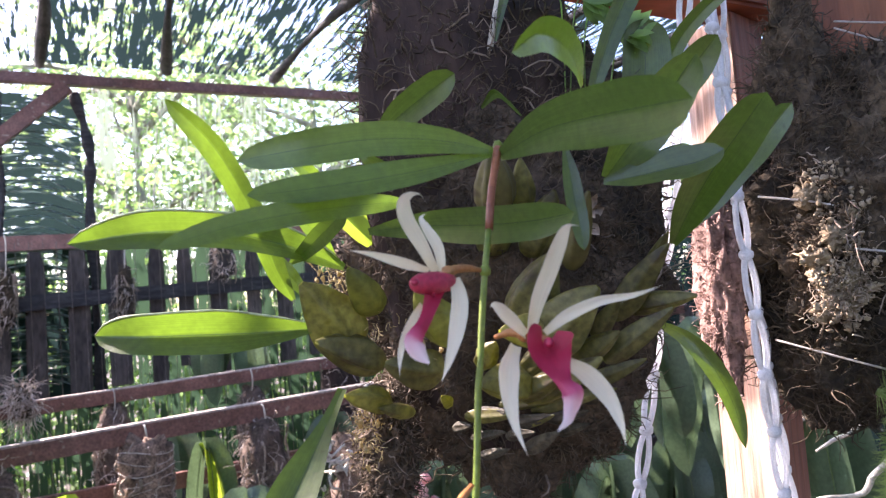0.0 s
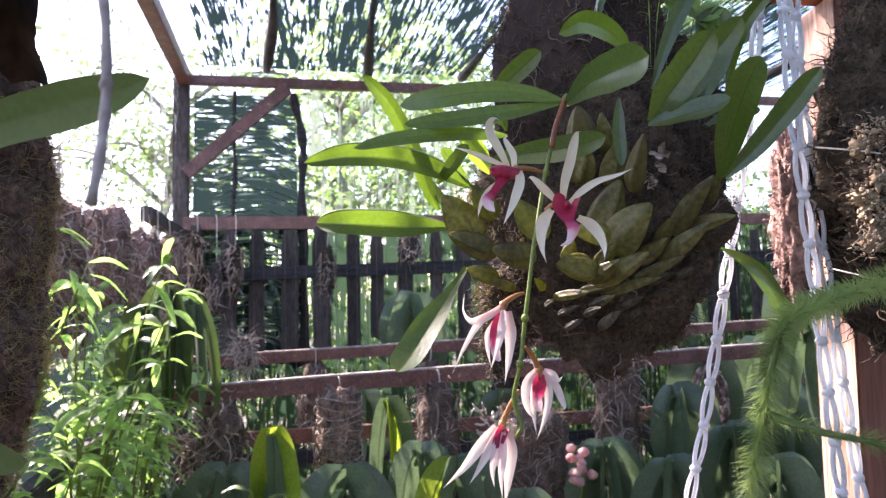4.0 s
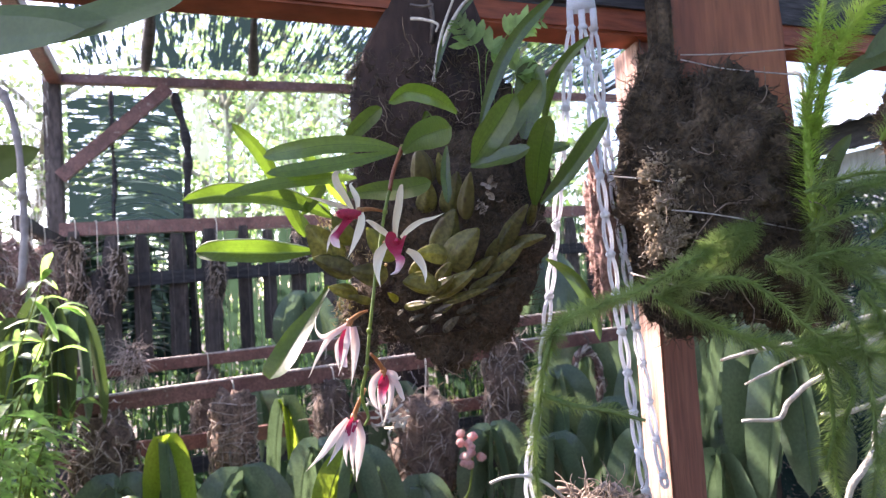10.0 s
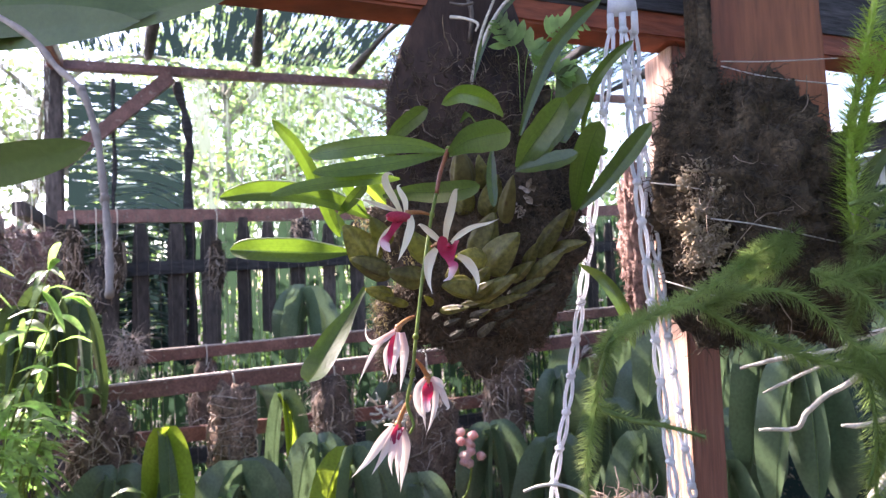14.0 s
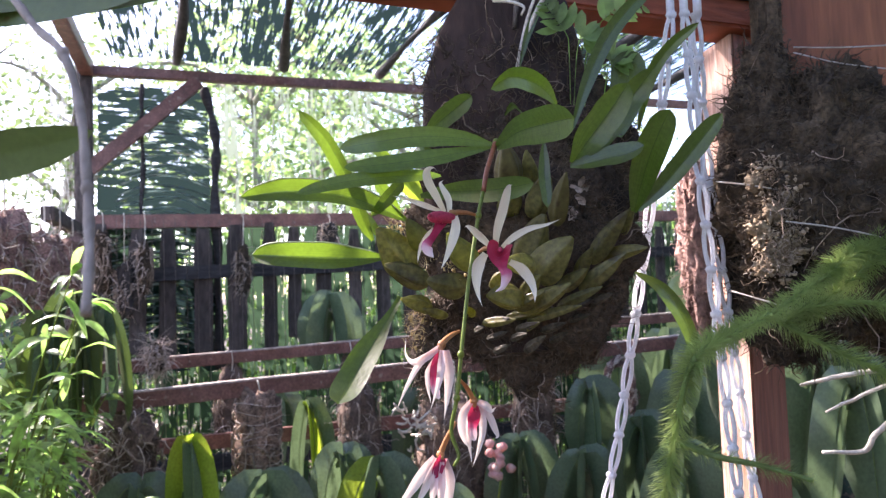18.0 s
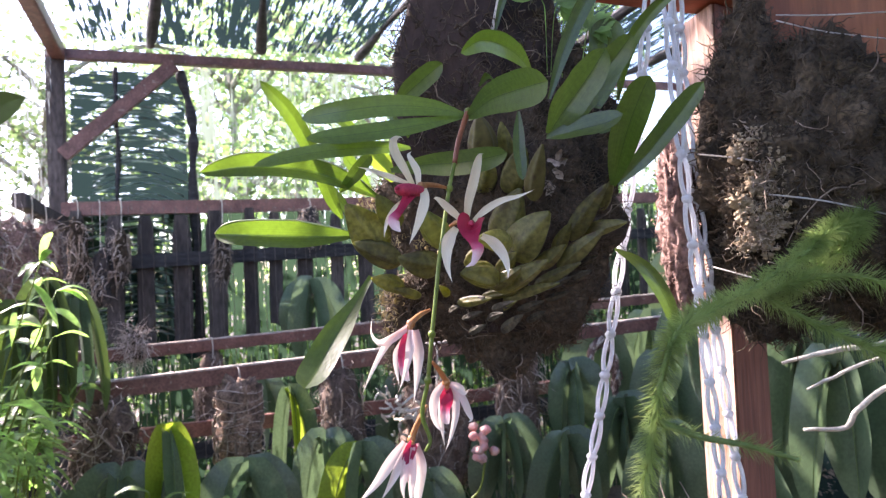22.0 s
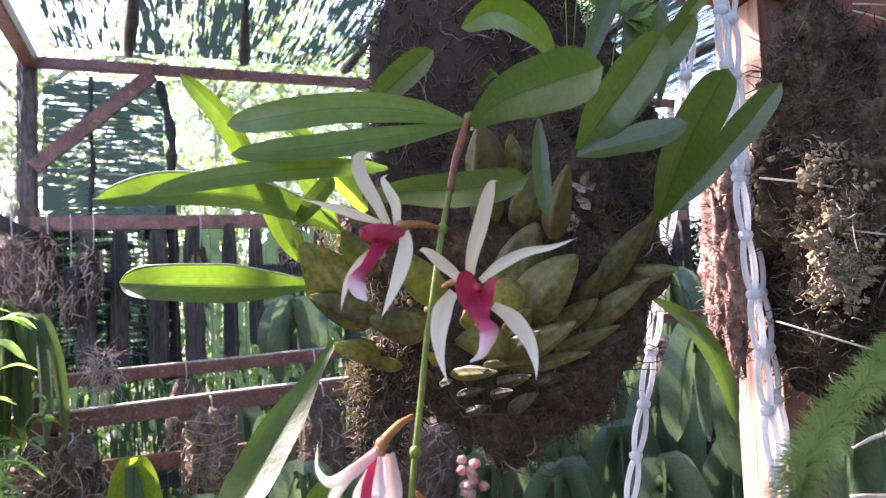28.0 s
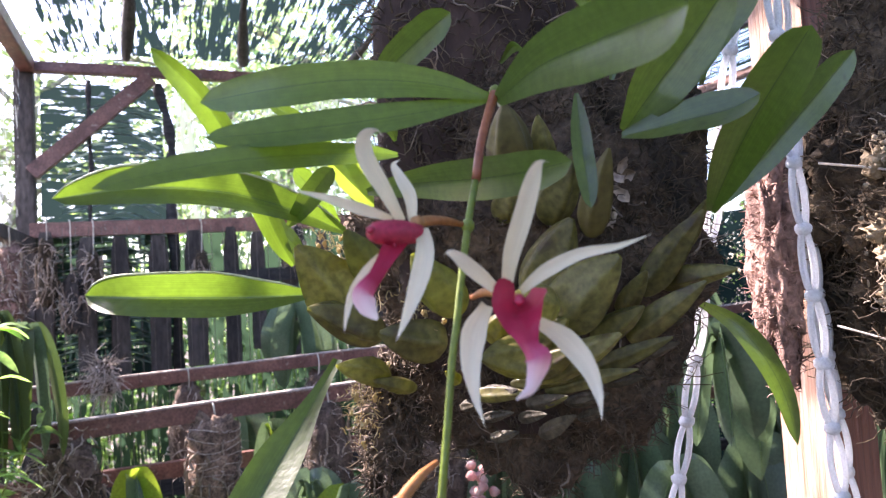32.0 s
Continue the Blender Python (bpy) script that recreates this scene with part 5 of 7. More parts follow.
flower_five = part("flower", core, PEDICEL, orchid, "lowest drooping pinkish white flower")
petal(flower_five, [(0.0011, 0.2220, 1.4708), (-0.0055, 0.2150, 1.4629), (-0.0146, 0.2100, 1.4509), (-0.0254, 0.2060, 1.4405)], 0.0066, (0.26, -0.94, 0.21), PINKPETAL, "petal")
petal(flower_five, [(0.0030, 0.2210, 1.4702), (-0.0011, 0.2130, 1.4605), (-0.0060, 0.2090, 1.4511), (-0.0110, 0.2060, 1.4431)], 0.0050, (0.24, -0.95, 0.21), PINKPETAL, "petal")
petal(flower_five, [(0.0064, 0.2240, 1.4696), (0.0089, 0.2200, 1.4572), (0.0076, 0.2180, 1.4422), (0.0057, 0.2160, 1.4290)], 0.0075, (0.21, -0.95, 0.23), PINKPETAL, "petal")
petal(flower_five, [(0.0040, 0.2200, 1.4688), (0.0021, 0.2130, 1.4586), (0.0007, 0.2110, 1.4495), (0.0018, 0.2100, 1.4411)], 0.0050, (0.23, -0.95, 0.22), PINKPETAL, "petal")
petal(flower_five, [(0.0056, 0.2200, 1.4688), (0.0060, 0.2130, 1.4567), (0.0053, 0.2110, 1.4458), (0.0060, 0.2100, 1.4351)], 0.0046, (0.22, -0.95, 0.22), PINKPETAL, "petal")
flower_lip(flower_open, [(0.0454, 0.2140, 1.5921), (0.0449, 0.2090, 1.5905), (0.0447, 0.2060, 1.5884), (0.0453, 0.2020, 1.5851), (0.0461, 0.1990, 1.5824), (0.0469, 0.1960, 1.5797), (0.0485, 0.1940, 1.5771), (0.0485, 0.1940, 1.5748), (0.0474, 0.1940, 1.5717), (0.0461, 0.1930, 1.5691), (0.0427, 0.1900, 1.5673)], (0.0057, 0.0144, 0.0147, 0.0110, 0.0068, 0.0047, 0.0068, 0.0057, 0.0040, 0.0025, 0.0004), (0.00, -1.00, 0.04), 1.5, (0.0394, 0.2250, 1.5926), (0.0303, 0.2350, 1.5917))
flower_lip(flower_side, [(0.0110, 0.2220, 1.6109), (0.0094, 0.2150, 1.6070), (0.0081, 0.2090, 1.6030), (0.0063, 0.2060, 1.5993), (0.0044, 0.2040, 1.5966), (0.0034, 0.2030, 1.5943), (0.0046, 0.2020, 1.5911), (0.0074, 0.2010, 1.5878)], (0.0067, 0.0061, 0.0046, 0.0043, 0.0052, 0.0061, 0.0049, 0.0006), (0.19, -0.98, -0.04), 0.6, (0.0151, 0.2300, 1.6154), (0.0282, 0.2500, 1.6159))
flower_hood(flower_side, [(0.0160, 0.2270, 1.6120), (0.0122, 0.2220, 1.6122), (0.0087, 0.2180, 1.6121), (0.0057, 0.2150, 1.6121), (0.0040, 0.2130, 1.6121)], [0.0028, 0.0036, 0.0038, 0.0033, 0.0020])
flower_lip(flower_three, [(0.0094, 0.2040, 1.5338), (0.0083, 0.2000, 1.5291), (0.0073, 0.1970, 1.5232), (0.0068, 0.1960, 1.5171), (0.0075, 0.1950, 1.5123), (0.0095, 0.1940, 1.5094)], (0.0044, 0.0069, 0.0069, 0.0050, 0.0044, 0.0013), (0.16, -0.98, 0.12), 0.6, (0.0097, 0.2070, 1.5380), (0.0178, 0.2250, 1.5442))
flower_lip(flower_four, [(0.0234, 0.2430, 1.4972), (0.0232, 0.2410, 1.4928), (0.0229, 0.2390, 1.4891), (0.0221, 0.2380, 1.4852), (0.0224, 0.2370, 1.4806), (0.0237, 0.2360, 1.4775)], (0.0048, 0.0083, 0.0076, 0.0055, 0.0055, 0.0017), (0.11, -0.98, 0.19), 0.6, (0.0228, 0.2440, 1.5003), (0.0169, 0.2320, 1.5140))
flower_lip(flower_five, [(0.0060, 0.2220, 1.4708), (0.0044, 0.2180, 1.4672), (0.0033, 0.2150, 1.4628), (0.0026, 0.2140, 1.4584), (0.0035, 0.2130, 1.4540), (0.0053, 0.2120, 1.4512)], (0.0055, 0.0070, 0.0063, 0.0047, 0.0039, 0.0012), (0.22, -0.96, 0.19), 0.6, (0.0039, 0.2260, 1.4717), (0.0138, 0.2250, 1.4907))

# ---- the second mount: cedar board with a dark root mass ----
mount2 = thing("cedar_board_mount", (0.34, 0.50, 1.50), "cedar board mount carrying a dark shaggy root mass", "plant mount")
bm = timber((0.30, 0.026, 0.135), 0.004, 10, 0.003, 21)
for v in bm.verts:
    v.co.z *= 1 - 0.10 * (v.co.x / 0.30 + 0.5)
    v.co.z += 0.004 * noise.noise(Vector((v.co.x * 12, 0, 4)))
mm = Matrix((Vector((0, 0, 1)), Vector((-0.1, 0.99, 0)), Vector((0.99, 0.1, 0)))).transposed().to_4x4()
mm.translation = (0.352, 0.505, 1.795)
bmesh.ops.transform(bm, matrix=mm, verts=bm.verts)
part("board", bm, CEDAR, mount2, "orange brown cedar board", smooth=False)
bm = timber((0.26, 0.030, 0.022), 0.006, 14, 0.006, 22)
mm2 = mm.copy()
mm2.translation = (0.286, 0.490, 1.80)
bmesh.ops.transform(bm, matrix=mm2, verts=bm.verts)
edge = part("bark_edge", bm, PEAT, mount2, "rough dark bark edge", smooth=False)
g = Geo()
fibres(g, on_mesh(edge, 420, keep=lambda c, q: q.y < 0.5), 0.014, 0.0005, 1.0, 3, 4)
part("rootlet_tangle", g, FIBREDARK, mount2)
g = Geo()
g.blob((0.2801, 0.4820, 1.7436), (0.024, 0.022, 0.046), 12, 0.3, 2.8, 44, 34)
g.blob((0.272, 0.480, 1.695), (0.036, 0.030, 0.062), 14, 0.3, 2.8, 44, 34)
shoulder = part("upper_root_mass", g, PEAT, mount2)
g = Geo()
g.blob((0.325, 0.475, 1.640), (0.092, 0.052, 0.110), 5, 0.30, 3.6, 120, 90, shape=lambda z: 1.0 - 0.38 * max(0, z) ** 1.5)
m2a = part("root_mass", g, PEAT, mount2, "dark fibrous root mass")
g = Geo()
g.blob((0.294, 0.485, 1.565), (0.054, 0.048, 0.070), 8, 0.25, 3.0, 56, 44)
m2b = part("lower_root_mass", g, PEAT, mount2)
g = Geo()
g.blob((0.390, 0.500, 1.580), (0.060, 0.050, 0.085), 9, 0.28, 3.0, 56, 44)
m2c = part("side_root_mass", g, PEAT, mount2)
# left edge in a lighter, redder colour that paints the sun on it
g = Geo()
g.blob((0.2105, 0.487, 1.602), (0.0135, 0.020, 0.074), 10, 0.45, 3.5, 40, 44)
m2d = part("sunlit_root_edge", g, PEATRED, mount2, "edge of the root mass, sunlight put in its reddish colour")
g = Geo()
for ob, n in ((m2a, 3600), (m2b, 1500), (m2c, 1300), (shoulder, 1200)):
    fibres(g, on_mesh(ob, n, keep=lambda c, q: q.y < 0.4), 0.020, 0.0006, 1.0, 3, 4)
part("rootlet_tangle", g, FIBREDARK, mount2)
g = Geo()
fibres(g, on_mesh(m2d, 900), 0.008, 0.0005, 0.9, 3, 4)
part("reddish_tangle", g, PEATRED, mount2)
g = Geo()
fibres(g, on_mesh(m2a, 36, keep=lambda c, q: q.y < 0.1), 0.06, 0.0007, 0.6, 4, 7)
fibres(g, [((0.262, 0.475, 1.745 + 0.01 * rng.random()), (-0.6, -0.2, 0.5)) for _ in range(12)], 0.03, 0.0005, 0.5, 3, 5)
part("pale_root_tangle", g, ROOTTAN, mount2)
# clusters of pale short fibres paint a patch of sun on the roots
lit_fibres = Geo()
for p in ((0.2570, 0.432, 1.6646), (0.2616, 0.430, 1.6527), (0.2720, 0.426, 1.6396), (0.2690, 0.424, 1.6257), (0.2700, 0.422, 1.6113), (0.2570, 0.426, 1.6011), (0.2690, 0.424, 1.5944), (0.2540, 0.430, 1.5759), (0.2650, 0.425, 1.5805), (0.262, 0.425, 1.59), (0.255, 0.428, 1.587)):
    fibres(lit_fibres, [(Vector(p) + Vector((rng.gauss(0.002, 0.0065), rng.gauss(0, 0.0025), rng.gauss(0, 0.0065))), (-0.3, -0.9, 0.1)) for _ in range(55)], 0.0068, 0.0005, 1.2, 3, 5)
# rough crumbs whose pale colour adds to the painted sun patch
crumb = Geo()
r = random.Random(77)
for k in range(115):
    c = Vector((r.choice((0.258, 0.264, 0.270, 0.276)) + r.gauss(0, 0.006), 0, r.choice((1.585, 1.598, 1.612, 1.626, 1.640, 1.652)) + r.gauss(0, 0.008)))
    if noise.noise(c * 60) < -0.12:
        continue
    c.y = 0.432 + 0.010 * noise.noise(c * 45) + r.uniform(-0.003, 0.003)
    s = r.uniform(0.0022, 0.0052)
    crumb.blob(c, (s * r.uniform(0.6, 1.5), s, s * r.uniform(0.6, 1.4)), k, 1.1, 2.6, 14, 12)
for k in range(220):
    c = Vector((0.266 + r.gauss(0, 0.013), 0.424 + r.uniform(-0.004, 0.004), r.choice((1.575, 1.592, 1.608, 1.625, 1.645, 1.660)) + r.gauss(0, 0.010)))
    s = r.uniform(0.0006, 0.0013)
    crumb.blob(c, (s * r.uniform(0.6, 2.4), s, s * r.uniform(0.6, 2.0)), k, 0.7, 2.5, 7, 6)
part("crumb_crust", crumb, CRUMB, mount2, "root mass crumbs with sunlight put in their pale colour")
part("lichen", lit_fibres, FIBRELIT, mount2, "pale fibres that put a sun patch on the roots into colour")
for pts in ([(0.2997, 0.4620, 1.7766), (0.3465, 0.4720, 1.7761), (0.4200, 0.4850, 1.7782)], [(0.2993, 0.4620, 1.7718), (0.3451, 0.4700, 1.7602), (0.4190, 0.4850, 1.7510)],
            [(0.2188, 0.4300, 1.6543), (0.2464, 0.4300, 1.6498), (0.2669, 0.4250, 1.6441)], [(0.2689, 0.4170, 1.6163), (0.3114, 0.4120, 1.6075), (0.3909, 0.4400, 1.5897)], [(0.232, 0.455, 1.560), (0.262, 0.432, 1.548), (0.30, 0.43, 1.535)]):
    g = Geo()
    g.tube(spline(pts, 10), 0.0007, 5)
    part("nylon_line", g, WIRE, mount2, "thin binding line")
g = Geo()
blade(g, [(0.150, 0.456, 1.580), (0.1695, 0.443, 1.5655), (0.1835, 0.438, 1.5450), (0.1925, 0.436, 1.5220), (0.1962, 0.434, 1.4955)], 0.0132, (-0.35, -0.9, 0.2), 0.25, 0.3, 18, 0.12, 0, 0.08, (-1, -0.5, 0, 0.5, 1), 5)
part("drooping_leaf", g, LEAF, mount2, "single drooping green leaf")

# ---- the third mount: upright log with large olive bulbs ----
mount3 = thing("mossy_log_mount", (-0.405, 0.225, 1.33), "upright mossy log hung beside the orchid, shaggy with roots", "plant mount")
rows = []
for k in range(110):
    u = k / 109
    z = 1.392 + u * 0.563
    rr = 0.067 * (0.62 + 0.38 * min(1, u / 0.16)) * (1 if z < 1.66 else max(0.50, 1 - (z - 1.66) * 4.6))
    rows.append([(-0.407 + (0.012 if z > 1.68 else 0) + math.cos(a) * rr * (1 + 0.30 * noise.fractal(Vector((math.cos(a) * 1.6, math.sin(a) * 1.6, z * 14)), 0.8, 2, 6) + 0.07 * noise.noise(Vector((math.cos(a) * 7, math.sin(a) * 7, z * 95)))), 0.222 + math.sin(a) * rr * 0.95 * (1 + 0.30 * noise.fractal(Vector((math.cos(a) * 2.6 + 5, math.sin(a) * 2.6, z * 24)), 0.8, 2, 6)), z) for a in (2 * math.pi * j / 64 for j in range(64))])
g = Geo()
g.grid(rows, closed=True)
log = part("log", g, LOGMOSS, mount3, "dark peaty log")
g = Geo()
fibres(g, on_mesh(log, 13000, keep=lambda c, n: c.z < 1.74), 0.0075, 0.00034, 1.2, 3, 4)
part("moss_tangle", g, LOGFUZZ, mount3, "reddish brown mossy fibres")
# moss fringe on both edges; its pale gold paints the backlit rim
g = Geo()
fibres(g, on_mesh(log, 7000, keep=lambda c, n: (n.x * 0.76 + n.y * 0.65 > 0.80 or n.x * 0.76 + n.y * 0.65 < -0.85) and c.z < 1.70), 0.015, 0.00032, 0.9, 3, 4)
part("golden_moss", g, MOSS, mount3, "moss on the log's edges, its sunlit rim put in golden colour")
g = Geo()
fibres(g, on_mesh(log, 40, keep=lambda c, n: n.y < 0.2), 0.04, 0.0008, 0.7, 3, 6, 0.4)
fibres(g, [(Vector((-0.395 + rng.uniform(-0.05, 0.05), 0.21 + rng.uniform(-0.05, 0.03), 1.415)), (0, 0, -1)) for _ in range(70)], 0.07, 0.0008, 0.5, 4, 7, 0.7)
part("trailing_root_tangle", g, ROOTTAN, mount3, "pale roots trailing below the log")
bulb_orchid = thing("large_bulbed_orchid", (-0.34, 0.15, 1.5), "orchid with fat olive pseudobulbs climbing a mossy log", "orchid")
for a, b, r in (((-0.3562, 0.158, 1.6098), (-0.3584, 0.148, 1.6800), 0.0262), ((-0.3304, 0.158, 1.5593), (-0.3270, 0.145, 1.6130), 0.0250), ((-0.3393, 0.158, 1.5105), (-0.3393, 0.145, 1.5620), 0.0228), ((-0.3250, 0.165, 1.4857), (-0.2988, 0.155, 1.5220), 0.0195),
                ((-0.3581, 0.155, 1.4382), (-0.3460, 0.142, 1.4800), 0.0172), ((-0.3340, 0.160, 1.4315), (-0.3127, 0.148, 1.4690), 0.0165), ((-0.3431, 0.170, 1.3965), (-0.3100, 0.160, 1.4350), 0.0180), ((-0.3350, 0.180, 1.6500), (-0.3480, 0.172, 1.7169), 0.024)):
    pseudobulb(a, b, r, BULB2, bulb_orchid, 5, 24, 1.0, 0.34, 0.56)
for pts, w, n in (([(-0.3246, 0.1450, 1.6091), (-0.3170, 0.142, 1.6170), (-0.2991, 0.1400, 1.6256), (-0.2547, 0.1300, 1.6381), (-0.2093, 0.1280, 1.6445), (-0.1751, 0.1270, 1.6490), (-0.1508, 0.1270, 1.6541)], 0.024, (0.45, -0.85, 0.1)),
                  ([(-0.3379, 0.1400, 1.5610), (-0.3322, 0.1280, 1.5852), (-0.3407, 0.1100, 1.5990), (-0.3606, 0.0900, 1.6062), (-0.3854, 0.0800, 1.6228), (-0.3990, 0.0750, 1.6350)], 0.026, (0.65, -0.75, 0.05)),
                  ([(-0.3262, 0.1450, 1.6104), (-0.3120, 0.1410, 1.6300), (-0.3032, 0.1350, 1.6645), (-0.3043, 0.1300, 1.7051), (-0.2998, 0.1200, 1.7508), (-0.2934, 0.1100, 1.7882)], 0.024, (0.5, -0.85, 0)),
                  ([(-0.3584, 0.1450, 1.6771), (-0.3516, 0.1400, 1.7082), (-0.3479, 0.1350, 1.7455), (-0.3440, 0.1250, 1.7982)], 0.013, (0.4, -0.9, 0)),
                  ([(-0.3460, 0.1350, 1.4734), (-0.3042, 0.1200, 1.4827), (-0.2563, 0.1050, 1.4825), (-0.2156, 0.0950, 1.4773), (-0.1810, 0.0900, 1.4749)], 0.027, (0.5, -0.82, -0.15)),
                  ([(-0.335, 0.175, 1.7100), (-0.2864, 0.1500, 1.7200), (-0.2515, 0.1400, 1.7293), (-0.1902, 0.1350, 1.7281), (-0.1220, 0.1300, 1.7241)], 0.030, (0.4, -0.88, 0.15)),
                  ([(-0.350, 0.160, 1.7130), (-0.2731, 0.1250, 1.7260), (-0.1951, 0.1450, 1.7390), (-0.1321, 0.1700, 1.7474)], 0.036, (0.2, -0.85, 0.3)),
                  ([(-0.349, 0.165, 1.7160), (-0.2580, 0.1350, 1.7191), (-0.1582, 0.1650, 1.7424), (-0.1123, 0.1800, 1.7590), (-0.0808, 0.1900, 1.7718)], 0.034, (0.2, -0.85, 0.3))):
    orchid_leaf(pts, w, n, 0.10, 0.1, LEAF2, bulb_orchid, 0.62)
g = Geo()
blade(g, [(-0.300, 0.20, 1.690), (-0.285, 0.17, 1.712), (-0.275, 0.16, 1.725), (-0.27, 0.155, 1.745)], 0.034, (0.3, -0.9, -0.2), 0.35, 0.8, 12, 0.7, 0.2, 0.2)
part("old_leaf", g, BARK, bulb_orchid, "withered dark brown old leaf")
# bare twig hanging close by
twig = Geo()
twig.tube(spline([(-0.1564, 0.0350, 1.7020), (-0.1349, 0.0300, 1.6920), (-0.1081, 0.0220, 1.6752), (-0.0908, 0.0140, 1.6588), (-0.0759, 0.0080, 1.6459), (-0.0666, 0.0030, 1.6265), (-0.0592, -0.0040, 1.6012), (-0.0514, -0.0140, 1.5818), (-0.0459, -0.0230, 1.5658)], 50), [0.0014 + 0.0002 * math.sin(k * 1.3) for k in range(50)], 7)
for p in ((-0.0759, 0.0080, 1.6459), (-0.0592, -0.0040, 1.6012)):
    twig.blob(p, (0.0019, 0.0019, 0.0026), 3, 0.2, 2, 8, 6)
part("bare_stem", twig, DRYSTEM, bulb_orchid, "dry leafless hanging stem")

# ---- white cord hanger with a root basket ----
hanger = thing("cord_plant_hanger", (0.19, 0.40, 1.36), "white knotted cord plant hanger on a plastic hook", "plant hanger")
g = Geo()
g.tube(spline([(0.2024, 0.4400, 1.8385), (0.2049, 0.4400, 1.8430), (0.2109, 0.4400, 1.8480), (0.2204, 0.4400, 1.8560), (0.2234, 0.4400, 1.8670), (0.2176, 0.4400, 1.8800), (0.2038, 0.4400, 1.8840), (0.1891, 0.4400, 1.8740), (0.1871, 0.4400, 1.8600)], 36), [0.0062] * 5 + [0.0052] * 6 + [0.0046] * 25, 10)
g.blob((0.1871, 0.44, 1.8594), (0.0055, 0.0055, 0.006), 1, 0.05, 2, 10, 8)
part("hook", g, PLASTIC, hanger, "white plastic hook")
bm = bmesh.new()
bmesh.ops.create_cube(bm, size=1)
for v in bm.verts:
    v.co = Vector((v.co.x * (0.026 if v.co.z > 0 else 0.030), v.co.y * 0.008, v.co.z * 0.020))
bmesh.ops.bevel(bm, geom=bm.edges[:], offset=0.003, segments=3, affect="EDGES")
for dx in (-0.0115, 0.0, 0.0115):
    tooth = bmesh.ops.create_cube(bm, size=1)["verts"]
    for v in tooth:
        v.co = Vector((dx + v.co.x * 0.0062, v.co.y * 0.0062, -0.017 + v.co.z * 0.020))
bmesh.ops.transform(bm, matrix=Matrix.Translation((0.2022, 0.44, 1.832)), verts=bm.verts)
g = bm
part("hook_fork", g, PLASTIC, hanger, "three-armed foot of the hook")


def chain(pts, step, half, rad, seed):
    """A cord worked in open loops with a knot between each."""
    line = spline(pts, 160)
    acc, marks = 0.0, [0]
    for k in range(1, len(line)):
        acc += (line[k] - line[k - 1]).length
        if acc >= step:
            marks.append(k)
            acc = 0.0
    cord = part("cord", Geo_chain(line, marks, half, rad, seed), ROPE, hanger)
    for k in marks:
        kg = Geo()
        kg.blob(line[k], (rad * 2.5, rad * 2.1, rad * 2.1), k + seed, 0.12, 2.5, 10, 8)
        part("knot", kg, ROPE, cord)


def Geo_chain(line, marks, half, rad, seed):
    g, r = Geo(), random.Random(seed)
    marks = marks + [len(line) - 1]
    for a, b in zip(marks, marks[1:]):
        if b - a < 2:
            continue
        lean = Vector((1, r.uniform(-0.3, 0.3), 0)).normalized()
        for sgn in (-1, 1):
            g.tube([line[k] + lean * sgn * half * max(0.0, math.sin(math.pi * (k - a) / (b - a))) ** 0.6 for k in range(a, b + 1)], rad, 6, cap=False)
    return g


chain([(0.1907, 0.438, 1.8070), (0.1737, 0.4493, 1.6825), (0.1535, 0.4656, 1.5550), (0.1319, 0.4818, 1.4275), (0.1165, 0.4930, 1.3400), (0.140, 0.470, 1.300)], 0.0366, 0.0034, 0.0020, 1)
chain([(0.2022, 0.438, 1.8070), (0.2059, 0.4340, 1.6825), (0.2139, 0.4375, 1.5550), (0.2229, 0.4421, 1.4275), (0.2300, 0.4455, 1.3400)], 0.0366, 0.0034, 0.0020, 2)
chain([(0.2132, 0.445, 1.8070), (0.2215, 0.4690, 1.6825), (0.2327, 0.4760, 1.5550), (0.2449, 0.4823, 1.4275), (0.2550, 0.4850, 1.3400)], 0.0366, 0.0034, 0.0020, 3)
basket = thing("root_basket", (0.18, 0.40, 1.30), "coiled basket of old roots held in the cord hanger", "basket")
g = Geo()
g.blob((0.180, 0.400, 1.312), (0.046, 0.040, 0.045), 4, 0.25, 2.6, 30, 20)
bk = part("root_ball", g, PEAT, basket)
g = Geo()
fibres(g, on_mesh(bk, 420), 0.034, 0.0010, 0.8, 4, 6)
part("rootlet_tangle", g, ROOTTAN, basket)
for k in range(26):
    a0 = rng.uniform(0, 6.28)
    g = Geo()
    g.tube(spline([(0.18 + 0.048 * math.cos(a0 + q * 0.5) * rng.uniform(0.9, 1.1), 0.40 + 0.042 * math.sin(a0 + q * 0.5) * rng.uniform(0.9, 1.1), 1.328 + rng.uniform(-0.02, 0.032)) for q in range(5)], 14), rng.uniform(0.0014, 0.0032), 6)
    part("coiled_root", g, ROOTTAN if k % 3 else DRYSTEM, basket)
g = Geo()
g.tube(spline([(0.0858, 0.3600, 1.3853), (0.1000, 0.36, 1.3900), (0.1167, 0.3600, 1.3907), (0.1341, 0.3600, 1.3840), (0.15, 0.375, 1.365)], 16), 0.0015, 7)
part("aerial_root", g, DEADROOT, basket, "bleached white aerial root")
mount2_roots = thing("bleached_aerial_roots", (0.5, 0.78, 1.25), "bunch of bleached white aerial roots beside the post", "roots")
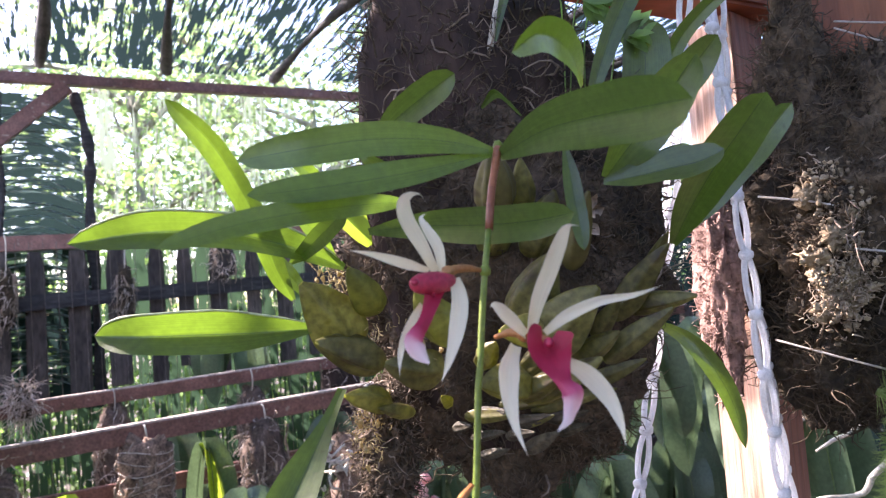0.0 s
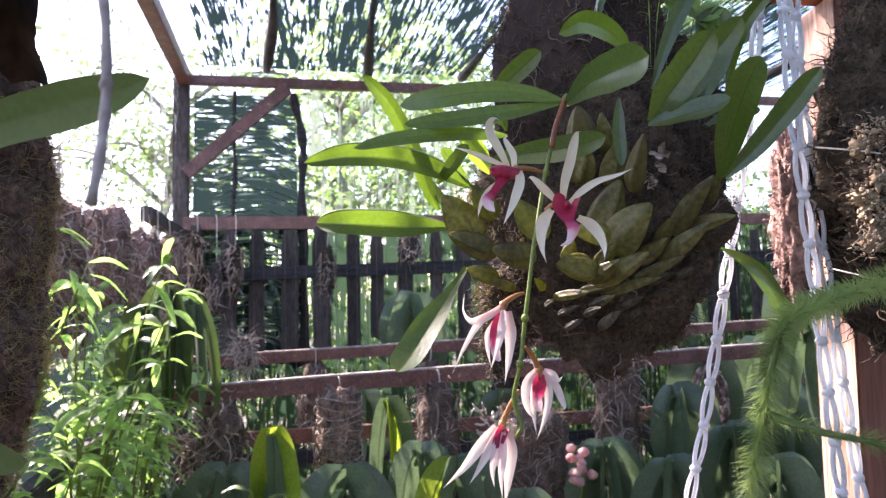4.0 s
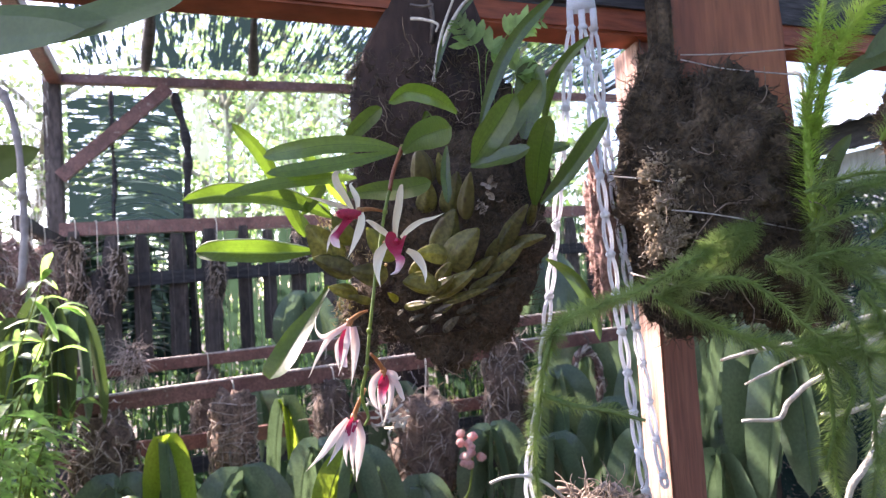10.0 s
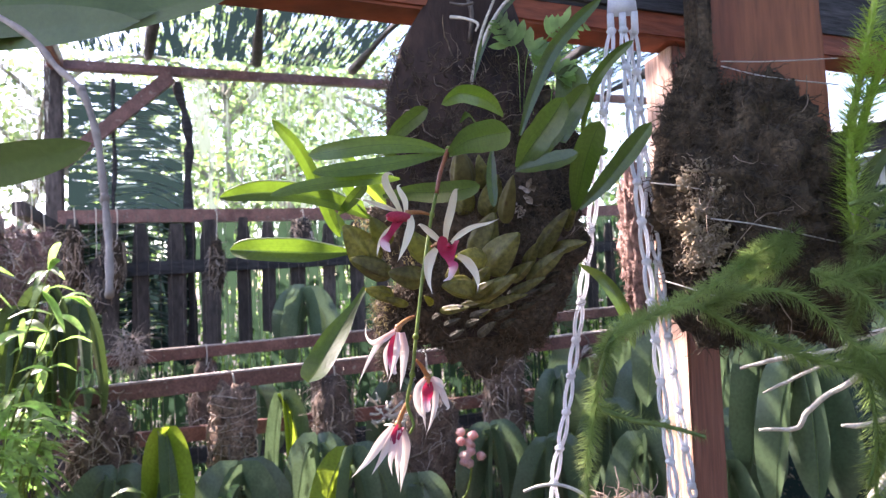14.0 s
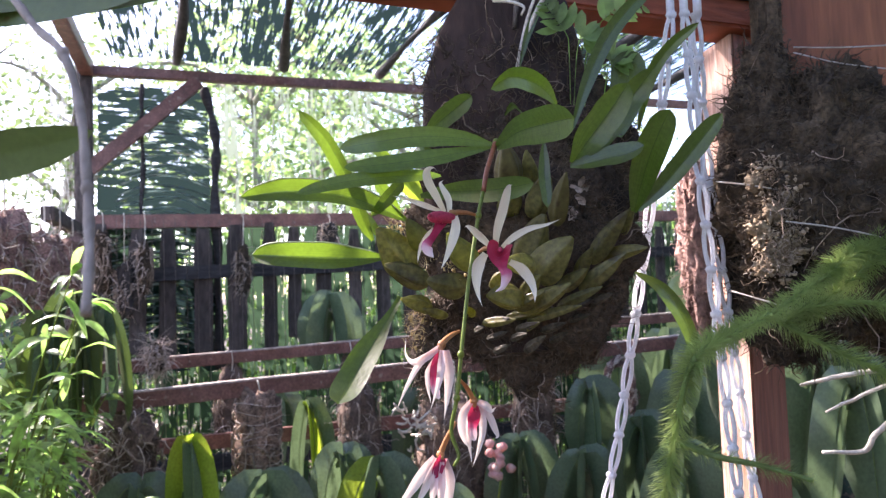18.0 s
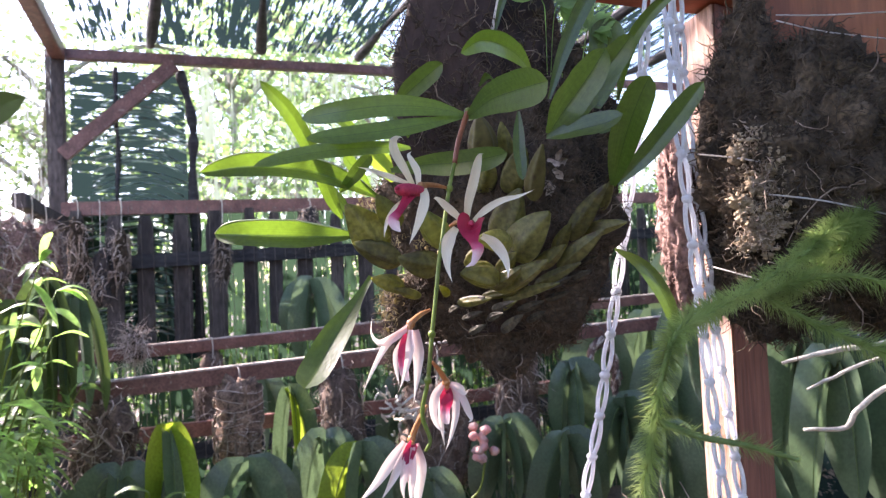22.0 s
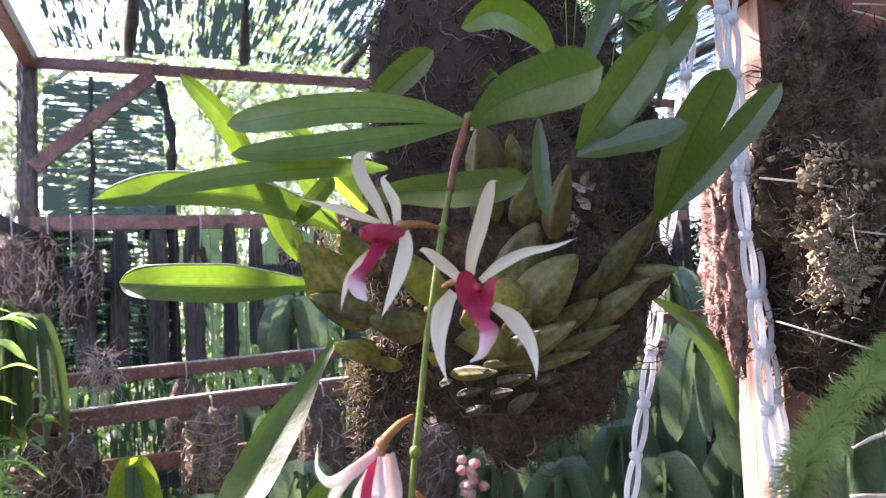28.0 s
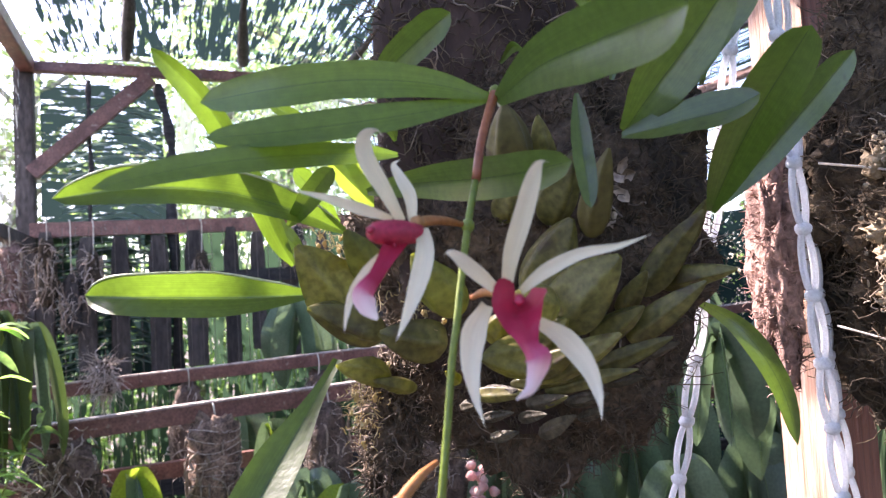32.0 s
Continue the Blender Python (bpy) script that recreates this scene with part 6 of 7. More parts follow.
for pts, r in (([(0.4235, 0.8000, 1.3379), (0.4766, 0.8000, 1.3396), (0.4846, 0.7900, 1.3626), (0.5133, 0.7800, 1.3892), (0.5384, 0.7700, 1.4096), (0.5713, 0.7600, 1.4372), (0.62, 0.77, 1.46)], 0.0030), ([(0.4023, 0.8000, 1.4258), (0.4576, 0.7900, 1.4406), (0.5188, 0.7800, 1.4505), (0.5796, 0.7700, 1.4763), (0.64, 0.7600, 1.4899)], 0.0028),
               ([(0.5010, 0.7200, 1.3603), (0.5378, 0.7300, 1.3585), (0.60, 0.7600, 1.3694), (0.66, 0.78, 1.40)], 0.0028), ([(0.5042, 0.7000, 1.2304), (0.5286, 0.7000, 1.2807), (0.5528, 0.7000, 1.3094), (0.5662, 0.7100, 1.3386), (0.61, 0.7400, 1.3875)], 0.0038), ([(0.4384, 0.8200, 1.3871), (0.4816, 0.8200, 1.4062), (0.5323, 0.8000, 1.4328), (0.60, 0.78, 1.455)], 0.0020)):
    g = Geo()
    line = spline(pts, 24)
    g.tube([p + noise.noise_vector(p * 60) * 0.0022 for p in line], [r * 1.25 * (0.6 + 0.4 * min(1, k / 5)) for k in range(24)], 7)
    part("root", g, DEADROOT, mount2_roots)

# ---- tassel fern sprawling over the second mount ----
tassel = thing("tassel_fern", (0.34, 0.46, 1.56), "bushy green tassel fern with bristly trailing shoots", "fern")


def shoot(pts, length, mat, seed, dens=8800, r0=0.0022, name="shoot", lean=0.28, broad=0.85):
    """A trailing shoot, clothed all round with fine needles."""
    r = random.Random(seed)
    line = spline(pts, 70)
    total = sum((b - a).length for a, b in zip(line, line[1:]))
    g = Geo()
    g.tube(line, [r0 * (1 - 0.5 * k / 69) for k in range(70)], 6)
    for k in range(int(total * dens)):
        u = r.random()
        i = min(68, int(u * 69))
        p = line[i].lerp(line[i + 1], r.random())
        d = (line[i + 1] - line[i]).normalized()
        s = d.orthogonal().normalized()
        a = r.uniform(0, 2 * math.pi)
        out = (s * math.cos(a) + d.cross(s) * math.sin(a))
        way = (out + d * r.uniform(lean - 0.25, lean + 0.25)).normalized()
        L = length * r.uniform(0.75, 1.15) * (1 - 0.45 * max(0, u - 0.8) / 0.2)
        w = way.cross(d).normalized() * L * 0.028 * broad
        mid = p + way * L * 0.55 + d * L * 0.05
        tip = p + way * L + d * L * 0.18
        b = len(g.v)
        g.v.extend([tuple(p - w), tuple(p + w), tuple(mid + w * 0.8), tuple(mid - w * 0.8), tuple(tip)])
        g.uv.extend([(0, 0)] * 5)
        g.f.append((b, b + 1, b + 2, b + 3))
        g.f.append((b + 3, b + 2, b + 4))
    part(name, g, mat, tassel)


shoot([(0.3279, 0.42, 1.5891), (0.272, 0.36, 1.568), (0.218, 0.3, 1.547), (0.178, 0.248, 1.537), (0.149, 0.207, 1.529), (0.1375, 0.194, 1.508), (0.132, 0.196, 1.48), (0.127, 0.202, 1.45), (0.1275, 0.204, 1.42)], 0.0113, TASSEL, 1)
shoot([(0.1340, 0.1950, 1.4860), (0.1520, 0.1880, 1.4800), (0.1720, 0.1810, 1.4770), (0.1927, 0.1739, 1.4719)], 0.0090, TASSEL, 2)
shoot([(0.2347, 0.3550, 1.5401), (0.2673, 0.3400, 1.5189), (0.3028, 0.3350, 1.5006), (0.3403, 0.3350, 1.4885), (0.3786, 0.3400, 1.4848), (0.4484, 0.3550, 1.4771)], 0.0150, TASSEL, 3)
shoot([(0.3956, 0.4200, 1.5950), (0.3950, 0.4200, 1.6399), (0.3942, 0.4150, 1.6778), (0.3971, 0.4100, 1.7095), (0.4032, 0.4000, 1.7500), (0.4121, 0.3900, 1.8050)], 0.0215, TASSELNEW, 4, 7600, 0.0046, lean=0.16, broad=1.35)
shoot([(0.4021, 0.4200, 1.6726), (0.4074, 0.4100, 1.7086), (0.4180, 0.4000, 1.7431), (0.4361, 0.3950, 1.7722), (0.4706, 0.3900, 1.8000)], 0.0205, TASSELNEW, 5, 7600, 0.0044, lean=0.18, broad=1.35)
shoot([(0.3895, 0.4200, 1.5907), (0.4133, 0.4100, 1.6154), (0.4297, 0.4000, 1.6237), (0.4744, 0.3900, 1.6231)], 0.0165, TASSEL, 6)
shoot([(0.3600, 0.3400, 1.4870), (0.3805, 0.3400, 1.4573), (0.3685, 0.3400, 1.4249), (0.3609, 0.3400, 1.3923), (0.3669, 0.3400, 1.3495)], 0.0140, TASSEL, 7)
shoot([(0.3460, 0.4300, 1.6036), (0.3224, 0.4000, 1.5782), (0.2847, 0.3800, 1.5540), (0.2491, 0.3600, 1.5354)], 0.0155, TASSEL, 8)
shoot([(0.4086, 0.4600, 1.5571), (0.4372, 0.4500, 1.5607), (0.4636, 0.4400, 1.5531), (0.4983, 0.4300, 1.5404)], 0.0160, TASSEL, 9)
shoot([(0.3360, 0.4200, 1.5936), (0.3000, 0.385, 1.5830), (0.2700, 0.365, 1.5640)], 0.0150, TASSEL, 10)
shoot([(0.400, 0.43, 1.600), (0.392, 0.41, 1.570), (0.380, 0.39, 1.535), (0.36, 0.375, 1.505)], 0.0150, TASSEL, 11)
shoot([(0.3403, 0.3450, 1.4950), (0.39, 0.345, 1.500), (0.43, 0.35, 1.515), (0.47, 0.36, 1.530)], 0.0145, TASSEL, 12)
shoot([(0.4200, 0.3550, 1.4850), (0.435, 0.355, 1.455), (0.425, 0.355, 1.415), (0.43, 0.355, 1.37)], 0.0140, TASSEL, 13)
shoot([(0.4359, 0.4250, 1.6235), (0.4519, 0.4100, 1.6256), (0.4658, 0.3950, 1.6175), (0.4857, 0.3850, 1.6063)], 0.0175, TASSEL, 20)
shoot([(0.4427, 0.4200, 1.5775), (0.4591, 0.4000, 1.5930), (0.4784, 0.3900, 1.5994), (0.4987, 0.3850, 1.5956)], 0.0165, TASSEL, 21)
shoot([(0.3912, 0.4000, 1.5638), (0.4151, 0.3850, 1.5469), (0.4388, 0.3700, 1.5213), (0.4656, 0.3650, 1.4941)], 0.0155, TASSEL, 22)
shoot([(0.4598, 0.4200, 1.6664), (0.4662, 0.4100, 1.6822), (0.4772, 0.4000, 1.6971), (0.4949, 0.3950, 1.7098)], 0.0150, TASSELNEW, 23)
shoot([(0.4165, 0.4100, 1.5524), (0.4419, 0.4000, 1.5584), (0.4649, 0.3900, 1.5493), (0.4888, 0.3850, 1.5331)], 0.0165, TASSEL, 24)
for k, (pts, L) in enumerate((
    ([(0.3227, 0.3400, 1.5655), (0.3499, 0.3300, 1.5495), (0.3743, 0.3200, 1.5160), (0.3795, 0.3100, 1.4714), (0.3747, 0.3000, 1.4121), (0.3635, 0.2900, 1.3766)], 0.0160),
    ([(0.3809, 0.3600, 1.5638), (0.4028, 0.3500, 1.5429), (0.4190, 0.3400, 1.5231), (0.4379, 0.3300, 1.4949)], 0.0160),
    ([(0.3754, 0.3850, 1.6199), (0.4012, 0.3750, 1.6287), (0.4254, 0.3650, 1.6306), (0.4522, 0.3550, 1.6233)], 0.0160),
    ([(0.3799, 0.3900, 1.5864), (0.4108, 0.3800, 1.5982), (0.4346, 0.3700, 1.5977), (0.4567, 0.3600, 1.5894)], 0.0160),
    ([(0.3975, 0.3500, 1.5335), (0.4088, 0.3400, 1.5047), (0.4072, 0.3300, 1.4594), (0.3927, 0.3200, 1.4163), (0.3873, 0.3100, 1.3793)], 0.0160),
    ([(0.2400, 0.3550, 1.5370), (0.2631, 0.3500, 1.5482), (0.3076, 0.3400, 1.5469), (0.3470, 0.3300, 1.5075), (0.3767, 0.3200, 1.4886), (0.4057, 0.3100, 1.4839)], 0.0160),
    ([(0.3410, 0.3700, 1.5512), (0.3716, 0.3600, 1.5643), (0.4000, 0.3500, 1.5672), (0.4260, 0.3400, 1.5558)], 0.0160),
    ([(0.3562, 0.3550, 1.5061), (0.3635, 0.3450, 1.4682), (0.3610, 0.3350, 1.4277), (0.3483, 0.3250, 1.3981)], 0.0160))):
    shoot(pts, L, TASSEL, 40 + k)
side_leaf = thing("arching_leaf_plant", (0.56, 0.55, 1.78), "arching strap leaves hanging beside the tassel fern", "plant")
for pts, w in (([(0.60, 0.56, 1.80), (0.54, 0.53, 1.842), (0.49, 0.50, 1.838), (0.44, 0.47, 1.80)], 0.022), ([(0.62, 0.56, 1.77), (0.58, 0.53, 1.80), (0.53, 0.50, 1.795), (0.48, 0.48, 1.76)], 0.026), ([(0.60, 0.58, 1.75), (0.56, 0.55, 1.775), (0.51, 0.53, 1.77), (0.465, 0.51, 1.745)], 0.020), ([(0.44, 0.50, 1.585), (0.437, 0.49, 1.63), (0.445, 0.485, 1.66), (0.462, 0.48, 1.685)], 0.016)):
    orchid_leaf(pts, w, (-0.3, -0.8, 0.5), 0.25, 0.3, LEAF2, side_leaf)

ball2 = thing("hanging_root_ball", (0.60, 0.62, 1.70), "round brown root ball hung beside the tassel fern", "plant mount")
g = Geo()
g.blob((0.592, 0.60, 1.715), (0.040, 0.036, 0.045), 21, 0.3, 3.0, 40, 30)
core2 = part("root_ball", g, MASS, ball2)
g = Geo()
fibres(g, on_mesh(core2, 900), 0.016, 0.0006, 1.0, 3, 4)
part("rootlet_tangle", g, FIBRE, ball2)
g = Geo()
g.tube(spline([(0.592, 0.60, 1.755), (0.594, 0.60, 1.83), (0.596, 0.60, 1.90)], 8), 0.0014, 5)
part("hanging_wire", g, IRON, ball2)

# ---- hanging mounts on the rails ----
def hung(name, s, r, z, size, label, seed, mat=DUSTYBARK, n=260, flen=0.06, frad=0.0022, pale=0.4, category="plant mount", rough=0.25, wrap=0, top=None, taper=0.15):
    """A bark piece or root ball hung from a rail by a wire hook."""
    t = thing(name, W(s, r, z - size[2]), label, category, "mounts on the rails")
    g = Geo()
    g.blob(W(s, r, z), size, seed, rough, 2.4, 26, 22, shape=lambda q: (1 - abs(q) ** 6) ** 0.5 * (1 - taper * q) / max(0.2, (1 - q * q) ** 0.5) * 0.72 if abs(q) < 0.995 else 0.7)
    b = part("body", g, mat, t)
    rr = random.Random(seed)
    g = Geo()
    fibres(g, on_mesh(b, int(n * 0.6), rr), flen * 0.75, frad * 0.75, 0.7, 3, 5, 0.3, rr)
    part("dark_root_tangle", g, FIBRE, t)
    g = Geo()
    fibres(g, on_mesh(b, int(n * pale * 0.9), rr, keep=lambda c, q: q.y < 0.3), flen * 1.1, frad * 0.8, 0.6, 4, 6, 0.6, rr)
    part("pale_root_tangle", g, FIBREPALE, t)
    for k in range(int(10 + 40 * size[0])):
        g = Geo()
        a, zz, pts = rr.uniform(math.pi, 2 * math.pi), z + size[2] * rr.uniform(-0.3, 0.85), []
        way = rr.uniform(-0.5, 0.5)
        for j in range(7):
            out = 0.76 + 0.10 * rr.random()
            pts.append(W(s, r, zz) + AX * math.cos(a) * size[0] * out + AY * math.sin(a) * size[1] * out)
            a += way * 0.35 + rr.uniform(-0.35, 0.35)
            zz -= size[2] * rr.uniform(0.02, 0.30)
        thick = rr.uniform(0.0030, 0.0058)
        g.tube(spline(pts, 16), [thick * (1 - 0.6 * j / 15) for j in range(16)], 5)
        part("twisted_root", g, ROOTTAN, t)
    for k in range(wrap):
        g = Geo()
        zz = z + size[2] * (0.75 - 1.4 * k / max(1, wrap - 1))
        g.tube([W(s, r, zz + 0.01 * math.sin(a * 2 + k)) + AX * math.cos(a) * size[0] * 0.78 + AY * math.sin(a) * size[1] * 0.8 for a in (2 * math.pi * j / 16 for j in range(17))], 0.0014, 4, cap=False)
        part("binding_wire", g, FIBREPALE, t)
    g = Geo()
    zt = top or 1.27
    g.tube(spline([W(s, r - 0.005, z + size[2] * 0.8), W(s + 0.004, r - 0.028, zt - 0.02), W(s, r - 0.022, zt + 0.025), W(s - 0.004, r + 0.012, zt + 0.02)], 12), 0.0028, 5)
    part("hook_wire", g, DEADROOT, t)
    return t


hung("root_clump", -0.25, 2.29, 1.06, (0.13, 0.09, 0.15), "tangled clump of dry roots hung on the rail", 1, DUSTYBARK, 240, 0.10, 0.0030, 0.6, top=1.235)
hung("bark_cylinder", 0.16, 2.29, 1.08, (0.105, 0.09, 0.16), "bark cylinder bound with wire, roots at its foot", 2, LOGFUZZ, 60, 0.030, 0.0014, 0.5, wrap=9, top=1.25, taper=-0.05)
hung("driftwood_mount", 0.515, 2.29, 1.09, (0.095, 0.08, 0.16), "rounded driftwood mount with a knot hole and dry roots", 3, DUSTYBARK, 220, 0.06, 0.0022, 0.4, top=1.26, taper=0.35)
ball = hung("big_root_ball", 0.875, 2.28, 0.96, (0.185, 0.12, 0.19), "large ball of knobbly grey roots", 4, DUSTYBARK, 300, 0.08, 0.0030, 0.45, top=1.275)
hung("dark_slab_mount", 1.22, 2.28, 1.12, (0.115, 0.05, 0.26), "long dark slab with hanging roots", 5, DUSTYBARK, 260, 0.09, 0.0024, 0.5, top=1.285, taper=-0.1)
hung("tall_slab_mount", 1.02, 2.95, 1.12, (0.13, 0.05, 0.28), "wide dark slab hung on the rear rail", 6, BARK, 200, 0.08, 0.0024, 0.3, top=1.33)
hung("small_slab_mount", 0.10, 2.95, 1.10, (0.09, 0.05, 0.17), "small dark mount on the rear rail", 7, DUSTYBARK, 160, 0.06, 0.0022, 0.4, top=1.31)
hung("small_slab_mount", 0.62, 2.95, 1.12, (0.08, 0.05, 0.15), "dark knotty mount on the rear rail", 17, DUSTYBARK, 160, 0.06, 0.0022, 0.4, top=1.32)
hung("wicker_mount", 2.0, 2.28, 1.22, (0.07, 0.06, 0.12), "pale wicker cage mount on the rail", 8, PEATRED, 160, 0.05, 0.0026, 0.8, wrap=9, top=1.31)
hung("shaded_root_ball", 0.93, 0.54, 1.535, (0.075, 0.05, 0.075), "dark shaggy root ball behind the tassel fern", 92, DUSTYBARK, 300, 0.03, 0.0008, 0.08, top=1.84)
hung("pale_root_tuft", -0.20, 2.94, 1.33, (0.05, 0.04, 0.06), "tuft of bleached roots on the rear rail", 9, PEAT, 60, 0.08, 0.0024, 3.0, top=1.33)
for k in range(26):
    rr = random.Random(300 + k)
    p = W(0.699 + rr.uniform(-0.07, 0.07), 2.15, 1.115 + rr.uniform(-0.05, 0.04) - (0.07 if k > 18 else 0))
    d = (AX * rr.uniform(-1, 0.5) - AY * 0.6 + Vector((0, 0, rr.uniform(-0.3, 0.7)))).normalized() * rr.uniform(0.025, 0.05)
    g = Geo()
    g.tube(spline([p - d + AY * 0.03, p, p + d * 0.6 + Vector((0, 0, rr.uniform(-0.01, 0.015))), p + d + Vector((0, 0, rr.uniform(-0.02, 0.02)))], 9), [0.0040, 0.0042, 0.004, 0.004, 0.0042, 0.004, 0.0036, 0.0030, 0.002], 6)
    part("root_tip", g, DEADROOT, ball, "thick pale root tip")
ring = thing("vine_wreath", W(1.62, 2.28, 1.12), "oval wreath of woven brown vines hung on the rail", "wreath", "mounts on the rails")
for k in range(22):
    rr = random.Random(k)
    g = Geo()
    ph = rr.uniform(0, 6)
    g.tube([W(1.62, 2.28 + 0.02 * math.sin(a * 3 + ph), 1.12) + AX * math.cos(a) * (0.068 + 0.022 * rr.uniform(-1, 1) * math.sin(a + ph)) + Vector((0, 0, math.sin(a) * (0.130 + 0.022 * math.sin(2 * a + ph)))) for a in (2 * math.pi * j / 26 for j in range(27))], rr.uniform(0.003, 0.0065), 5, cap=False)
    part("vine", g, FIBREPALE if k % 3 == 0 else PEATRED, ring)
g = Geo()
g.tube(spline([W(1.62, 2.27, 1.24), W(1.63, 2.265, 1.29), W(1.61, 2.275, 1.32)], 8), 0.003, 5)
part("hook_wire", g, IRON, ring)
for k, (s, z, size) in enumerate(((-0.50, 1.78, (0.06, 0.05, 0.16)), (-0.40, 1.62, (0.06, 0.04, 0.14)), (-0.30, 1.74, (0.05, 0.04, 0.13)), (0.68, 1.88, (0.075, 0.05, 0.10)), (0.20, 1.72, (0.05, 0.03, 0.14)))):
    hung("dry_bark_mount", s, 3.74, z, size, "dry bark piece hung before the paling fence", 30 + k, OLDWOOD if k % 2 else PEAT, 120, 0.06, 0.0026, 0.5, top=2.0)
for k, (r, z, size) in enumerate(((0.95, 1.76, (0.05, 0.06, 0.08)), (3.3, 1.72, (0.07, 0.10, 0.15)), (2.7, 1.66, (0.08, 0.12, 0.17)), (2.15, 1.70, (0.08, 0.12, 0.15)), (3.0, 1.40, (0.07, 0.10, 0.16)), (1.7, 1.62, (0.07, 0.10, 0.18)))):
    hung("side_wall_mount", -0.57, r, z, size, "dry mossy mount on the side wall", 50 + k, PEATRED, 200, 0.07, 0.0026, 0.7, top=1.92)


# ---- broad leaved plants ----
def broad_plant(s, r, z, n, length, width, label, seed, mats=(BROAD,), fan=1.0, droop=1.0, turn=0.0):
    """Broad leaves that hang from one crown like a bell, each creased along its midrib."""
    rr = random.Random(seed)
    at = W(s, r, z)
    t = thing("broad_leaved_orchid", at, label, "orchid plant", "broad leaved plants")
    for k in range(n):
        a = ((k + 0.5) / n - 0.5) * 2.3 * fan + rr.uniform(-0.15, 0.15) + turn
        side = AX * math.sin(a) - AY * 0.45 * math.cos(a) * (1 if k % 3 else 0.6)
        L = length * rr.uniform(0.85, 1.15)
        p1 = at + side * L * 0.16 + Vector((0, 0, 0.07 * L))
        p2 = at + side * L * 0.38 + Vector((0, 0, -0.22 * L * droop))
        p3 = at + side * L * 0.50 + Vector((0, 0, -0.62 * L * droop))
        p4 = at + side * L * (0.54 + rr.uniform(-0.05, 0.05)) + Vector((0, 0, -0.98 * L * droop))
        face = -AY * 0.75 + AX * math.sin(a) * 0.45 + Vector((rr.uniform(-0.15, 0.15), 0, 0.55))
        g = Geo()
        blade(g, [at, p1, p2, p3, p4], width * rr.uniform(0.95, 1.3), face, -0.30, 0.4, 18, 0.30, -0.06, 0.10, (-1, -0.75, -0.45, -0.15, -0.03, 0.03, 0.15, 0.45, 0.75, 1), seed + k)
        leaf = part("leaf", g, mats[k % len(mats)], t)
        ln = spline([at, p1, p2, p3, p4], 18)
        g = Geo()
        out = face.normalized()
        g.tube([p + out * width * 0.078 for p in ln[1:17]], [0.0024 - 0.00011 * q for q in range(16)], 5)
        part("midrib", g, MIDRIB, leaf)
    return t


for q in ((-0.207, 2.15, 0.97, 3, 0.25, 0.125, "broad dark green leaves with a pale midrib below the rail", 1), (0.17, 2.13, 0.93, 4, 0.28, 0.145, "broad drooping green leaves below the bark cylinder", 3), (0.436, 2.20, 1.00, 3, 0.20, 0.10, "glossy leaves catching white light", 5),
          (1.08, 2.12, 0.97, 4, 0.27, 0.13, "broad leaves with a split edge near pink buds", 7), (1.30, 2.05, 0.90, 4, 0.28, 0.14, "broad shaded leaves under the slab", 8), (1.60, 2.12, 0.98, 4, 0.30, 0.16, "large torn shaded leaves", 9), (1.85, 2.18, 1.12, 4, 0.30, 0.16, "large round shaded leaves", 10),
          (0.78, 2.10, 0.84, 3, 0.20, 0.10, "small leaves under the root ball", 11), (2.15, 2.0, 1.05, 5, 0.34, 0.17, "large dark leaves beyond the cord hanger", 12), (1.50, 1.75, 0.95, 4, 0.30, 0.15, "shaded broad leaves behind the basket", 13), (2.2, 2.7, 1.25, 5, 0.34, 0.18, "dark leaves behind the rails", 14),
          (0.6, 3.3, 1.50, 4, 0.30, 0.15, "broad leaves between the rails and the fence", 15), (1.25, 3.3, 1.50, 4, 0.30, 0.15, "broad leaves before the fence", 16), (2.0, 3.3, 1.65, 5, 0.38, 0.18, "shaded leaves at the fence", 18), (0.28, 2.9, 1.12, 3, 0.30, 0.11, "leaves below the rear rail", 19), (0.95, 2.9, 1.05, 4, 0.28, 0.13, "dark leaves below the rear rail", 20),
          (-0.36, 2.10, 0.93, 3, 0.22, 0.10, "dark leaves at the foot of the side wall", 21), (1.42, 2.2, 1.14, 3, 0.26, 0.13, "shaded leaves behind the wreath", 22), (1.95, 1.9, 0.92, 5, 0.34, 0.17, "large soft leaves in the shade beyond the hanger", 23), (2.5, 2.4, 1.25, 5, 0.36, 0.18, "broad leaves far along the rail", 24), (1.75, 2.5, 1.22, 4, 0.32, 0.15, "shaded leaves above the wreath", 25), (2.7, 3.1, 1.55, 5, 0.4, 0.2, "broad leaves at the end of the fence", 26)):
    broad_plant(*q)
broad_plant(-0.06, 2.16, 1.09, 3, 0.27, 0.085, "bright yellow green leaf lit from behind", 2, (BROADYELLOW, BROAD), 0.5)
broad_plant(0.53, 2.08, 0.96, 4, 0.28, 0.135, "broad leaves, one lit bright yellow green", 4, (BROADYELLOW, BROAD, BROAD, BROAD))
broad_plant(0.36, 2.45, 1.12, 3, 0.32, 0.10, "leaves hanging behind the bark cylinder", 6, (BROAD, BROADYELLOW), 0.5)
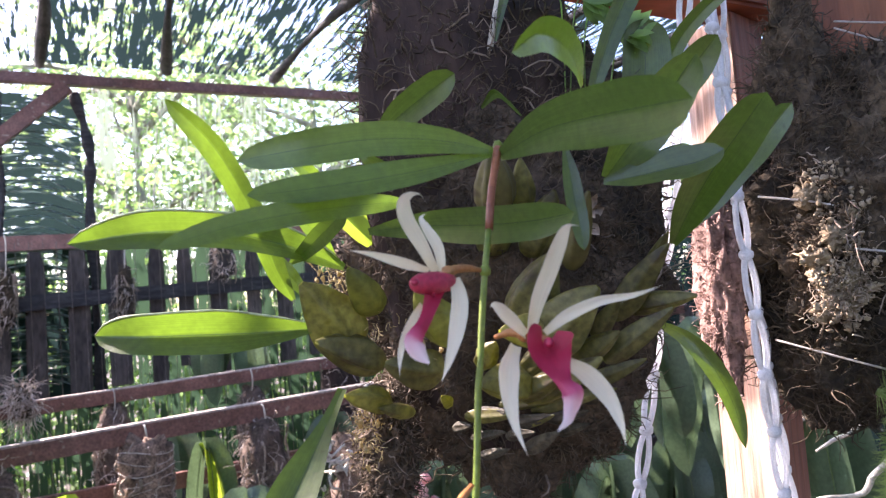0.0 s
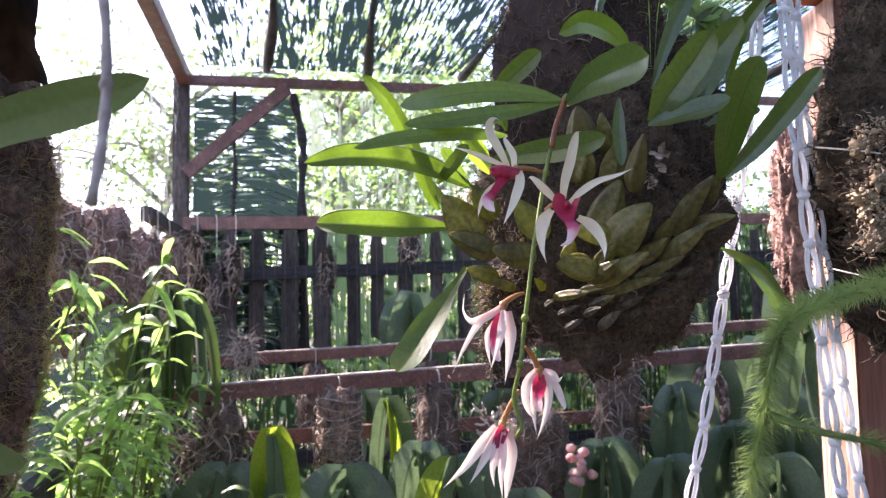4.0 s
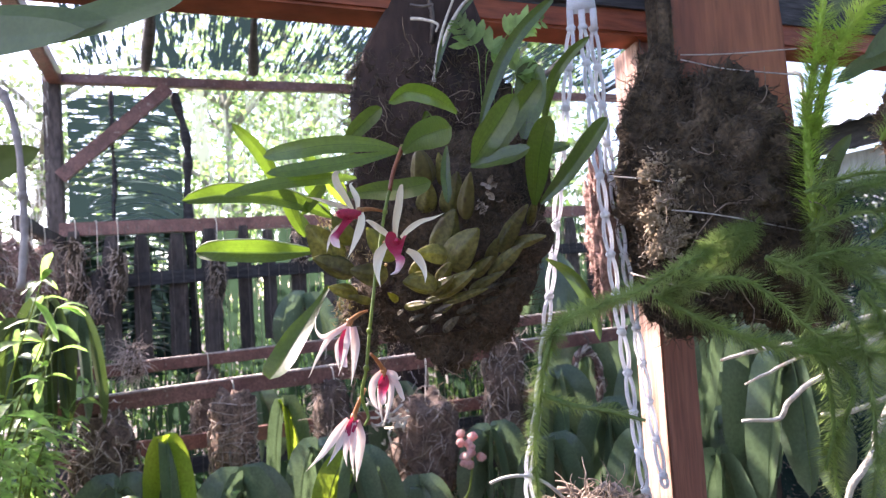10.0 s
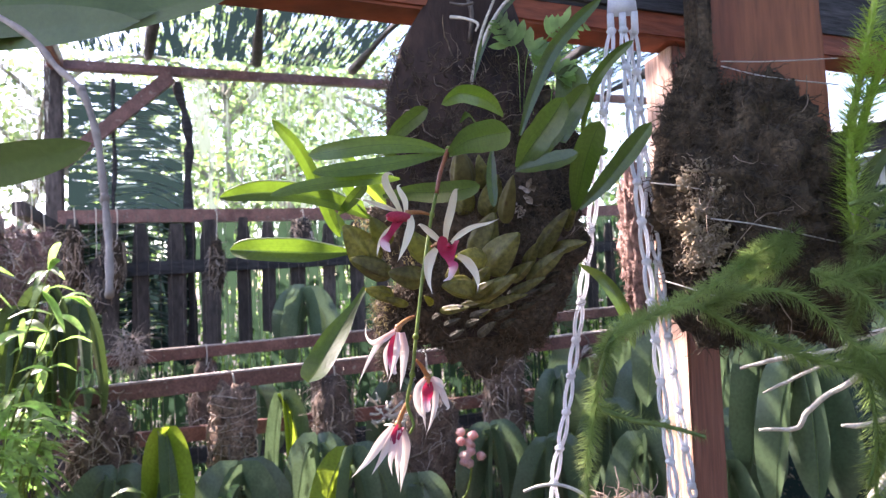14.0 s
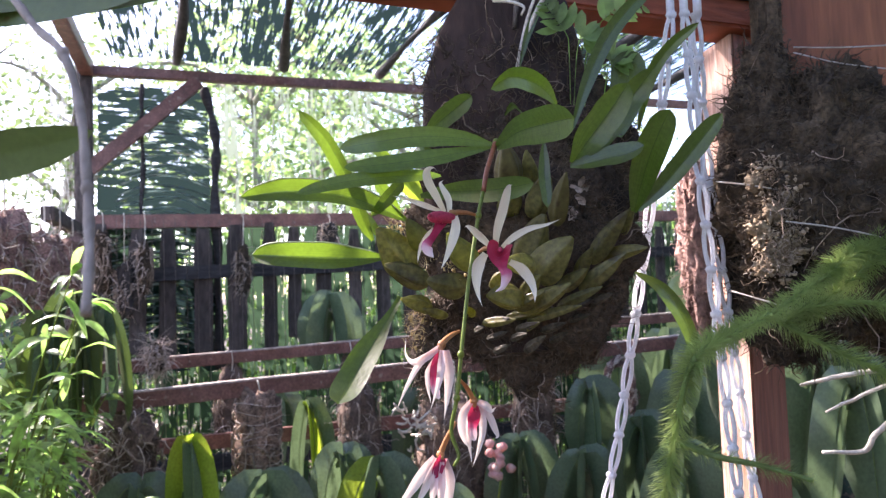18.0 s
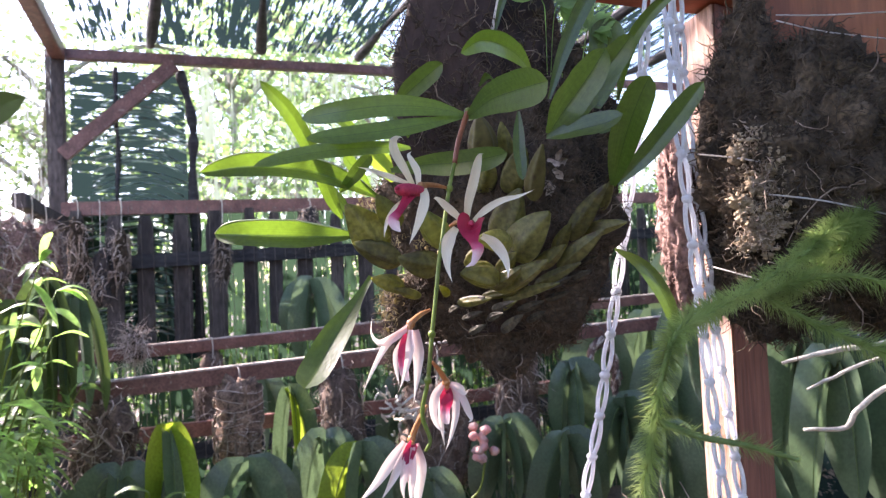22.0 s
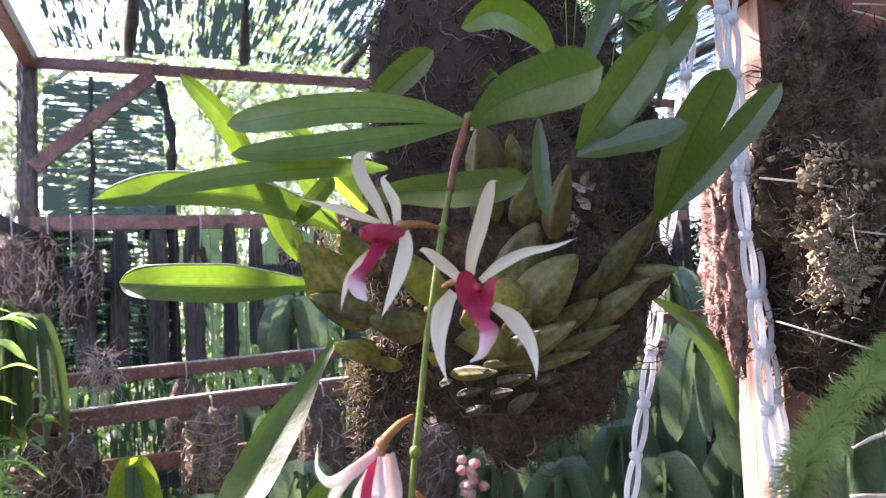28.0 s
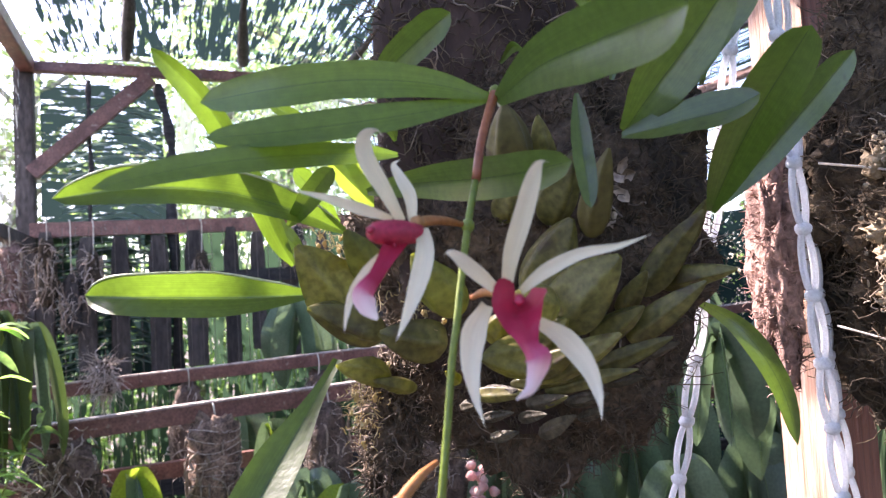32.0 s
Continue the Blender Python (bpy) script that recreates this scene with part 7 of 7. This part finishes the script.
for q in ((1.16, 0.80, 1.34, 4, 0.24, 0.11, "broad shaded leaves beside the post", 61), (1.30, 1.00, 1.36, 5, 0.30, 0.13, "broad dark leaves behind the bleached roots", 62), (1.22, 0.62, 1.20, 4, 0.24, 0.11, "broad shaded leaves low beside the post", 63), (1.45, 0.75, 1.48, 5, 0.28, 0.12, "leaves in the shade of the far bench", 64),
          (1.12, 1.14, 1.45, 4, 0.22, 0.09, "slender shaded leaves by the post", 65), (1.5, 1.3, 1.42, 5, 0.34, 0.14, "large dark leaves in the shade", 66), (1.25, 0.70, 1.02, 5, 0.26, 0.12, "low broad leaves in the shade", 67), (1.15, 1.00, 1.10, 5, 0.22, 0.10, "low leaves behind the post", 68)):
    broad_plant(*q)
bench = thing("plant_stand", W(1.35, 0.95, 0), "dark timber stand carrying shaded plants", "stand")
bar("shelf", W(1.15, 0.95, 0.80), W(3.4, 0.95, 0.80), 0.5, 0.04, OLDWOOD, bench)
for s, r in ((1.2, 0.75), (1.2, 1.15), (3.3, 0.75), (3.3, 1.15)):
    bar("leg", W(s, r, 0), W(s, r, 0.79), 0.06, 0.06, OLDWOOD, bench)
bar("back_board", W(2.2, 1.25, 1.10), W(3.4, 1.25, 1.10), 0.03, 0.56, DARKBEAM, bench)
bar("back_board", W(2.3, 1.25, 1.58), W(3.4, 1.25, 1.58), 0.03, 0.12, DARKBEAM, bench)

# pink flower cluster
cl = thing("pink_flower_cluster", W(0.94, 1.98, 0.9), "small cluster of pink buds on a pale stem", "flower")
g = Geo()
g.tube(spline([W(0.86, 2.0, 0.78), W(0.91, 1.98, 0.83), W(0.93, 1.98, 0.90), W(0.94, 1.98, 0.975)], 12), 0.004, 6)
part("stem", g, STEM, cl)
PINK = material("pink bud", (0.66, 0.30, 0.27), (0.84, 0.64, 0.56), 30, 0.5, 0.1, trans=(0.9, 0.5, 0.5), tfac=0.3)
for k in range(13):
    c = W(0.94, 1.98, 0.972) + Vector((rng.gauss(0, 0.026), rng.gauss(0, 0.02), rng.gauss(0, 0.032)))
    g = Geo()
    g.blob(c, (0.017, 0.017, 0.015), k, 0.25, 2.5, 10, 7)
    part("bud", g, PINK, cl)

# ---- light green foliage at the side wall ----
def sprays(s, r, z, n, high, leaf, width, label, seed, mat, count_leaf=16, bend=0.3):
    rr = random.Random(seed)
    at = W(s, r, z)
    t = thing("leafy_shrub", at, label, "shrub", "side wall plants")
    for k in range(n):
        a = rr.uniform(0, 6.28)
        e = at + Vector((math.cos(a) * bend, math.sin(a) * bend, 0)) * rr.uniform(0.2, 1) + Vector((0, 0, high * rr.uniform(0.55, 1)))
        line = spline([at + Vector((rr.uniform(-.03, .03), rr.uniform(-.03, .03), 0)), at.lerp(e, 0.5) + Vector((0, 0, 0.08 * high)), e + Vector((0, 0, -0.04 * high))], 14)
        sg = Geo()
        sg.tube(line, [0.0034 * (1 - 0.05 * j) for j in range(14)], 5)
        stalk = part("stem", sg, STEM, t)
        for j in range(count_leaf):
            p = line[rr.randrange(3, 14)]
            d = Vector((rr.gauss(0, 1), rr.gauss(0, 1), rr.gauss(-0.1, 0.45))).normalized()
            L = leaf * rr.uniform(0.6, 1.2)
            g = Geo()
            blade(g, [p, p + d * L * 0.5 + Vector((0, 0, 0.08 * L)), p + d * L + Vector((0, 0, -0.18 * L))], L * width, (rr.gauss(0, 0.4), rr.gauss(0, 0.4), 1), 0.25, 0.0, 7, 0.15, 0, 0.05, (-1, 0, 1), j)
            part("leaf", g, mat, stalk)


sprays(-0.44, 1.40, 0.9, 9, 0.78, 0.075, 0.28, "light green narrow leaved shrub lit by the sun", 1, FRESH, 20, 0.22)
sprays(-0.52, 1.10, 0.9, 7, 0.80, 0.075, 0.24, "sunlit bamboo-like leaves at the side wall", 2, FRESH, 18, 0.2)
sprays(-0.42, 1.75, 0.85, 6, 0.55, 0.10, 0.22, "pale green leafy shoots", 3, FRESH, 16, 0.2)
sprays(-0.42, 0.85, 0.7, 9, 0.75, 0.080, 0.25, "leafy green plant close to the log mount", 4, FRESH, 16, 0.2)
sprays(-0.57, 1.00, 0.92, 15, 0.80, 0.075, 0.26, "leafy shoots between the log and the side net", 7, FRESH, 20, 0.10)
sprays(-0.46, 2.1, 0.8, 8, 0.8, 0.11, 0.22, "green shoots by the side net", 5, FRESH, 16, 0.2)
sprays(-0.05, 1.9, 0.55, 7, 0.45, 0.11, 0.2, "low green fronds below the rails", 6, FRESH, 16, 0.2)
for k, (s, r, z, L) in enumerate(((-0.40, 2.22, 1.56, 0.36), (-0.33, 2.24, 1.52, 0.34), (-0.46, 2.2, 1.50, 0.34))):
    broad_plant(s, r, z, 5, L, 0.055, "long pendulous green leaves hanging at the end of the rail", 80 + k, (LEAF2, BROAD), 0.5, 1.05)
fern = thing("fern", W(-0.33, 1.5, 0.80), "light green fern with comb-like fronds", "fern")
for k in range(9):
    rr = random.Random(90 + k)
    a = 2 * math.pi * k / 9 + rr.uniform(-0.2, 0.2)
    base = W(-0.33, 1.5, 0.93)
    e = base + Vector((math.cos(a) * 0.12, math.sin(a) * 0.12, rr.uniform(0.05, 0.14)))
    line = spline([base, base.lerp(e, 0.5) + Vector((0, 0, 0.09)), e], 16)
    g = Geo()
    g.tube(line, 0.002, 4)
    for j in range(2, 16):
        d = (line[j] - line[j - 1]).normalized()
        sd = d.cross(Vector((0, 0, 1))).normalized()
        L = 0.036 * math.sin(math.pi * (j + 1) / 18)
        for sgn in (-1, 1):
            blade(g, [line[j], line[j] + (sd * sgn + d * 0.4) * L * 0.5, line[j] + (sd * sgn + d * 0.5) * L + Vector((0, 0, -0.01))], 0.012, (0, 0, 1), 0.1, 0.2, 5, 0.4, 0, 0, (-1, 0, 1))
    part("frond", g, FRESH, fern)
near_leaf = thing("rounded_leaf_plant", (-0.33, 0.02, 1.36), "soft round green leaf close to the mossy log", "plant")
orchid_leaf([(-0.345, 0.03, 1.36), (-0.325, 0.015, 1.40), (-0.305, 0.005, 1.435), (-0.295, 0.0, 1.475)], 0.034, (0.5, -0.85, 0.1), 0.2, 0.6, LEAF2, near_leaf)
orchid_leaf([(-0.37, 0.05, 1.36), (-0.36, 0.04, 1.42), (-0.36, 0.035, 1.48), (-0.37, 0.03, 1.53)], 0.020, (0.5, -0.85, 0.1), 0.2, 0.6, LEAF2, near_leaf)
climber = thing("small_fern_sprig", (0.10, 0.42, 1.75), "small pale green fern sprig growing on the slab", "fern")
for pts, first in (([(0.098, 0.415, 1.715), (0.0985, 0.405, 1.7706), (0.0968, 0.402, 1.784), (0.0886, 0.4, 1.7973), (0.0804, 0.398, 1.8111)], 11), ([(0.11, 0.415, 1.715), (0.1123, 0.405, 1.7636), (0.1238, 0.4, 1.789), (0.14, 0.398, 1.8), (0.1597, 0.396, 1.8015)], 11), ([(0.125, 0.415, 1.72), (0.1313, 0.405, 1.7562), (0.1376, 0.402, 1.7591), (0.1478, 0.4, 1.7563)], 8), ([(0.1, 0.415, 1.715), (0.1062, 0.402, 1.7745), (0.116, 0.4, 1.7796), (0.1252, 0.398, 1.7735)], 9)):
    line = spline(pts, 20)
    g = Geo()
    g.tube(line, 0.0006, 4)
    for j in range(first, 20):
        d = (line[j] - line[j - 1]).normalized()
        sd = d.cross(Vector((0, -1, 0.2))).normalized()
        for sgn in (-1, 1):
            L = 0.0125 * (1.3 - (j - first) / (22 - first)) * (1 + 0.25 * math.sin(j * 2.3 + sgn))
            lift = Vector((0, 0.3 * math.sin(j * 1.7 + sgn), 0.2 * math.cos(j * 2.9)))
            blade(g, [line[j], line[j] + (sd * sgn + d * 0.5 + lift) * L * 0.5, line[j] + (sd * sgn + d * 0.7 + lift) * L], L * 0.50, (0.2 * sgn, -1, 0.4), 0.15, 0.3, 6, 0.3, 0, 0.5, (-1, 0, 1), j)
    part("frond", g, FRESH, climber)

stalk = thing("dry_orchid_stalk", (0.062, 0.40, 1.71), "old grey dried stalk and bleached twig on the slab", "dry stalk")
for pts, r in (([(0.0519, 0.4100, 1.7525), (0.0582, 0.4050, 1.7795), (0.0661, 0.4000, 1.8059), (0.0796, 0.3950, 1.8342)], 0.0022), ([(0.0605, 0.4050, 1.7792), (0.0704, 0.4000, 1.8026), (0.0862, 0.4000, 1.8269), (0.1027, 0.4000, 1.8378)], 0.0026), ([(0.0351, 0.4050, 1.8213), (0.0486, 0.4000, 1.8169), (0.0613, 0.4000, 1.8110), (0.0591, 0.4000, 1.8037)], 0.0018)):
    g = Geo()
    g.tube(spline(pts, 16), [r * (1 - 0.03 * k) for k in range(16)], 6)
    part("dry_twig", g, DEADROOT, stalk)
